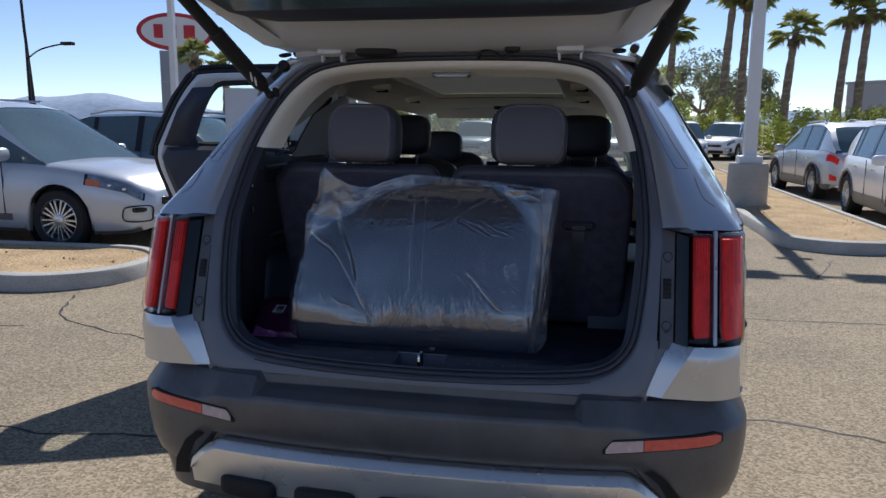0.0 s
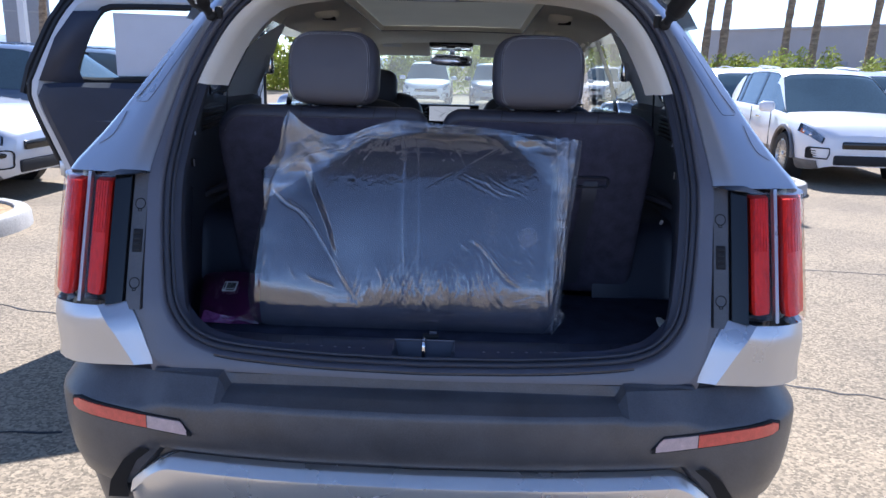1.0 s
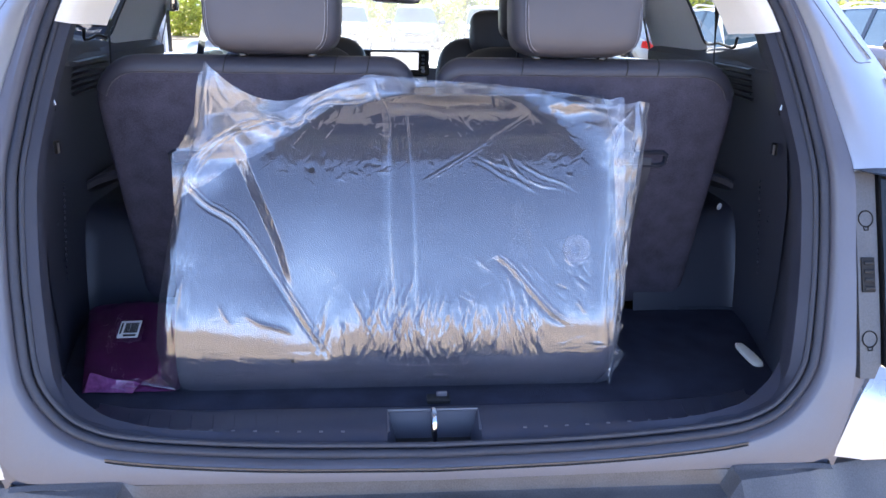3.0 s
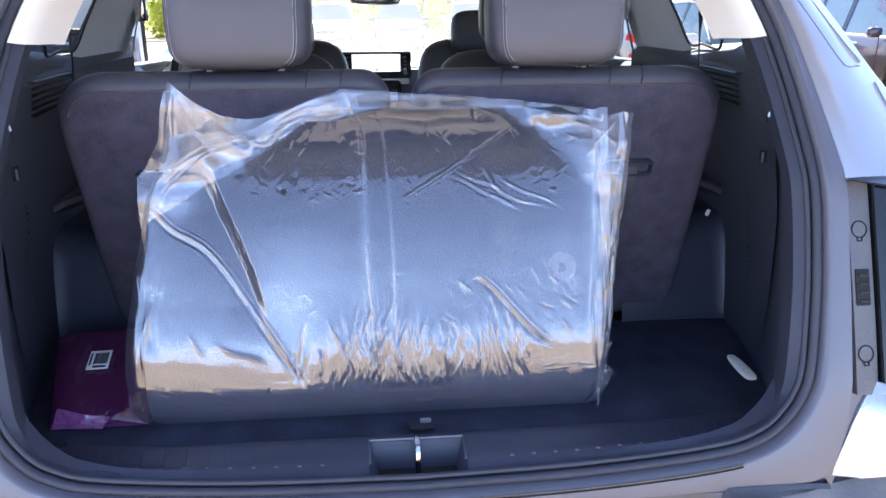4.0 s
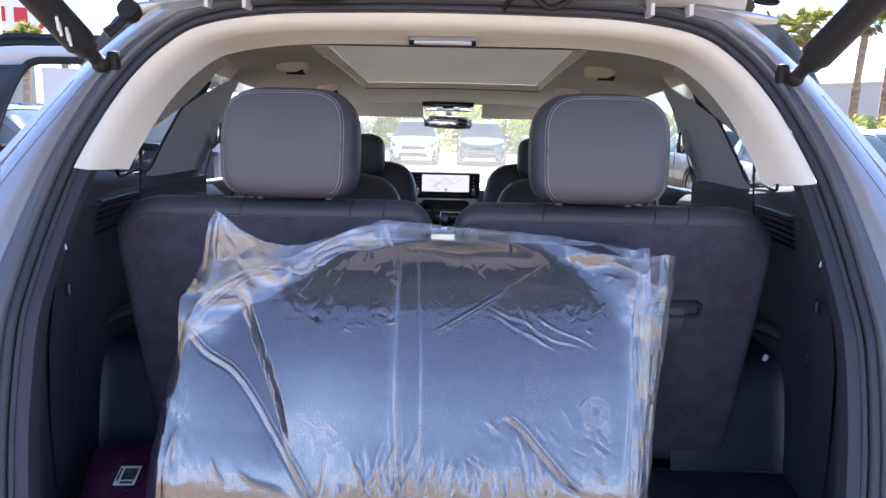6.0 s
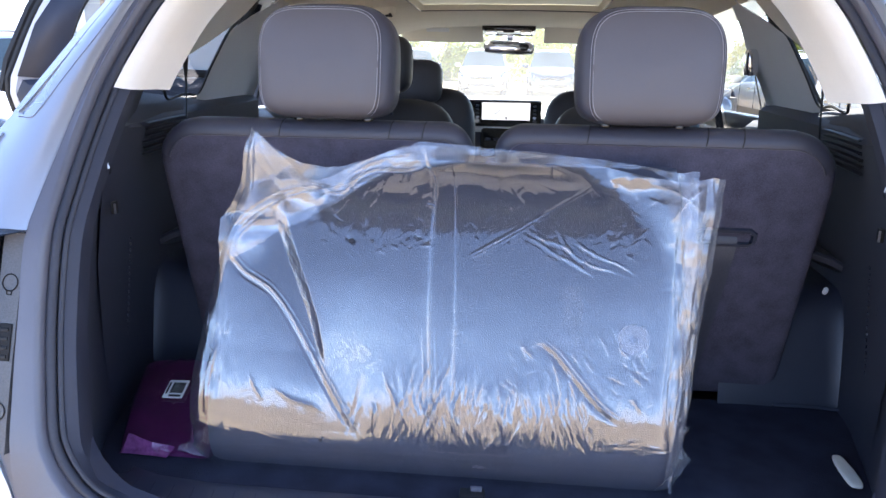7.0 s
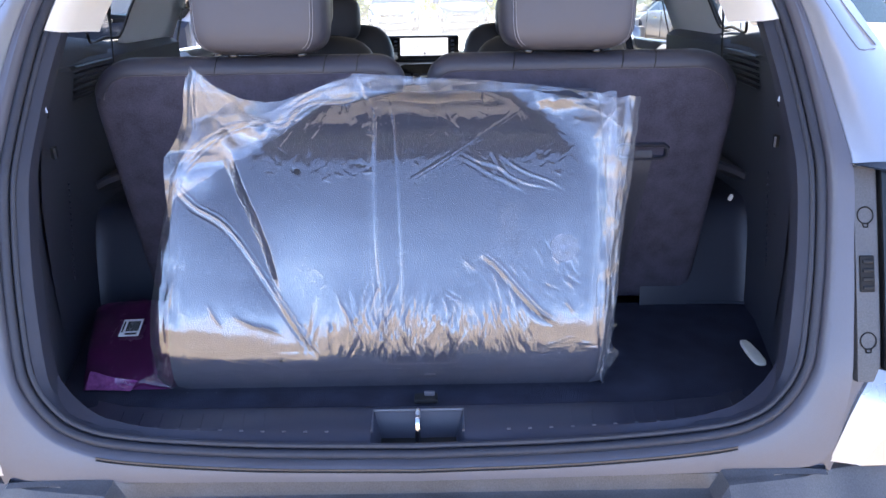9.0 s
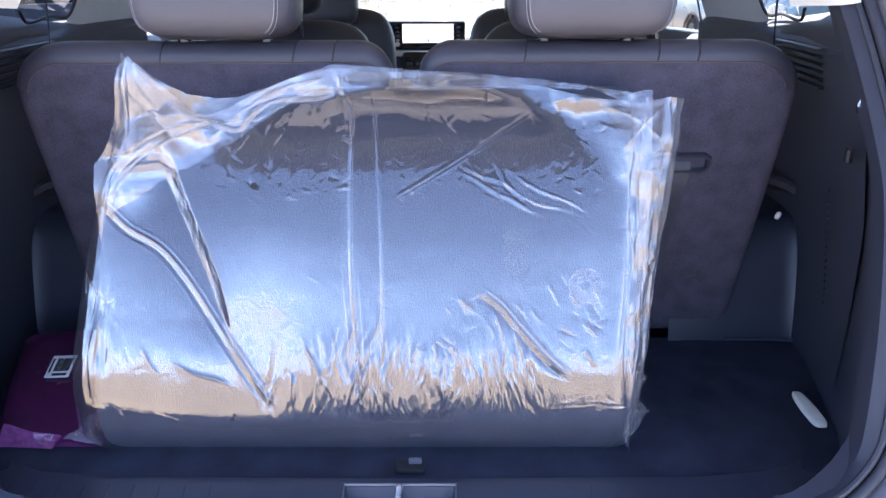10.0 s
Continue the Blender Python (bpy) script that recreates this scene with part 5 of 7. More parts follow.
# rear outer body: quarter panels, lamps, bumper
OUT = [(.735, .93), (.9, .905), (1.195, .888), (1.22, .874), (1.25, .850), (1.29, .820), (1.34, .787), (1.41, .746), (1.5, .694), (1.58, .640), (1.65, .580), (1.70, .535), (1.735, .49)]
SIDE = [(.735, .95), (1.1, .955), (1.195, .945), (1.22, .932), (1.25, .918), (1.29, .895), (1.34, .868), (1.41, .826), (1.5, .772), (1.58, .720), (1.65, .665), (1.70, .60), (1.735, .52)]
edge_at = [(z, x) for x, z in EDGE[5:]]
for s in (-1, 1):
    rows = []
    for z in (1.197, 1.205, 1.22, 1.25, 1.29, 1.34, 1.41, 1.46, 1.5, 1.54, 1.58, 1.62, 1.65, 1.68, 1.705, 1.725):
        xe, xo, xs, y = lerp(edge_at, z), lerp(OUT, z), lerp(SIDE, z), jy(z)
        k = xo - xe
        rows.append([(s * x, yy, z + dz) for x, yy, dz in (
            (xe, y + .004, 0), (xe + .006, y - .006, 0), (xe + k * .35, y - .008, 0), (xe + k * .62, y - .002, 0), (xe + k * .68, y + .006, 0), (xe + k * .90, y + .012, 0), (xo - .003, y + .028, 0), (xo + .006, y + .055, -.002),
            (xo + (xs - xo) * .45, y + .14, -.004), (xo + (xs - xo) * .8, y + .24, -.004), (xs, 3.02 if z > 1.28 else y + .45, -.004))])
    q = part("rear_quarter_panel", grid(rows), SILVER, CAR, "silver painted rear pillar", angle=60)
    for line in (((.612, 0, 1.55), (.641, 0, 1.49), (.669, 0, 1.437), (.692, 0, 1.393), (.706, 0, 1.370), (.716, 0, 1.360), (.745, 0, 1.360)), ((.640, 0, 1.55), (.672, 0, 1.49), (.702, 0, 1.437), (.724, 0, 1.400), (.748, 0, 1.366)), ((.765, 0, 1.335), (.775, 0, 1.305), (.790, 0, 1.277), (.818, 0, 1.258))):
        pts = []
        for x, y, z in smooth_line(line, 6):
            xe, xo, yy = lerp(edge_at, z), lerp(OUT, z), jy(z)
            k = (x - xe) / (xo - xe)
            pts.append((s * x, yy + lerp([(0, .004), (.06, -.006), (.35, -.008), (.62, -.002), (.68, .006), (.9, .012), (.98, .028), (1.05, .055)], k) - .0004, z))
        part("panel_seam", tube(pts, .0010, 5), SEAM, q)
    # shelf over the lamps
    part("lamp_ledge", grid([[(s * .668, 2.475, 1.20), (s * .70, 2.470, 1.203), (s * .74, 2.462, 1.205)], [(s * .70, 2.44, 1.196), (s * .735, 2.405, 1.198), (s * .76, 2.40, 1.20)]]), BLACK, q)
    # panel below the lamps, with its lit inner bevel
    low = []
    for z, xi, bev, dy in ((.757, .638, .040, -.003), (.765, .641, .041, -.004), (.80, .654, .046, -.014), (.835, .667, .050, -.025), (.862, .678, .053, -.035), (.880, .687, .055, -.035), (.903, .700, .056, -.032)):
        y = jy(z)
        low.append([(s * x, yy, z) for x, yy in ((xi, y + .012), (xi + .003, y + .008 + dy * .2), (xi + bev, y + dy), (xi + bev + .004, y + dy - .003), (.775, y + dy - .002), (.81, y + dy + .003), (.84, y + dy + .014), (.865, y + dy + .030), (.883, y + dy + .048), (.893, y + .055), (.899, y + .10), (.945, y + .25), (.95, 2.72))])
    part("lower_quarter_panel", grid(low), SILVER, CAR, "silver panel under the tail lamps", angle=24)
    fill = []
    for z, xi in ((.728, .632), (.745, .633), (.76, .638), (.79, .649), (.82, .660), (.87, .682), (.903, .700)):
        xe = .50 if z < .752 else lerp([(q[1], q[0]) for q in EDGE[3:8]], z)
        fill.append([(s * (xe - .012), jy(z) + .007, z), (s * (xe + xi) / 2, jy(z) + .007, z), (s * (xi + .012), jy(z) + .007, z)])
    part("corner_filler", grid(fill), JAMB, CAR, "dark plastic corner of the boot opening")
    # slotted strip beside the lamp
    strip = part("lamp_strip", grid([[(s * .670, jy(z) + .006, z), (s * .674, jy(z) - .002, z), (s * .708, jy(z) - .002, z), (s * .712, jy(z) + .004, z)] for z in (.885, .95, 1.03, 1.12, 1.195)]), PLASTIC, CAR, "grey plastic strip with access caps")
    part("strip_slot", box((.022, .005, .056), (s * .690, jy(1.041) - .0022, 1.041), .002, (-20.5, 0, 0)), MATT_BLACK, strip)
    for k in range(4):
        part("slot_rib", box((.017, .004, .0055), (s * .691, jy(1.022 + .0125 * k) - .0052, 1.022 + .0125 * k), .0015, (-20.5, 0, 0)), RUBBER, strip)
    for z in (.945, 1.125):
        part("access_cap", tube([(s * (.690 + .012 * math.cos(a)), jy(z + .012 * math.sin(a)) - .0028, z + .012 * math.sin(a)) for a in (math.tau * k / 20 for k in range(20))], .0011, 4, True), MATT_BLACK, strip)
        part("cap_tail", tube([(s * (.690 + d), jy(z + q) - .0028, z + q) for d, q in ((-.004, -.0115), (-.0035, -.017), (.0035, -.017), (.004, -.0115))], .0011, 4), MATT_BLACK, strip)
    # tail lamps
    lamp = part("tail_lamp", grid([[(s * x, y, z) for x, y in ((.710, jy(z) + .01), (.713, jy(z) - .010), (.735, jy(z) - .030), (.742, jy(z) - .034), (.75, jy(z) + .0))] for z in (.904, .93, 1.05, 1.17, 1.196)]), BLACK, CAR, "twin vertical red tail lamps in a black housing")
    part("lamp_back", grid([[(s * .745, jy(z) + .012, z), (s * .82, jy(z) + .02, z), (s * .90, jy(z) + .09, z), (s * .915, jy(z) + .15, z)] for z in (.90, 1.05, 1.205)]), BLACK, lamp)

    def lens(x0, x1, wrap, grow, zlo=.906, zhi=1.192):
        rows = []
        for z in (zlo, zlo + .004, zlo + .02, .98, 1.05, 1.12, zhi - .02, zhi - .004, zhi):
            e = 0 if z in (zlo, zhi) else 1
            y = jy(z) - .012 + .006 * (z - .9)
            b = .022 * e + grow
            cut = .020 * max(0, (.93 - z) / .024)
            a0, a1 = x0 + cut * .6, x1 - cut * .2
            line = [(a0, y + .03), (a0, y - b * .5), (a0 + .006, y - b)]
            for k in range(1, 5):
                u = k / 4
                line.append((a0 + .006 + (a1 - a0 - .012) * u, y - b + wrap * u ** 1.6))
            line += [(a1, y - b * .5 + wrap), (a1, y + .03 + wrap)]
            rows.append([(s * x, yy, z) for x, yy in line])
        b = grid(rows)
        b.verts.ensure_lookup_table()
        n = len(rows[0])
        b.faces.new([b.verts[i] for i in range(n)])
        b.faces.new([b.verts[len(b.verts) - n + i] for i in range(n)][::-1])
        return b
    for x0, x1, wrap in ((.749, .806, .012), (.824, .896, .045)):
        part("lens", lens(x0, x1, wrap, 0), RED_LENS, lamp, "deep red lens")
        part("reflector_core", lens(x0 + .006, x1 - .005, wrap, -.012, .918, 1.18), RED_IN, lamp)
        for k in range(5):
            u = (k + .5) / 5
            x = x0 + .010 + (x1 - x0 - .02) * u
            part("lamp_rib", grid([[(s * (x - .002), jy(z) - .018 + wrap * u ** 1.6, z), (s * x, jy(z) - .0245 + wrap * u ** 1.6, z), (s * (x + .002), jy(z) - .018 + wrap * u ** 1.6, z)] for z in (1.06, 1.12, 1.178)]), RED_IN, lamp)
    part("lamp_divider", grid([[(s * .808, jy(z) - .002, z), (s * .8105, jy(z) - .014, z), (s * .8195, jy(z) - .011, z), (s * .822, jy(z) + .0, z)] for z in (.904, 1.0, 1.1, 1.198)]), SILVER, lamp, "silver strip between the lenses")

PLAN = smooth_line([(0, 2.238, 0), (.3, 2.247, 0), (.54, 2.272, 0), (.72, 2.305, 0), (.82, 2.338, 0), (.89, 2.395, 0), (.93, 2.47, 0), (.948, 2.58, 0), (.955, 2.75, 0), (.955, 2.90, 0)], 14)
PLAN = [Vector((-p.x, p.y, 0)) for p in PLAN[:0:-1]] + PLAN


def bumper_rows(section, x0, x1):
    """Sweeps a section of (inset, height) along the bumper's plan between two places across the car."""
    rows = []
    for i, p in enumerate(PLAN):
        if not x0 <= p.x <= x1:
            continue
        d = (PLAN[min(i + 1, len(PLAN) - 1)] - PLAN[max(i - 1, 0)]).normalized()
        n = Vector((d.y, -d.x, 0))
        rows.append([p - n * ins + Vector((0, 0, z)) for ins, z in (section(p.x, p.y) if callable(section) else section)])
    return rows


def cover(x, y):
    a = abs(x)
    up = min(1, max(0, (a - .462) / .016))
    out = min(1, max(0, (a - .60) / .06))
    zs = .714 + .034 * up - .004 * out
    zc = .700 - .008 * up - .020 * out
    deep = max(.02, jy(.75) - y) if a < .64 else .075
    if a > .9:
        deep = .03
    zin = .748 if a < .62 else zs + .002
    low = min(1, max(0, (a - .625) / .10))        # the corners reach further down than the middle
    foot = [(0, .63), (.003, .600 - .03 * low), (.009 + .004 * low, .578 - .078 * low), (.020 + .010 * low, .562 - .112 * low), (.05 + .012 * low, .553 - .135 * low)]
    return [(deep + .012, zin), (deep, zin - .004), (deep - .004, zs + .006), (deep - .012, zs + .001), (.052 + .014 * out, zs), (.044 + .014 * out, zs - .003), (.009, zc), (.004, zc - .006), (.001, zc - .018)] + foot


bumper = part("rear_bumper", grid(bumper_rows(cover, -2, 2)), PLASTIC, CAR, "dark grey grained plastic rear bumper", angle=32)
part("lower_valance", grid(bumper_rows([(.050, .565), (.052, .49), (.050, .42), (.07, .33), (.14, .28)], -.92, .92)), PLASTIC, bumper)


def skid_section(x, y):
    # the ends sweep down and in
    k = min(1, max(0, (abs(x) - .60) / .115)) ** 1.5
    top = .541 - .083 * k
    return [(.045, top), (.026, top - .002), (.022, top - .004), (.004 + .010 * k, top - .026), (.003 + .010 * k, top - .032), (.010 + .010 * k, .45 - .02 * k), (.026, .385), (.06, .370)]


plate = part("skid_plate", grid(bumper_rows(skid_section, -.715, .715)), SKID, bumper, "satin silver skid plate", angle=25)
for x in (-.50, -.25, 0, .25, .50):
    part("skid_notch", pillow((.185, .06, .062), (x, 2.252 + .16 * x * x, .405), 5, 12, (0, 0, 16 * x)), MATT_BLACK, bumper, "dark rounded slot in the skid plate")
for s in (-1, 1):
    part("skid_end", grid([[(s * .645, 2.300, .556), (s * .665, 2.290, .566)], [(s * .685, 2.312, .520), (s * .712, 2.302, .528)], [(s * .722, 2.330, .455), (s * .765, 2.335, .450)], [(s * .735, 2.36, .39), (s * .795, 2.375, .38)]]), MATT_BLACK, bumper)

    def strip(xa, xb, grow, zlo, zhi, off):
        rows = []
        for k in range(13):
            x = xa + (xb - xa) * k / 12
            i = min(range(len(PLAN)), key=lambda q: abs(PLAN[q].x - x))
            y = lerp([(p.x, p.y) for p in PLAN if -.93 < p.x < .93], x)
            lo, hi = lerp(zlo, x) - grow, lerp(zhi, x) + grow
            rows.append([(s * x, y + .02, lo), (s * x, y - off, lo + .001), (s * x, y - off, (lo + hi) / 2), (s * x, y - off + .001, hi - .001), (s * x, y + .02, hi)])
        return grid(rows)
    zl = [(.535, .615), (.83, .637), (.846, .645)]
    zh = [(.535, .618), (.553, .649), (.832, .668), (.846, .660)]
    ref = part("bumper_reflector", strip(.532, .850, .004, zl, zh, .004), MATT_BLACK, bumper, "long red and clear bumper reflector")
    part("clear_reflex", strip(.540, .638, 0, zl, zh, .0075), REFLECT_WHITE, bumper, "clear end of the reflector")
    part("red_reflex", strip(.640, .844, 0, zl, zh, .0075), REFLECT_RED, bumper, "red part of the reflector")

# sides, bonnet, nose and roof of the shell
for s in (-1, 1):
    rows = []
    ys = sorted(list(np.linspace(2.72, 6.98, 80)) + [2.95, 3.70, 5.80, 6.55])
    for y in ys:
        w = lerp([(2.72, .952), (3.2, .958), (5.6, .955), (6.3, .93), (6.75, .86), (6.98, .70)], y)
        top = lerp([(2.72, 1.21), (2.95, 1.25), (3.2, 1.30), (5.5, 1.24), (6.1, 1.12), (6.7, 1.0), (6.98, .78)], y)
        arch = 0
        for c in (3.325, 6.14):
            if abs(y - c) < .40:
                arch = .36 + math.sqrt(max(0, .16 - (y - c) ** 2))
        zs = (top, top - .05, top - .14, top * .72, .55, .40, .30)
        xs = (w - .085, w - .030, w - .002, w, w - .004, w - .008, w - .05)
        rows.append([(s * x, y, max(z, min(arch, top - .2)) if k > 2 else z) for k, (x, z) in enumerate(zip(xs, zs))])
    sidep = part("body_side", grid(rows), SILVER, CAR, "silver painted body side", angle=60)
    thick(sidep, .012)
    part("arch_cladding", tube([(s * .958, c + .41 * math.cos(a), .36 + .41 * math.sin(a)) for c in (3.325,) for a in (math.pi * k / 20 for k in range(21))], .025, 6), PLASTIC, CAR)
    part("arch_cladding", tube([(s * .945, 6.14 + .41 * math.cos(a), .36 + .41 * math.sin(a)) for a in (math.pi * k / 20 for k in range(21))], .025, 6), PLASTIC, CAR)
    for c in (3.325, 6.14):
        part("arch_liner", lathe([(.12, -.12), (.41, -.12), (.41, .06)], 28, (s * .83, c, .36), (0, 90 * s, 0)), MATT_BLACK, CAR)
        wheel_parts(CAR, s * .835, c - 4.6, .36, .24, s)
    # quarter window, glass and pillars on each side
    part("quarter_window", grid([[(s * lerp(SIDE, z), y, z) for z in (1.34, 1.40, 1.46, 1.52, 1.58)] for y in (2.99, 3.25, 3.50, 3.62)]), PRIVACY, CAR, "dark privacy-tinted rear quarter glass")
    part("window_surround", tube([(s * lerp(SIDE, z), y, z) for y, z in ((2.995, 1.34), (3.02, 1.42), (3.12, 1.55), (3.25, 1.60), (3.6, 1.61), (3.62, 1.33))], .012, 6, True), MATT_BLACK, CAR)
    part("side_roof_rail", grid([[(s * x, y, z) for x, z in ((.735, 1.58), (.70, 1.635), (.655, 1.685), (.60, 1.715))] for y in (2.94, 3.3, 4.0, 4.8, 5.2)]), SILVER, CAR)
    part("door_pillar_post", grid([[(s * .865, y, 1.16), (s * .80, y, 1.42), (s * .72, y, 1.60)] for y in (4.55, 4.68)]), BLACK, CAR)
    part("c_pillar_post", grid([[(s * .865, y, 1.16), (s * .80, y, 1.42), (s * .72, y, 1.60)] for y in (3.60, 3.72)]), BLACK, CAR)
    part("front_pillar_post", tube([(s * .80, 6.02, 1.12), (s * .74, 5.68, 1.36), (s * .66, 5.25, 1.62)], .035, 8), SILVER, CAR)
    part("front_pillar_trim", tube([(s * .76, 5.96, 1.14), (s * .70, 5.62, 1.37), (s * .61, 5.20, 1.615)], .035, 8), CREAM, CAR)
    part("front_window", grid([[(s * .872, y, 1.16), (s * .80, y, 1.42), (s * .735, yy, 1.58)] for y, yy in ((4.70, 4.70), (5.2, 5.1), (5.85, 5.3))]), GLASS, CAR, "clear front door glass")
    part("front_door_card", grid([[(s * .80, y, .50), (s * .79, y, .9), (s * .82, y, 1.12), (s * .86, y, 1.15)] for y in (4.66, 5.2, 5.8)]), TRIM, CAR)
    part("wing_mirror", pillow((.24, .13, .18), (s * 1.06, 5.72, 1.18), 3, 10), SILVER, CAR)
    part("roof_bar", tube(smooth_line([(s * .60, 3.0, 1.735), (s * .615, 3.3, 1.765), (s * .625, 4.2, 1.785), (s * .615, 5.0, 1.745)]), .016, 8), BLACK, CAR, "black roof rail")
# the right rear door glass and card
part("rear_window", grid([[(.872, y, 1.17), (.80, y, 1.42), (.735, y, 1.58)] for y in (3.73, 4.1, 4.54)]), PRIVACY, CAR, "dark privacy-tinted rear door glass")
part("rear_door_card", grid([[(.80, y, .50), (.79, y, .9), (.82, y, 1.12), (.86, y, 1.16)] for y in (3.72, 4.1, 4.6)]), TRIM, CAR)
roof = []
for y in np.linspace(2.84, 5.24, 26):
    zc = lerp([(2.84, 1.728), (3.2, 1.745), (3.8, 1.755), (4.6, 1.75), (5.24, 1.68)], y)
    roof.append([(x, y, zc - .035 * (abs(x) / .6) ** 3) for x in np.linspace(-.60, .60, 17)])
bm = grid(roof)
bmesh.ops.delete(bm, geom=[f for f in bm.faces if abs(f.calc_center_median().x) < .40 and 3.1 < f.calc_center_median().y < 4.5], context="FACES")
thick(part("roof", bm, SILVER, CAR, "silver roof skin"), .012)
part("roof_glass", grid([[(x, y, lerp([(2.84, 1.728), (3.2, 1.745), (3.8, 1.755), (4.6, 1.75), (5.24, 1.68)], y) - .035 * (abs(x) / .6) ** 3 + .003) for x in np.linspace(-.46, .46, 11)] for y in np.linspace(3.02, 4.58, 10)]), ROOF_GLASS, CAR, "tinted glass roof panel")
hood = []
for y in np.linspace(6.0, 6.95, 12):
    zc = lerp([(6.0, 1.115), (6.4, 1.09), (6.75, 1.02), (6.95, .86)], y)
    w = lerp([(6.0, .86), (6.4, .87), (6.75, .80), (6.95, .64)], y)
    hood.append([(w * k / 6, y, zc - .03 * abs(k / 6) ** 3) for k in range(-6, 7)])
thick(part("bonnet", grid(hood), SILVER, CAR, "silver bonnet"), .01)
part("nose", box((1.35, .16, .52), (0, 6.93, .62), .06), SILVER, CAR)
part("front_grille", box((1.0, .05, .2), (0, 7.01, .74), .04), BLACK, CAR)
part("windscreen", grid([[(x * (.73 + .10 * k / 6) / .73, 5.26 + .78 * k / 6 - .12 * (x / .73) ** 2 * (k / 6 + .3), 1.635 - .52 * k / 6) for x in np.linspace(-.66, .66, 13)] for k in range(7)]), HAZY, CAR, "raked windscreen with a pale glare layer")
# ---- tailgate ----
HY, HZ = 2.835, 1.745
GATE_UP = 21.0            # degrees by which the raised tailgate slopes up from its hinges


def gate(u, x, d=0.0):
    """A point of the raised tailgate: u metres out from the hinge line, x across, d below its skin."""
    a = radians(GATE_UP)
    return (x, HY - u * math.cos(a) - d * math.sin(a), HZ + u * math.sin(a) - d * math.cos(a))


GW = [(0, .555), (.05, .60), (.15, .655), (.35, .71), (.55, .78), (.68, .86), (.95, .82), (1.08, .70)]
rows = []
for u in (0.0, .03, .08, .15, .25, .35, .45, .55, .62, .68, .8, .95, 1.03, 1.08):
    w = lerp(GW, u)
    rows.append([gate(u, w * k / 8, -.035 * (1 - (k / 8) ** 2) - .03 * math.sin(min(1, u / 1.08) * math.pi)) for k in range(-8, 9)])
tail = part("tailgate", grid(rows), SILVER, CAR, "raised silver tailgate with a dark inner panel")
thick(tail, .03)
rows = []
for u in (.004, .012, .05, .09, .16, .23, .30):
    w = lerp(GW, u) - .012
    d = .0 if u < .005 else .045 - .01 * math.cos(u * 30)
    rows.append([gate(u, w * k / 10, d - .012 * (abs(k) / 10) ** 4) for k in range(-10, 11)])
part("gate_inner_frame", grid(rows), INNER, tail, "silver painted inner frame of the tailgate")
for s in (-1, 1):
    rows = []
    for u in (.13, .25, .38, .50, .60, .70, .85, 1.0):
        w = lerp(GW, u) - .012
        rows.append([gate(u, s * (w - q), d) for q, d in ((0, .0), (.005, .035), (.05, .05), (.10, .045))])
    part("gate_side_frame", grid(rows), INNER, tail)
    part("gate_side_seal", tube([gate(u, s * (lerp(GW, u) - .004), .012) for u in (.02, .08, .15, .25, .38, .50, .60)], .014, 6), RUBBER, tail)
rows = []
for u in (.265, .275, .295, .33, .38, .48, .60, .75, .95, 1.02):
    w = lerp(GW, u) - .085 - .12 * max(0, (.345 - u) / .08) ** 2
    rows.append([gate(u, w * k / 10, .055 + .03 * (1 - (k / 10) ** 4) * min(1, (u - .26) / .06)) for k in range(-10, 11)])
part("gate_panel", grid(rows), TRIM, tail, "dark plastic lining of the tailgate")
part("gate_glass", grid([[gate(u, (lerp(GW, u) - .17) * k / 6, .092) for k in range(-6, 7)] for u in (.40, .50, .60)]), TINTED, tail, "tinted rear window")
for s in (-1, 1):
    hinge = part("gate_hinge", box((.085, .05, .055), (s * .395, HY - .035, HZ - .012), .006, (-10, 0, 0)), INNER, tail, "painted tailgate hinge")
    for d in (-.034, .034):
        part("hinge_leaf", box((.008, .055, .075), (s * .395 + d, HY - .012, HZ - .022), .002), INNER, tail)
    part("gate_plug", lathe([(.001, .004), (.020, .003), (.022, -.002)], 16, gate(.055, s * .545, .062), (180 + GATE_UP, 0, 0)), MATT_BLACK, tail)
part("hinge_trough", grid([[(x, 2.848, 1.722 - .035 * (abs(x) / .6) ** 3), (x, 2.838, 1.737 - .02 * (abs(x) / .6) ** 3), (x, 2.812, 1.752)] for x in np.linspace(-.54, .54, 13)]), INNER, CAR, "painted channel under the tailgate hinges")
part("gate_latch_cover", pillow((.14, .06, .034), (-.235, HY - .055, HZ - .030), 3, 10, (-8, 0, 4)), MATT_BLACK, tail)
part("gate_cable", tube(smooth_line([(.10, HY - .02, HZ - .05), (.115, HY - .045, HZ - .034), (.15, HY - .055, HZ - .036), (.18, HY - .05, HZ - .052), (.215, HY - .055, HZ - .036), (.222, HY - .06, HZ - .022)]), .006, 6), RUBBER, tail, "black wiring loop")
part("cable_grommet", pillow((.05, .04, .03), (.215, HY - .06, HZ - .024), 3, 8), RUBBER, tail)
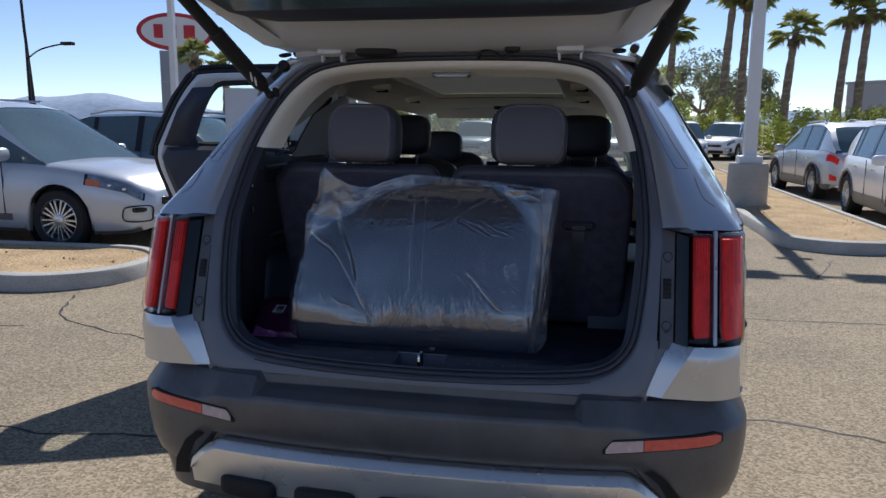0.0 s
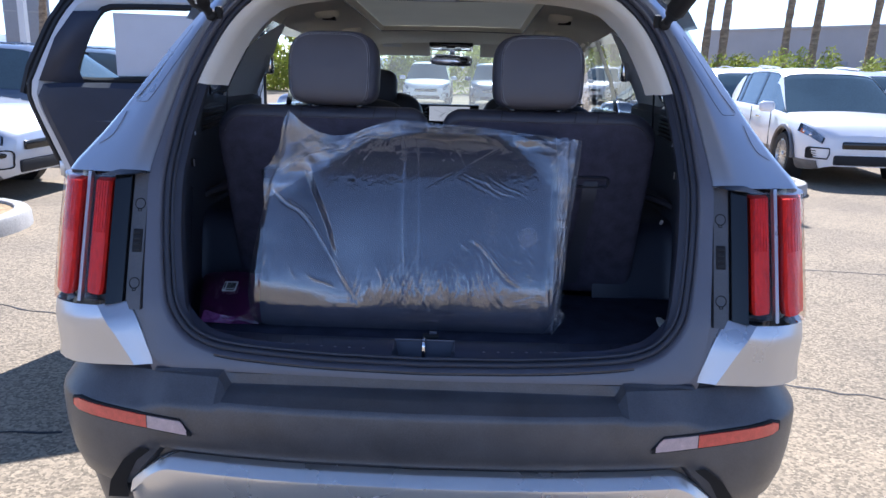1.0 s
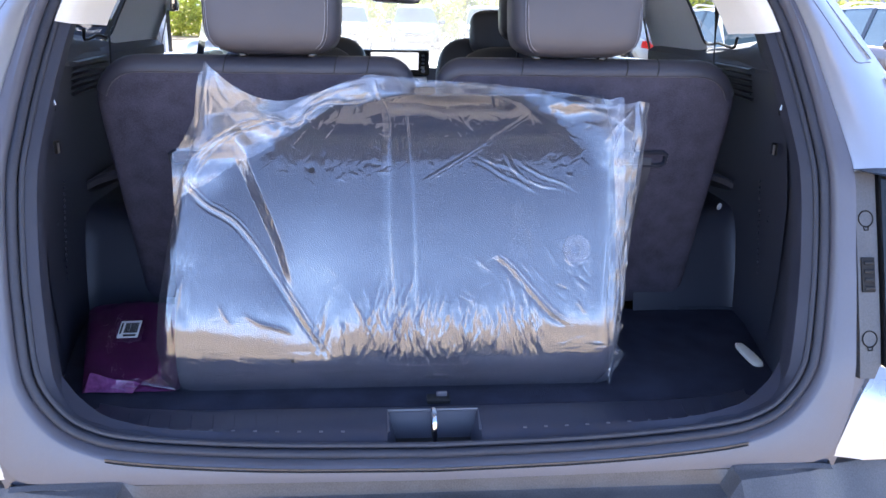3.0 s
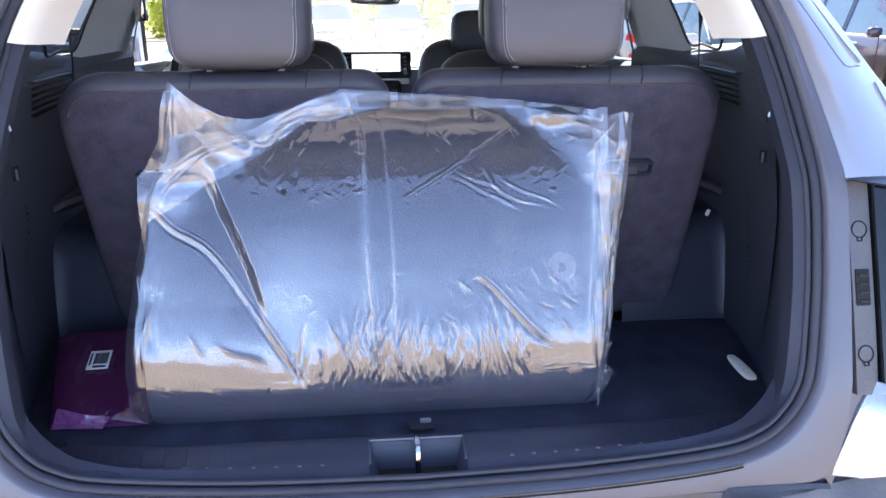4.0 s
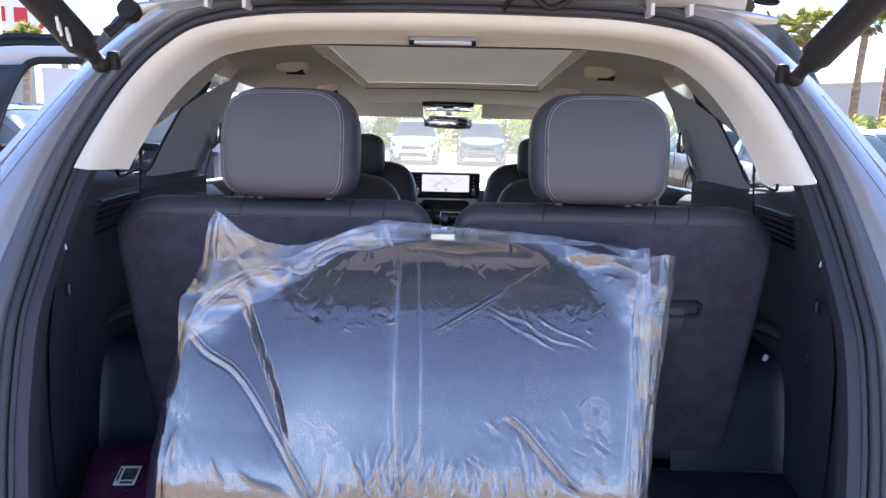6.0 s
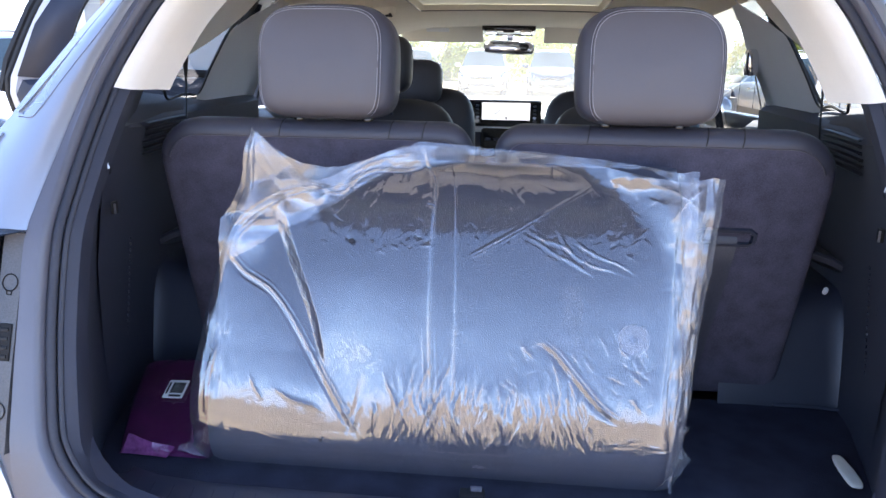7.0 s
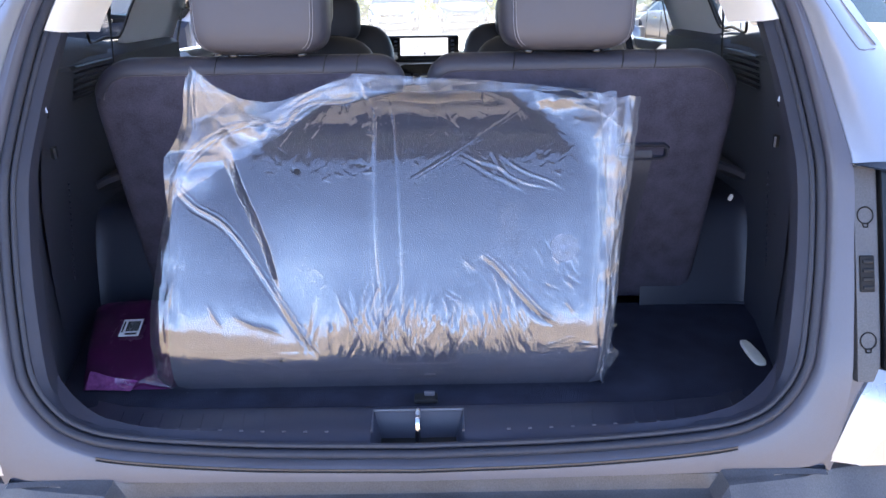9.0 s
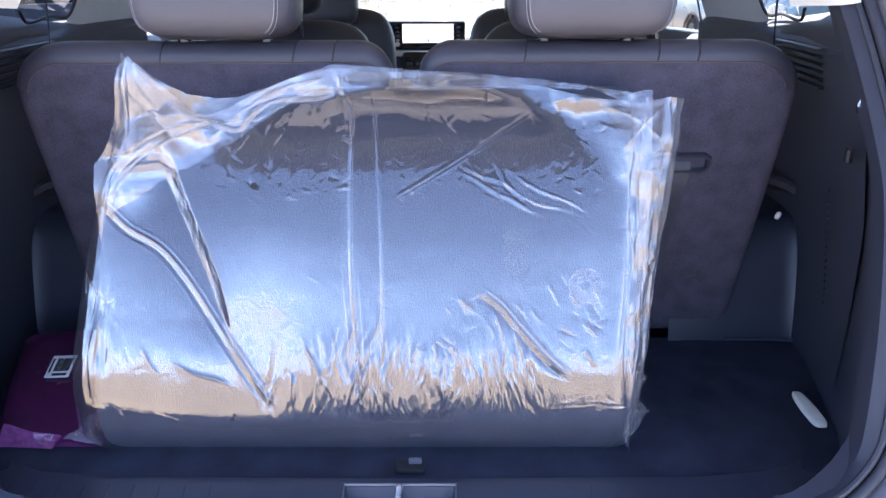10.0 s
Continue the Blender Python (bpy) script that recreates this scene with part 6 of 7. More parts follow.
for s in (-1, 1):
    foot = Vector((s * .588, 2.722, 1.578))
    topp = Vector(gate(.50, s * .735, .03))
    d = (topp - foot)
    st = part("gas_strut", tube([foot, foot + d * .06, foot + d * .065, foot + d * .10], [.012, .012, .020, .022], 10), RUBBER, CAR, "black powered tailgate strut")
    part("strut_tube", tube([foot + d * .10, foot + d * .55, foot + d * .56, foot + d], [.0255, .0255, .020, .020], 12), MATT_BLACK, st)
    part("strut_ball", pillow((.03, .03, .03), tuple(foot), 2, 8), MATT_BLACK, st)
    part("strut_bracket", box((.02, .022, .034), (s * .572, 2.738, 1.585), .008), MATT_BLACK, st)
    for k in range(4 if s < 0 else 0):
        part("strut_mark", box((.004, .003, .022), tuple(foot + d * (.14 + .022 * k) + Vector((-.008 * s + .004 * (k % 2), -.0235, -.012))), 0, (25, 0, -s * 12)), WHITE, st)
part("bump_stop", tube([(-.549, 2.755, 1.668), (-.566, 2.745, 1.645), (-.582, 2.735, 1.63)], [.008, .008, .010], 8), RUBBER, CAR)
part("bump_stop_head", lathe([(.001, .012), (.018, .011), (.02, 0), (.018, -.011), (.001, -.012)], 16, (-.547, 2.752, 1.670), (70, 0, 0)), RUBBER, CAR, "round black rubber buffer")

# ---- the open left rear door ----
hinge = Vector((-.93, 4.56, 0))
OPEN = 66.5
a = radians(OPEN)
along, outn = Vector((-math.sin(a), -math.cos(a), 0)), Vector((-math.cos(a), math.sin(a), 0))


DOOR_SET = (-.022, -.045, -.147)


def dp(u, z, n=0.0):
    """A point of the open door: u from its hinge, z up, n towards its outer skin."""
    return Vector(DOOR_SET) + 1.10 * (hinge + along * u + outn * n + Vector((0, 0, z)))


outline = smooth_line([(.0, .42, 0), (.50, .40, 0), (.80, .46, 0), (.93, .80, 0), (1.03, 1.08, 0), (1.095, 1.30, 0), (1.06, 1.42, 0), (.96, 1.62, 0), (.875, 1.735, 0), (.81, 1.77, 0), (.40, 1.785, 0), (.0, 1.77, 0)], 5)
bm = bmesh.new()
glass_o = smooth_line([(.06, 1.385, 0), (.45, 1.375, 0), (.84, 1.362, 0), (.87, 1.42, 0), (.80, 1.60, 0), (.74, 1.685, 0), (.68, 1.70, 0), (.38, 1.71, 0), (.06, 1.70, 0)], 5, True)


def angle_ring(pts, n, c, k=72):
    """Points where rays from c cross the outline, for lofting one outline to another."""
    ps = [(p[0], p[1]) for p in pts]
    out = []
    for i in range(k):
        t = math.tau * i / k
        d = (math.cos(t), math.sin(t))
        best = None
        for p, q in zip(ps, ps[1:] + ps[:1]):
            e = (q[0] - p[0], q[1] - p[1])
            den = d[0] * e[1] - d[1] * e[0]
            if abs(den) < 1e-9:
                continue
            r = ((p[0] - c[0]) * e[1] - (p[1] - c[1]) * e[0]) / den
            w = ((p[0] - c[0]) * d[1] - (p[1] - c[1]) * d[0]) / den
            if r > 0 and -1e-6 <= w <= 1 + 1e-6 and (best is None or r > best):
                best = r
        out.append(dp(c[0] + d[0] * best, c[1] + d[1] * best, n))
    return out


c = (.45, 1.52)


def inset(pts, k, c2=(.5, 1.1)):
    out = []
    for p in pts:
        d = Vector((p[0] - c2[0], p[1] - c2[1], 0))
        out.append(Vector((p[0], p[1], 0)) - d.normalized() * k)
    return out


door = part("open_rear_door", grid([angle_ring(glass_o, .02, c), angle_ring(inset(outline, .060), .005, c), angle_ring(inset(outline, .050), .0, c), angle_ring(inset(outline, .026), .012, c), angle_ring(inset(outline, .02), .05, c), angle_ring(outline, .055, c), angle_ring(outline, .10, c), angle_ring(inset(outline, .02), .115, c), angle_ring(glass_o, .09, c)], close_u=True, close_v=True), INNER, CAR, "open silver rear door with a paper sheet on its window", angle=30)
part("door_seal", tube(angle_ring(inset(outline, .012), .048, c), .014, 6, True), RUBBER, door)
part("door_frame_edge", tube([dp(u, z, .075) for u, z in ((.02, 1.785), (.4, 1.80), (.82, 1.785), (.89, 1.74), (.975, 1.62), (1.075, 1.42), (1.11, 1.30))], .020, 6), RUBBER, door)
part("window_frame", tube(angle_ring(glass_o, .012, c), .018, 6, True), MATT_BLACK, door)
part("door_glass", grid([angle_ring(glass_o, .045, c), [dp(c[0], c[1], .045)] * 72], close_u=True), GLASS, door)
card = smooth_line([(.05, .46, 0), (.5, .44, 0), (.755, .50, 0), (.87, .79, 0), (.97, 1.06, 0), (1.040, 1.285, 0), (1.00, 1.348, 0), (.5, 1.352, 0), (.05, 1.36, 0)], 5)
cc = (.45, .95)
part("door_card", grid([angle_ring(card, .004, cc), angle_ring(card, -.02, cc), angle_ring(inset(card, .03, cc), -.045, cc), angle_ring(inset(card, .12, cc), -.05, cc), [dp(cc[0], cc[1], -.05)] * 72], close_u=True), TRIM, door, "dark moulded door lining")
rear = [dp(u, z, -.012) for u, z in ((.84, 1.345), (.865, 1.42), (.79, 1.60), (.745, 1.68), (.865, 1.672), (.950, 1.555), (1.032, 1.36))]
bm = bmesh.new()
bm.faces.new([bm.verts.new(p) for p in rear])
thick(part("window_corner_trim", bm, TRIM, door), .01)
part("door_trim_line", tube([dp(.12, 1.165, -.055), dp(.93, 1.18, -.045)], .004, 6), CHROME, door)
part("door_pull", tube(smooth_line([dp(.20, 1.08, -.05), dp(.24, 1.08, -.09), dp(.42, 1.08, -.09), dp(.46, 1.08, -.05)]), .012, 6), TRIM, door)
part("paper_sheet", grid([[dp(u, z, .034 + .003 * math.sin(u * 9 + z * 4)) for z in (1.385, 1.45, 1.52, 1.60, 1.675)] for u in (.10, .25, .40, .55, .70)]), WHITE, door, "white paper sheet taped inside the glass")
part("door_latch", box((.02, .03, .08), tuple(dp(.97, .95, .03)), .005, (0, 0, -OPEN)), STEEL, door)

# ---- what lies in the boot ----
def eased(pts, width, n=120):
    """A table of (x, y) pairs, smoothed over width."""
    xs = np.linspace(pts[0][0], pts[-1][0], n)
    ys = np.interp(xs, [q[0] for q in pts], [q[1] for q in pts])
    out = []
    for x in xs:
        w = np.exp(-((xs - x) / width) ** 2)
        slope = np.sum(w * (xs - x) * ys) * np.sum(w) - np.sum(w * (xs - x)) * np.sum(w * ys)
        var = np.sum(w * (xs - x) ** 2) * np.sum(w) - np.sum(w * (xs - x)) ** 2
        m = np.sum(w * (xs - x)) / np.sum(w)
        out.append((float(x), float(np.sum(w * ys) / np.sum(w) - m * slope / var)))
    return out


PROFILE = eased([(.794, 2.536), (.805, 2.527), (.825, 2.518), (.85, 2.5135), (.875, 2.5118), (.900, 2.5130), (.925, 2.5170), (.955, 2.5260), (1.0, 2.5420), (1.05, 2.559), (1.10, 2.577), (1.15, 2.598), (1.19, 2.618), (1.22, 2.638), (1.25, 2.664), (1.275, 2.694), (1.288, 2.725)], .012)


def roll_mesh():
    """A thick rolled grey mat standing on its long side."""
    prof = [(z, y + .006) for z, y in PROFILE] + [(1.280, 2.752), (1.2, 2.770), (1.0, 2.778), (.83, 2.772), (.796, 2.74)]
    rows = []
    for k in range(41):
        x = -.432 + .757 * k / 40
        e = min(1, (k / 40) / .05, (1 - k / 40) / .03)
        sh = .93 + .07 * math.sqrt(max(0, 1 - (1 - e) ** 2))
        rows.append([(x, 2.66 + (y - 2.66) * sh, .794 + (z - .794) * (1 - lerp([(-.44, .25), (-.38, .17), (-.33, .125), (-.25, .095), (-.20, .055), (-.15, .018), (-.11, 0), (.4, 0)], x)) * (.985 + .015 * sh) * (.993 + .007 * min(1, max(0, (x + .2) / .08)))) for z, y in prof])
    bm = grid(rows, close_u=True)
    bm.verts.ensure_lookup_table()
    n = len(prof)
    bm.faces.new([bm.verts[i] for i in range(n)])
    bm.faces.new([bm.verts[len(bm.verts) - n + i] for i in range(n)][::-1])
    return bm


PACK = thing("bagged_mat_roll", "rolled grey mat wrapped in clear wrinkled plastic film", "package", (-.03, 2.64, .792))
part("mat_roll", roll_mesh(), FELT, PACK, "dark grey felt mat roll")
FILM = clear_film("clear_plastic_film", (0.93, 0.94, 0.97), 0.155, 0.010, 0.20, (150, 60, 46), 1.55, 0.02)
FILM_FLAP = clear_film("doubled_plastic_film", (0.90, 0.91, 0.94), 0.13, 0.17, 0.06, (70, 60, 40), 1.55, 0.11)
FILM_EDGE = clear_film("gathered_film_edge", (0.93, 0.94, 0.97), 0.14, 0.06, 0.4, (60, 60, 30), 1.55, 0.09)


FLAP = [(-.46, 1.06), (-.411, 1.158), (-.398, 1.191), (-.374, 1.217), (-.338, 1.239), (-.298, 1.252), (-.258, 1.251), (-.229, 1.242), (-.206, 1.264), (-.174, 1.278), (-.133, 1.277), (-.101, 1.281), (-.085, 1.30), (.25, 1.30), (.27, 1.275), (.315, 1.22), (.33, 1.1)]


def film_front():
    """The front of the film: drapes over the roll, with a peak at one top corner, folds and creases."""
    n, m = 860, 400
    top = [(-.46, 1.347), (-.37, 1.347), (-.355, 1.335), (-.328, 1.308), (-.305, 1.283), (-.287, 1.266), (-.265, 1.262), (-.245, 1.267), (-.225, 1.278), (-.18, 1.298), (-.135, 1.312), (-.098, 1.318), (-.05, 1.312), (0, 1.308), (.10, 1.303), (.20, 1.293), (.28, 1.283), (.32, 1.280), (.36, 1.289), (.385, 1.284), (.41, 1.27)]
    left = [(.794, -.437), (.81, -.452), (.83, -.462), (.90, -.459), (.955, -.455), (1.05, -.440), (1.12, -.426), (1.165, -.418), (1.20, -.402), (1.25, -.387), (1.30, -.379), (1.345, -.372)]
    right = [(.788, .300), (.80, .322), (.83, .337), (.9, .343), (1.0, .353), (1.1, .364), (1.2, .376), (1.3, .386)]
    rng = random.Random(12)
    U, V = np.meshgrid(np.linspace(0, 1, n + 1), np.linspace(0, 1, m + 1), indexing="ij")

    def tab(t, v):
        return np.interp(v, [q[0] for q in t], [q[1] for q in t])
    Z = .793 + V * .50
    for _ in range(4):
        X = tab(left, Z) + (tab(right, Z) - tab(left, Z)) * U
        Z = .793 + V * (tab(top, X) - .793)
    X = tab(left, Z) + (tab(right, Z) - tab(left, Z)) * U

    def softmin(a, b, k):
        return -k * np.logaddexp(-a / k, -b / k)
    sag = .030 * np.clip((X + .43) / .23, 0, 1) * np.clip((-.12 - X) / .06, 0, 1) * np.clip((Z - .85) / .03, 0, 1) * np.clip((1.12 - Z) / .22, 0, 1)
    Y = tab(PROFILE, np.minimum(Z + sag, 1.288)) - .006 + np.clip(Z - 1.288, 0, 1) * .8
    # the flap that stands up to the peak, and the sheet pulled straight to the other top corner
    Y = softmin(Y, 2.588 + .24 * np.maximum(0, Z - 1.16) + .10 * np.minimum(0, Z - 1.16) + .30 * np.maximum(0, X + .36), .0035)
    Y = Y + (softmin(Y, 2.583 - .44 * (X - .300) + .30 * (Z - 1.120), .0045) - Y) * np.clip((Z - 1.04) / .10, 0, 1)
    Y += .014 * np.clip(1 - U / .03, 0, 1) ** 2 + .045 * np.clip(1 - (1 - U) / .05, 0, 1) ** 2
    # a slow warp, so that no crease is ruler-straight
    XW = X + .0035 * np.sin(Z * 43 + X * 31) + .0010 * np.sin(Z * 127 + 1.3 - X * 75)
    ZW = Z + .0035 * np.sin(X * 38 - Z * 27 + .6) + .0010 * np.sin(X * 113 + 2.1 + Z * 68)

    def along(line, px, pz):
        """Signed distance from a line of (x, z) points, and the share of its length."""
        best, share = np.full(px.shape, 9.0), np.zeros(px.shape)
        for i, (a, b) in enumerate(zip(line, line[1:])):
            dx, dz = b[0] - a[0], b[1] - a[1]
            t = np.clip(((px - a[0]) * dx + (pz - a[1]) * dz) / (dx * dx + dz * dz), 0, 1)
            rx, rz = px - a[0] - t * dx, pz - a[1] - t * dz
            r = np.hypot(rx, rz)
            hit = r < np.abs(best)
            best = np.where(hit, np.where(rx * dz - rz * dx < 0, -r, r), best)
            share = np.where(hit, (i + t) / (len(line) - 1), share)
        return best, share

    def crease(line, ridges, ends=6, wob=False, curve=True):
        """Adds ridges (height, offset, width) along a line."""
        pts = [(q.x, q.y) for q in smooth_line([(a, b, 0) for a, b in line], 5)] if curve and len(line) > 2 else line
        xs, zs = [q[0] for q in pts], [q[1] for q in pts]
        near = (X > min(xs) - .035) & (X < max(xs) + .035) & (Z > min(zs) - .035) & (Z < max(zs) + .035)
        d, t = along(pts, (XW if wob else X)[near], (ZW if wob else Z)[near])
        fade = np.clip(np.minimum(t, 1 - t) * ends, 0, 1)
        for h, off, w in ridges:
            Y[near] -= .80 * h * fade * np.exp(-np.sqrt((d - off * .75) ** 2 + 3e-7) / (w * .55))
    crease([(-.411, 1.158), (-.394, 1.139), (-.372, 1.118), (-.329, 1.093), (-.292, 1.052), (-.255, .997), (-.227, .956), (-.200, .915), (-.160, .864)], ((.0034, 0, .0024), (-.0022, .011, .005), (.0022, -.008, .0018), (.0012, .017, .0016)), 9)
    # a long steep pleat that faces the side trim
    pleat = [(.94, -.220), (.985, -.232), (1.03, -.243), (1.08, -.257), (1.12, -.272), (1.165, -.296), (1.20, -.312), (1.24, -.326)]
    d = tab(pleat, Z) - X + .0022 * np.sin(Z * 38) + .0005 * np.sin(Z * 121)
    w = tab([(.94, .004), (.985, .010), (1.05, .019), (1.12, .024), (1.18, .026), (1.24, .016)], Z)
    q = np.clip(d / w, 0, 1)
    Y += .66 * w * np.clip((Z - .94) / .06, 0, 1) * np.clip((1.24 - Z) / .05, 0, 1) * q * np.exp(-np.maximum(d - w, 0) / .075)
    crease([(-.318, 1.222), (-.300, 1.172), (-.274, 1.118), (-.256, 1.079), (-.240, 1.029), (-.228, .975)], ((.0010, 0, .0012),), 5)
    crease([(-.410, 1.160), (-.398, 1.191), (-.374, 1.217), (-.338, 1.239), (-.298, 1.252), (-.235, 1.252)], ((.0034, 0, .0020), (-.0012, .006, .002)), 8)
    crease([(-.396, 1.152), (-.383, 1.178), (-.358, 1.204), (-.322, 1.229), (-.285, 1.243), (-.233, 1.243)], ((.0028, 0, .0018), (.0014, -.009, .003)), 8)
    crease([(-.403, 1.165), (-.382, 1.196), (-.350, 1.222), (-.31, 1.243)], ((.0016, 0, .0012),), 5, True)
    crease([(-.288, 1.262), (-.258, 1.251), (-.229, 1.242), (-.206, 1.264), (-.174, 1.278), (-.133, 1.277), (-.101, 1.281)], ((.0052, 0, .0024), (-.0020, .008, .003)), 10)
    crease([(-.225, 1.262), (-.19, 1.285), (-.15, 1.298), (-.105, 1.306)], ((.0032, 0, .002),), 6)
    for x1, z1, h in ((-.396, 1.20, .003), (-.372, 1.225, -.002), (-.350, 1.245, .0026), (-.325, 1.262, .0030), (-.305, 1.262, -.002)):
        crease([(-.359, 1.343), ((x1 - .359) / 2 - .004, (z1 + 1.343) / 2), (x1, z1)], ((h, 0, .0034),), 4)
    crease([(-.352, 1.262), (-.335, 1.268), (-.318, 1.258)], ((.004, 0, .003),), 4)
    crease([(-.096, 1.319), (-.084, 1.283), (-.069, 1.255), (-.068, 1.173), (-.066, 1.067), (-.060, .985), (-.054, .90)], ((.0058, 0, .0022), (-.0034, .0085, .003), (.0030, .016, .0018), (.0020, -.011, .002)), 14)
    crease([(-.046, 1.291), (-.036, 1.242), (-.030, 1.173), (-.026, 1.084), (-.023, .90)], ((.0048, 0, .0018), (-.0014, .006, .002)), 12)
    crease([(-.019, 1.151), (.044, 1.185), (.113, 1.223), (.189, 1.264)], ((.0026, 0, .0014), (.0018, .0065, .0014), (-.001, -.006, .002)), 7)
    crease([(.011, 1.266), (.065, 1.242), (.079, 1.228)], ((.0022, 0, .0015),), 5)
    crease([(.026, 1.286), (.055, 1.257), (.079, 1.222), (.10, 1.190)], ((.0022, 0, .0016),), 5)
    for line in ([(.073, 1.204), (.102, 1.184), (.140, 1.172), (.160, 1.160), (.196, 1.150), (.253, 1.128)], [(.071, 1.196), (.111, 1.169), (.153, 1.153), (.19, 1.135)], [(.145, 1.186), (.197, 1.166), (.263, 1.133)], [(.12, 1.205), (.135, 1.18), (.15, 1.165)]):
        crease(line, ((.0017, 0, .0022), (-.0012, .007, .003)), 5, True)
    crease([(.106, 1.040), (.136, 1.018), (.165, .986), (.205, .945), (.235, .925)], ((.0028, 0, .0022), (-.0025, .010, .005), (.0018, -.008, .002)), 6)
    crease([(.125, 1.020), (.140, .973), (.134, .925)], ((.0036, 0, .0030),), 5)
    crease([(.150, .998), (.165, .960), (.172, .920)], ((.0030, 0, .0026),), 5)
    crease([(-.355, .965), (-.345, .945), (-.330, .925)], ((.0026, 0, .0026),), 4)
    crease([(-.318, .948), (-.268, .925), (-.228, .905)], ((.0030, 0, .0040),), 4, True)
    crease([(.318, 1.245), (.311, 1.168), (.309, 1.052), (.301, .952), (.306, .880)], ((.0052, 0, .0018), (-.0026, .006, .003)), 10)
    crease([(.352, 1.282), (.347, 1.25), (.338, 1.20), (.330, 1.12), (.326, 1.02)], ((.0050, 0, .0025),), 8)
    crease([(.30, 1.22), (.325, 1.255), (.352, 1.278)], ((.0040, 0, .003),), 5)
    crease([(.27, 1.275), (.315, 1.262), (.350, 1.235)], ((.0038, 0, .003),), 5)
    for _ in range(96):          # creases running down both edges
        k = rng.choice((-1, 1, 1))
        x = rng.uniform(.310, .368) if k > 0 else rng.uniform(-.436, -.405)
        z = rng.uniform(.86, 1.12)
        ln = rng.uniform(.06, .17)
        crease([(x, z), (x + rng.uniform(-.004, .008), z + ln / 2), (x + (.02 * ln / .17 if k < 0 else .01) + rng.uniform(-.006, .006), z + ln)], ((rng.uniform(.0022, .0056) * rng.choice((-1, 1)) * (1 if k > 0 else .4), 0, rng.uniform(.0022, .0046)),), 5)
    for _ in range(14):          # deep gathers where the slanting fold meets the foot
        x, z = rng.uniform(-.205, -.045), rng.uniform(.858, .900)
        ln = rng.uniform(.045, .095)
        lean = rng.uniform(-.25, .45)
        crease([(x, z), (x + ln * lean * .5 + rng.uniform(-.006, .006), z + ln * .5), (x + ln * lean, z + ln)], ((rng.uniform(.0020, .0040), 0, rng.uniform(.0024, .0046)), (-.0018, .009, .004)), 4)
    for _ in range(170):         # fine gathers along the foot
        x, z = rng.uniform(-.11, .20), rng.uniform(.862, .925)
        ln = rng.uniform(.02, .085) * (1.3 if x < .02 else 1)
        lean = rng.gauss(0, .14) - x * .9
        crease([(x, z), (x + ln * lean, z + ln)], ((rng.uniform(.0012, .0036) * rng.choice((-1, 1, 1)), 0, rng.uniform(.0018, .0036)),), 3, True)
    for _ in range(36):          # slanting wrinkles between the fold and the corner
        x, z = rng.uniform(.06, .29), rng.uniform(.935, 1.03)
        ln = rng.uniform(.012, .045)
        a = radians(rng.gauss(128, 10))
        crease([(x, z), (x + ln * math.cos(a), z + ln * math.sin(a))], ((rng.uniform(.0007, .0018) * rng.choice((-1, 1)), 0, rng.uniform(.0018, .0032)),), 3, True)
    for _ in range(22):          # flat combed streaks in the reflection of the ground
        k = rng.choice((-1, -1, 1))
        x, z = (rng.uniform(-.42, -.24), rng.uniform(.850, .882)) if k < 0 else (rng.uniform(.20, .30), rng.uniform(.876, .893))
        ln = rng.uniform(.02, .06)
        crease([(x, z), (x + ln, z - ln * rng.uniform(.15, .4) * (1 if k < 0 else -.6))], ((rng.uniform(.0006, .0014), 0, rng.uniform(.0012, .0022)),), 3, True)
    for _ in range(150):         # short scratches under the reflection of the raised tailgate
        x, z = rng.choice((rng.uniform(-.27, -.08), rng.uniform(-.02, .27))), rng.uniform(1.155, 1.262)
        ln = rng.uniform(.008, .030)
        a = radians(rng.choice((rng.gauss(80, 14), rng.gauss(-30, 10), rng.gauss(35, 10))))
        crease([(x, z), (x + ln * math.cos(a), z + ln * math.sin(a))], ((rng.uniform(.0009, .0024) * rng.choice((-1, 1)), 0, rng.uniform(.0018, .0038)),), 3, True)
    for _ in range(70):          # long thin gathers that run up from the foot
        x, z = rng.gauss(-.045, .055), rng.uniform(.862, .885)
        ln = rng.uniform(.05, .15) * math.exp(-((x + .045) / .11) ** 2)
        lean = -(x + .045) * 1.1 + rng.gauss(0, .05)
        crease([(x, z), (x + ln * lean * .5, z + ln * .5), (x + ln * lean, z + ln)], ((rng.uniform(.0007, .0017) * rng.choice((-1, 1)), 0, rng.uniform(.0014, .0024)),), 4, True)
    for _ in range(120):         # a dense comb of short streaks
        x, z = rng.uniform(.0, .21), rng.uniform(.872, .905)
        ln = rng.uniform(.015, .05)
        crease([(x, z), (x + rng.gauss(0, .003), z + ln)], ((rng.uniform(.0006, .0014) * rng.choice((-1, 1)), 0, rng.uniform(.0012, .0020)),), 3, True)
    for _ in range(400):         # faint scuffs all over
        x, z = rng.uniform(-.42, .30), rng.uniform(.92, 1.24)
        ln = rng.uniform(.008, .045)
        a = radians(rng.choice((rng.gauss(92, 9), rng.gauss(92, 9), rng.gauss(128, 14), rng.gauss(20, 25))))
        crease([(x, z), (x + ln * math.cos(a), z + ln * math.sin(a))], ((rng.uniform(.00018, .0007) * rng.choice((-1, 1)), 0, rng.uniform(.0013, .0024)),), 3, True)

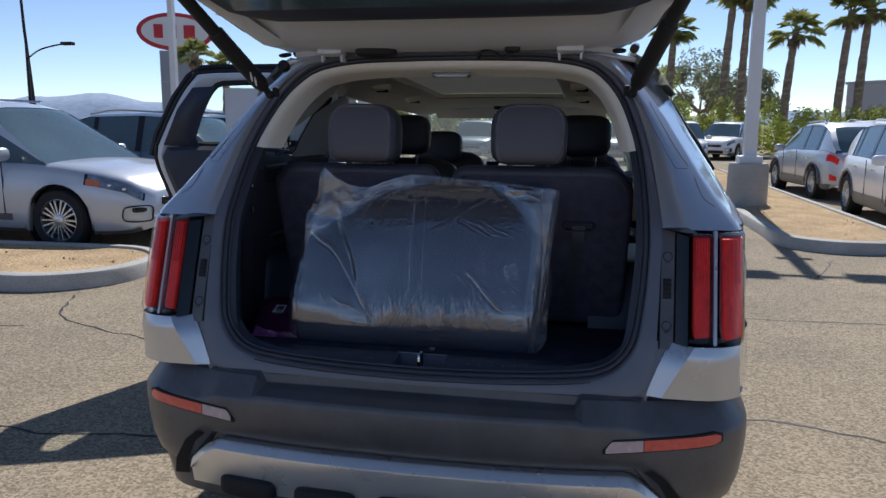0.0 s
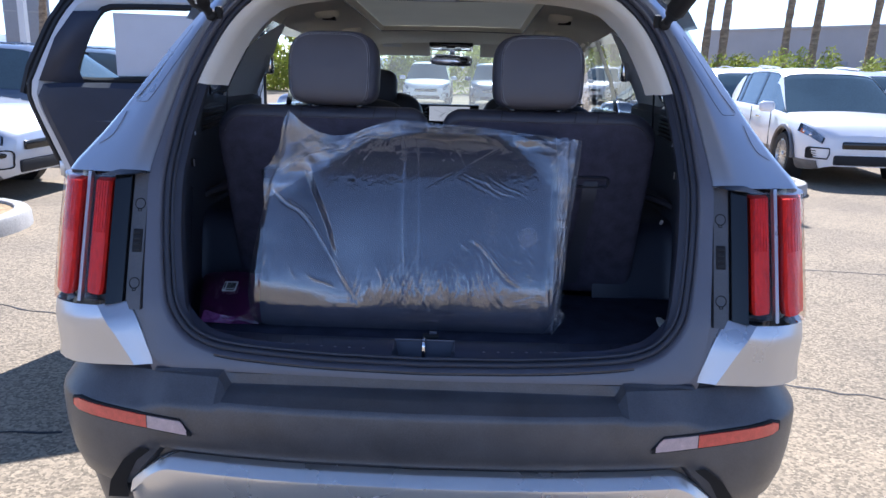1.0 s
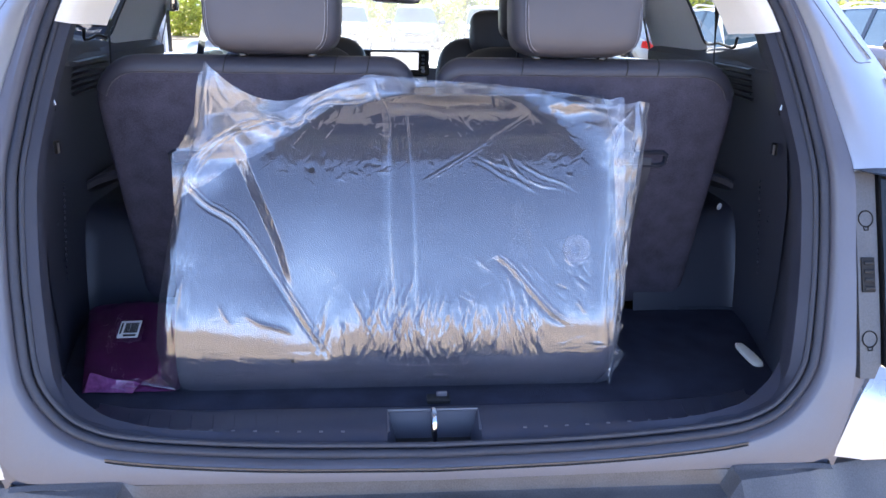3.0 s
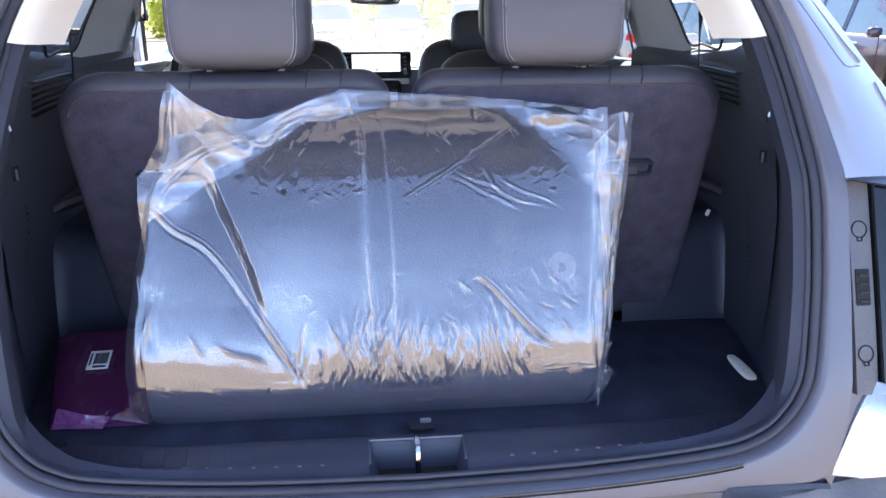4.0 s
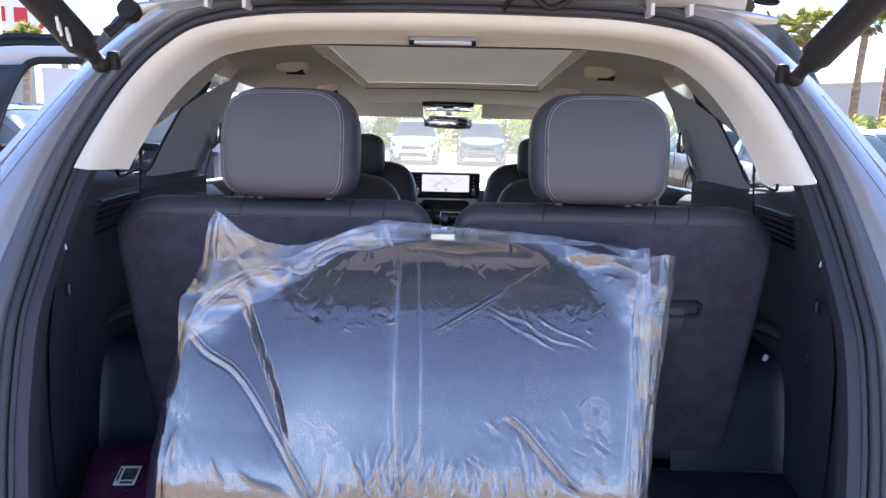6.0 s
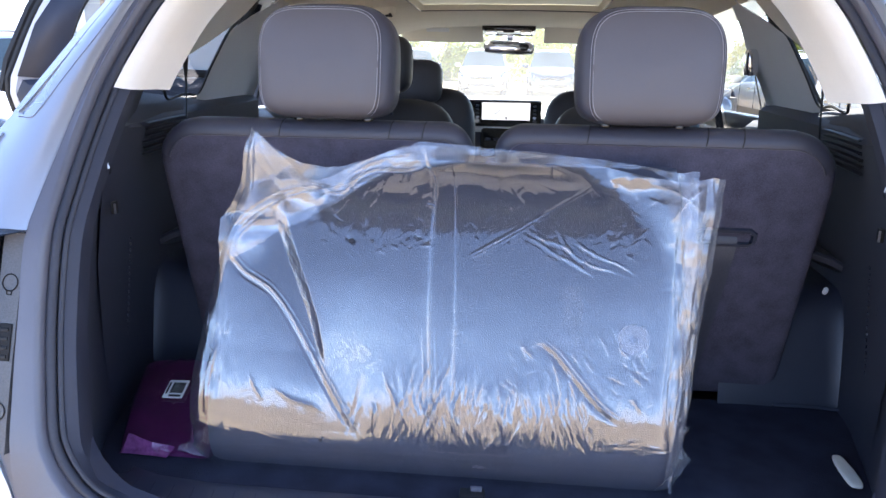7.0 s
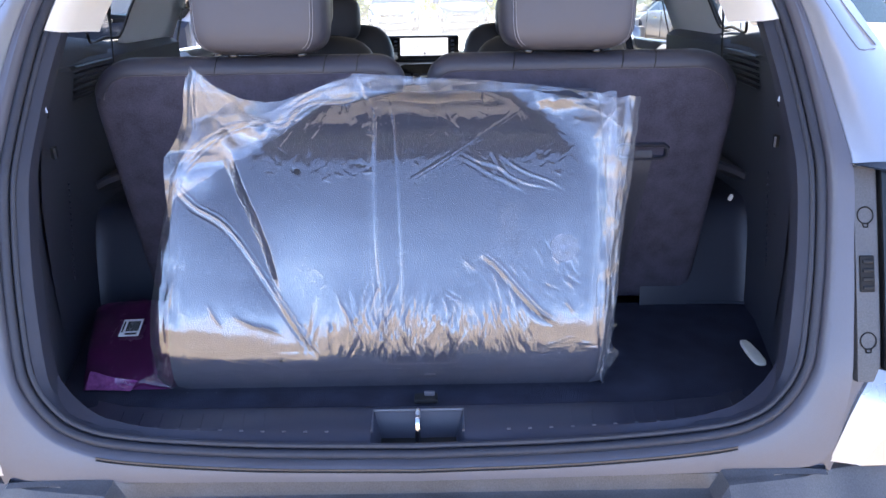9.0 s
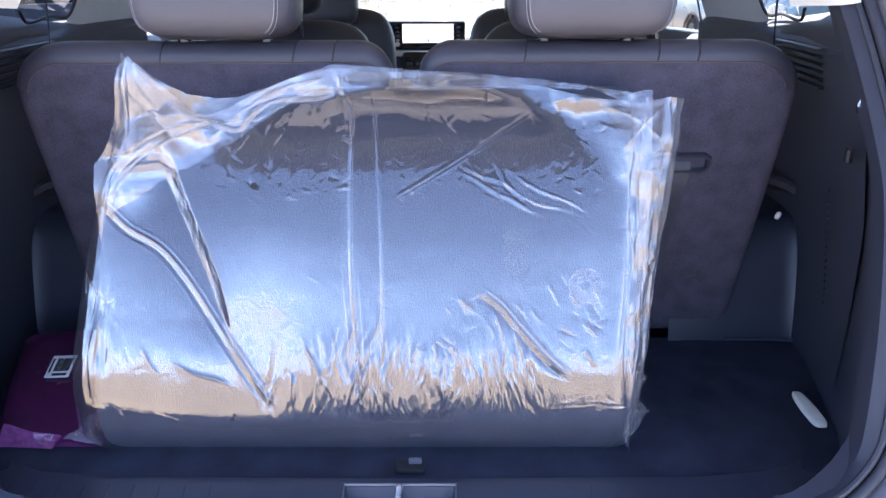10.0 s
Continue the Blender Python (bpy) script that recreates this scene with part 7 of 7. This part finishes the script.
    def facets(seed, count, slope, size):
        """Flat facets that meet in sharp folds, as in crumpled film."""
        r = random.Random(seed)
        f = 0
        for k in (1, -1):
            best = np.full(X.shape, -9.0)
            for _ in range(count):
                x, z = r.uniform(-.48, .42), r.uniform(.78, 1.36)
                near = np.hypot(X - x, Z - z)
                best = np.maximum(best, r.gauss(0, slope) * (X - x) + r.gauss(0, slope) * (Z - z) - near ** 2 / size)
            f = f + k * best
        return f
    zone = np.clip((Z - 1.20) / .04, 0, 1) * np.clip((-.20 - X) / .06, 0, 1)
    Y += zone * np.clip(facets(3, 200, .07, .2), -.012, .012)
    zone = np.maximum(np.clip((Z - 1.17) / .06, 0, 1) * np.clip((X - .27) / .04, 0, 1), .8 * np.clip((X - .305) / .02, 0, 1))
    Y += .45 * zone * np.clip(facets(5, 240, .09, .16), -.012, .012)
    zone = np.clip((Z - 1.245) / .03, 0, 1) * np.clip((X + .25) / .05, 0, 1)
    Y += .6 * zone * np.clip(facets(8, 200, .08, .16), -.010, .010)
    rows = []
    for i in range(n + 1):
        line = []
        for j in range(m + 1):
            x, y, z = X[i, j], Y[i, j], Z[i, j]
            y += .0040 * noise.noise((x * 5, z * 5, 2.0)) + .0007 * noise.noise((x * 22, z * 9, 3.0)) + .00022 * noise.noise((x * 60, z * 26, 41.0))
            ek = math.exp(-((z - 1.195) / .035) ** 2)
            y += ek * (.0010 * noise.noise((x * 42, z * 15, 45.0)) + .00030 * noise.noise((x * 120, z * 40, 47.0)))
            fk = math.exp(-((z - .895) / .035) ** 2) * max(.25, min(1, (x + .25) / .08) * min(1, (.22 - x) / .05))
            y += fk * (.0012 * noise.noise((x * 60 - z * x * 60, z * 9, 51.0)) + .00075 * noise.noise((x * 160 - z * x * 120, z * 10, 53.0)))
            rk = max(0, min(1, (z - 1.17) / .06)) * max(0, min(1, (x - .27) / .04))
            y += rk * (.0012 * noise.noise((x * 26, z * 26, 5.0)) + .0010 * abs(noise.noise((x * 70, z * 60, 7.0))))
            tk = max(0, min(1, (z - 1.23) / .05))
            y += tk * (.0012 * noise.noise((x * 14, z * 22, 31.0)) + .0005 * abs(noise.noise((x * 50, z * 40, 33.0))))
            pk = max(0, min(1, (z - 1.19) / .05)) * max(0, min(1, (-.22 - x) / .08))
            y += pk * (.0010 * noise.noise((x * 20, z * 18, 9.0)) + .0006 * abs(noise.noise((x * 55, z * 48, 11.0))))
            line.append((x, y, z))
        rows.append(line)
    bm = grid(rows)
    for f in bm.faces:           # the doubled flaps along the edges
        c = f.calc_center_median()
        f.material_index = 1 if c.z > lerp(FLAP, c.x) or c.x > .312 + .04 * (c.z - .9) else 0
    return bm


def film_back():
    """The rear sheet of the bag, which stands up behind the roll's top edge."""
    top = [(-.44, 1.19), (-.40, 1.25), (-.384, 1.325), (-.369, 1.340), (-.338, 1.312), (-.30, 1.286), (-.265, 1.275), (-.235, 1.278), (-.19, 1.292), (-.14, 1.310), (-.10, 1.320), (0, 1.312), (.10, 1.307), (.20, 1.298), (.28, 1.288), (.33, 1.284), (.37, 1.291), (.392, 1.280)]
    rows = []
    for i in range(161):
        x = -.444 + .800 * i / 160
        zt = lerp(top, x)
        line = []
        for j in range(41):
            v = j / 40
            z = .80 + (zt - .80) * v ** .6
            off = .009 * noise.noise((x * 16, z * 16, 21)) + .005 * abs(noise.noise((x * 44, z * 30, 23))) + .003 * abs(noise.noise((x * 90, z * 50, 27)))
            y = 2.645 + .36 * max(0, z - 1.15) + .030 * max(0, min(1, (x + .30) / .12)) * max(0, min(1, (.33 - x) / .06)) - .062 * max(0, min(1, (-.27 - x) / .07)) * max(0, min(1, (z - 1.20) / .10))
            line.append((x, y + off, z + .003 * noise.noise((x * 60, 0, v))))
        rows.append(line)
    return grid(rows)


part("film_back_sheet", film_back(), FILM_EDGE, PACK, "crumpled rear sheet of the film", angle=180, recalc=False)
film = part("plastic_film", film_front(), FILM, PACK, "clear glossy plastic film with folds", angle=180, recalc=False)
film.data.materials.append(FILM_FLAP)
rows = []
for k in range(31):
    z = .80 + .47 * k / 30
    y0 = lerp(PROFILE, z)
    rows.append([(.345 + .008 * math.sin(z * 21) + q * .012 + .006 * noise.noise((z * 20, q * 9, 0)), y0 + .05 + q * (2.74 - y0 - .05), z) for q in np.linspace(0, 1, 8)])
fs = part("film_side", grid(rows), FILM_EDGE, PACK, angle=180)
tail_rows = []
for w in np.linspace(0, 1, 18):       # the loose foot of the bag beyond the roll
    tail_rows.append([(.318 + .040 * q * (.55 + .45 * math.sin(3 + w * 4.5) ** 2) + .006 * noise.noise((q * 6, w * 9, 4)), 2.525 + .05 * q + .014 * noise.noise((q * 7, w * 6, 2)), .7955 + .115 * w * (1 - .15 * q) + .008 * noise.noise((q * 8, w * 8, 1)) * q) for q in np.linspace(0, 1, 12)])
part("film_tail", grid(tail_rows), FILM_EDGE, PACK, "loose crumpled end of the film", angle=180)
part("film_sticker", lathe([(.006, .0), (.024, .0), (.024, .0006), (.006, .0006)], 28, (.250, lerp(PROFILE, 1.047) - .0115, 1.047), (90 - 18, 0, 0)), clear_film("sticker_film", (.96, .96, .97), .03, .3, milk=.045), PACK, "round translucent sticker")
part("film_label", grid([[(x, lerp(PROFILE, z) - .0065, z) for z in (1.03, 1.08, 1.118)] for x in (.139, .173)]), clear_film("label_film", (.98, .98, .98), .02, .25, milk=.035), PACK, "faint rectangular clear label")
for x, z, r, tilt in ((-.199, 1.173, .0048, 26), (-.233, .868, .0030, 4)):
    part("film_spot", lathe([(.0001, .0), (r, .0), (r, .001), (.0001, .001)], 12, (x, lerp(PROFILE, z) - .0125, z), (90 - tilt, 0, 0)), INK, PACK, "small black dot")

BAG = thing("purple_bag", "dark purple cloth parcel in a glossy clear bag", "bag", (-.555, 2.65, .792))


def bag_mesh(lift, fine):
    """A low wedge-shaped parcel: thin at its front edge, higher towards the seat, lying on the floor."""
    sec = smooth_line([(2.543, .7955, 0), (2.546, .803, 0), (2.565, .815, 0), (2.62, .836, 0), (2.68, .852, 0), (2.73, .864, 0), (2.765, .867, 0), (2.785, .855, 0), (2.79, .825, 0), (2.785, .7955, 0)], 4)
    rows = []
    n = 34
    for i in range(n + 1):
        u = i / n
        e = (1 - abs(2 * u - 1) ** 7) ** (1 / 4)
        line = []
        for p in sec:
            back_ = (p.x - 2.54) / .25
            x = (-.602 - .072 * back_) + u * (.164 + .072 * back_)
            q = noise.noise((x * 14, p.x * 14, fine)) * .008 + abs(noise.noise((x * 40, p.x * 34, fine + 3))) * .006 * fine
            z = .7945 + (p.y - .7945 + lift + q) * (.22 + .78 * e)
            line.append((x, 2.66 + (p.x - 2.66) * (.93 + .07 * e) - lift + q * .5, max(.7942, z)))
        rows.append(line)
    bm = grid(rows)
    bm.verts.ensure_lookup_table()
    k = len(sec)
    bm.faces.new([bm.verts[i] for i in range(k)])
    bm.faces.new([bm.verts[len(bm.verts) - k + i] for i in range(k)][::-1])
    return bm


part("purple_cloth", bag_mesh(0, .3), PURPLE, BAG)
wrap = part("clear_wrap", bag_mesh(.003, 1.0), clear_film("purple_wrap", (.86, .56, .80), .11, .05, 1.0, (30, 30, 30)), BAG, "thin clear glossy wrap", angle=180)
rng = random.Random(31)
folds = [(rng.uniform(0, 1), rng.uniform(0, 1), rng.gauss(0, .020), rng.gauss(0, .012)) for _ in range(16)]


def lip_fold(q, w):
    return max(a * (q - c) + b * (w - e) - ((q - c) ** 2 + (w - e) ** 2) * .05 for c, e, a, b in folds)


PINK = surface("pink_plastic_edge", (.22, .06, .18), 0.10, 0, 0.25, 40, 200, 0.2, coat=1.0)
part("bag_lip", grid([[(-.600 + .088 * q + .008 * w, 2.534 + .013 * w + .4 * lip_fold(q, w), .7955 + (.003 + .024 * w) * (1 - .6 * q * q) * min(1, q * 12) + max(0, lip_fold(q, w) - .006) * .8 * min(1, (1 - q) * 6)) for q in np.linspace(0, 1, 60)] for w in np.linspace(0, 1, 20)]), PINK, BAG, "pinkish sealed edge of the bag", angle=25)
TAG = pose(-.553, 2.668, .8575, 17, 0, 4)
tag = part("barcode_label", box((.037, .048, .0012), tuple(TAG.translation), .0005, (17, 0, 4)), WHITE, BAG, "white barcode label")
rng = random.Random(8)
for k in range(12):
    part("barcode_bar", box((.0010 + .0010 * rng.random(), .028, .0008), tuple(TAG @ Vector((-.008 + .0020 * k, .003, .0008))), 0, (17, 0, 4)), INK, tag)
part("barcode_text", box((.003, .030, .0008), tuple(TAG @ Vector((-.0145, .002, .0008))), 0, (17, 0, 4)), INK, tag)
part("barcode_text", box((.022, .005, .0008), tuple(TAG @ Vector((.003, -.018, .0008))), 0, (17, 0, 4)), INK, tag)

chip = pillow((.024, .100, .010), (.630, 2.635, .7995), 4, 14, (0, 0, -1), lambda x, y, z: (x * (1 - .25 * max(0, y)), y, z))
tagged(part("plastic_strip", chip, surface("pale_plastic", (.93, .90, .78), .45, 0, .06, 30, 300, .1)), "small pale rounded plastic strip on the boot floor", "plastic strip")
clip = pillow((.010, .008, .016), (.690, 2.972, 1.012), 2.6, 8, (0, 20, 0))
part("panel_clip", clip, WHITE, CAR, "tiny white panel clip")
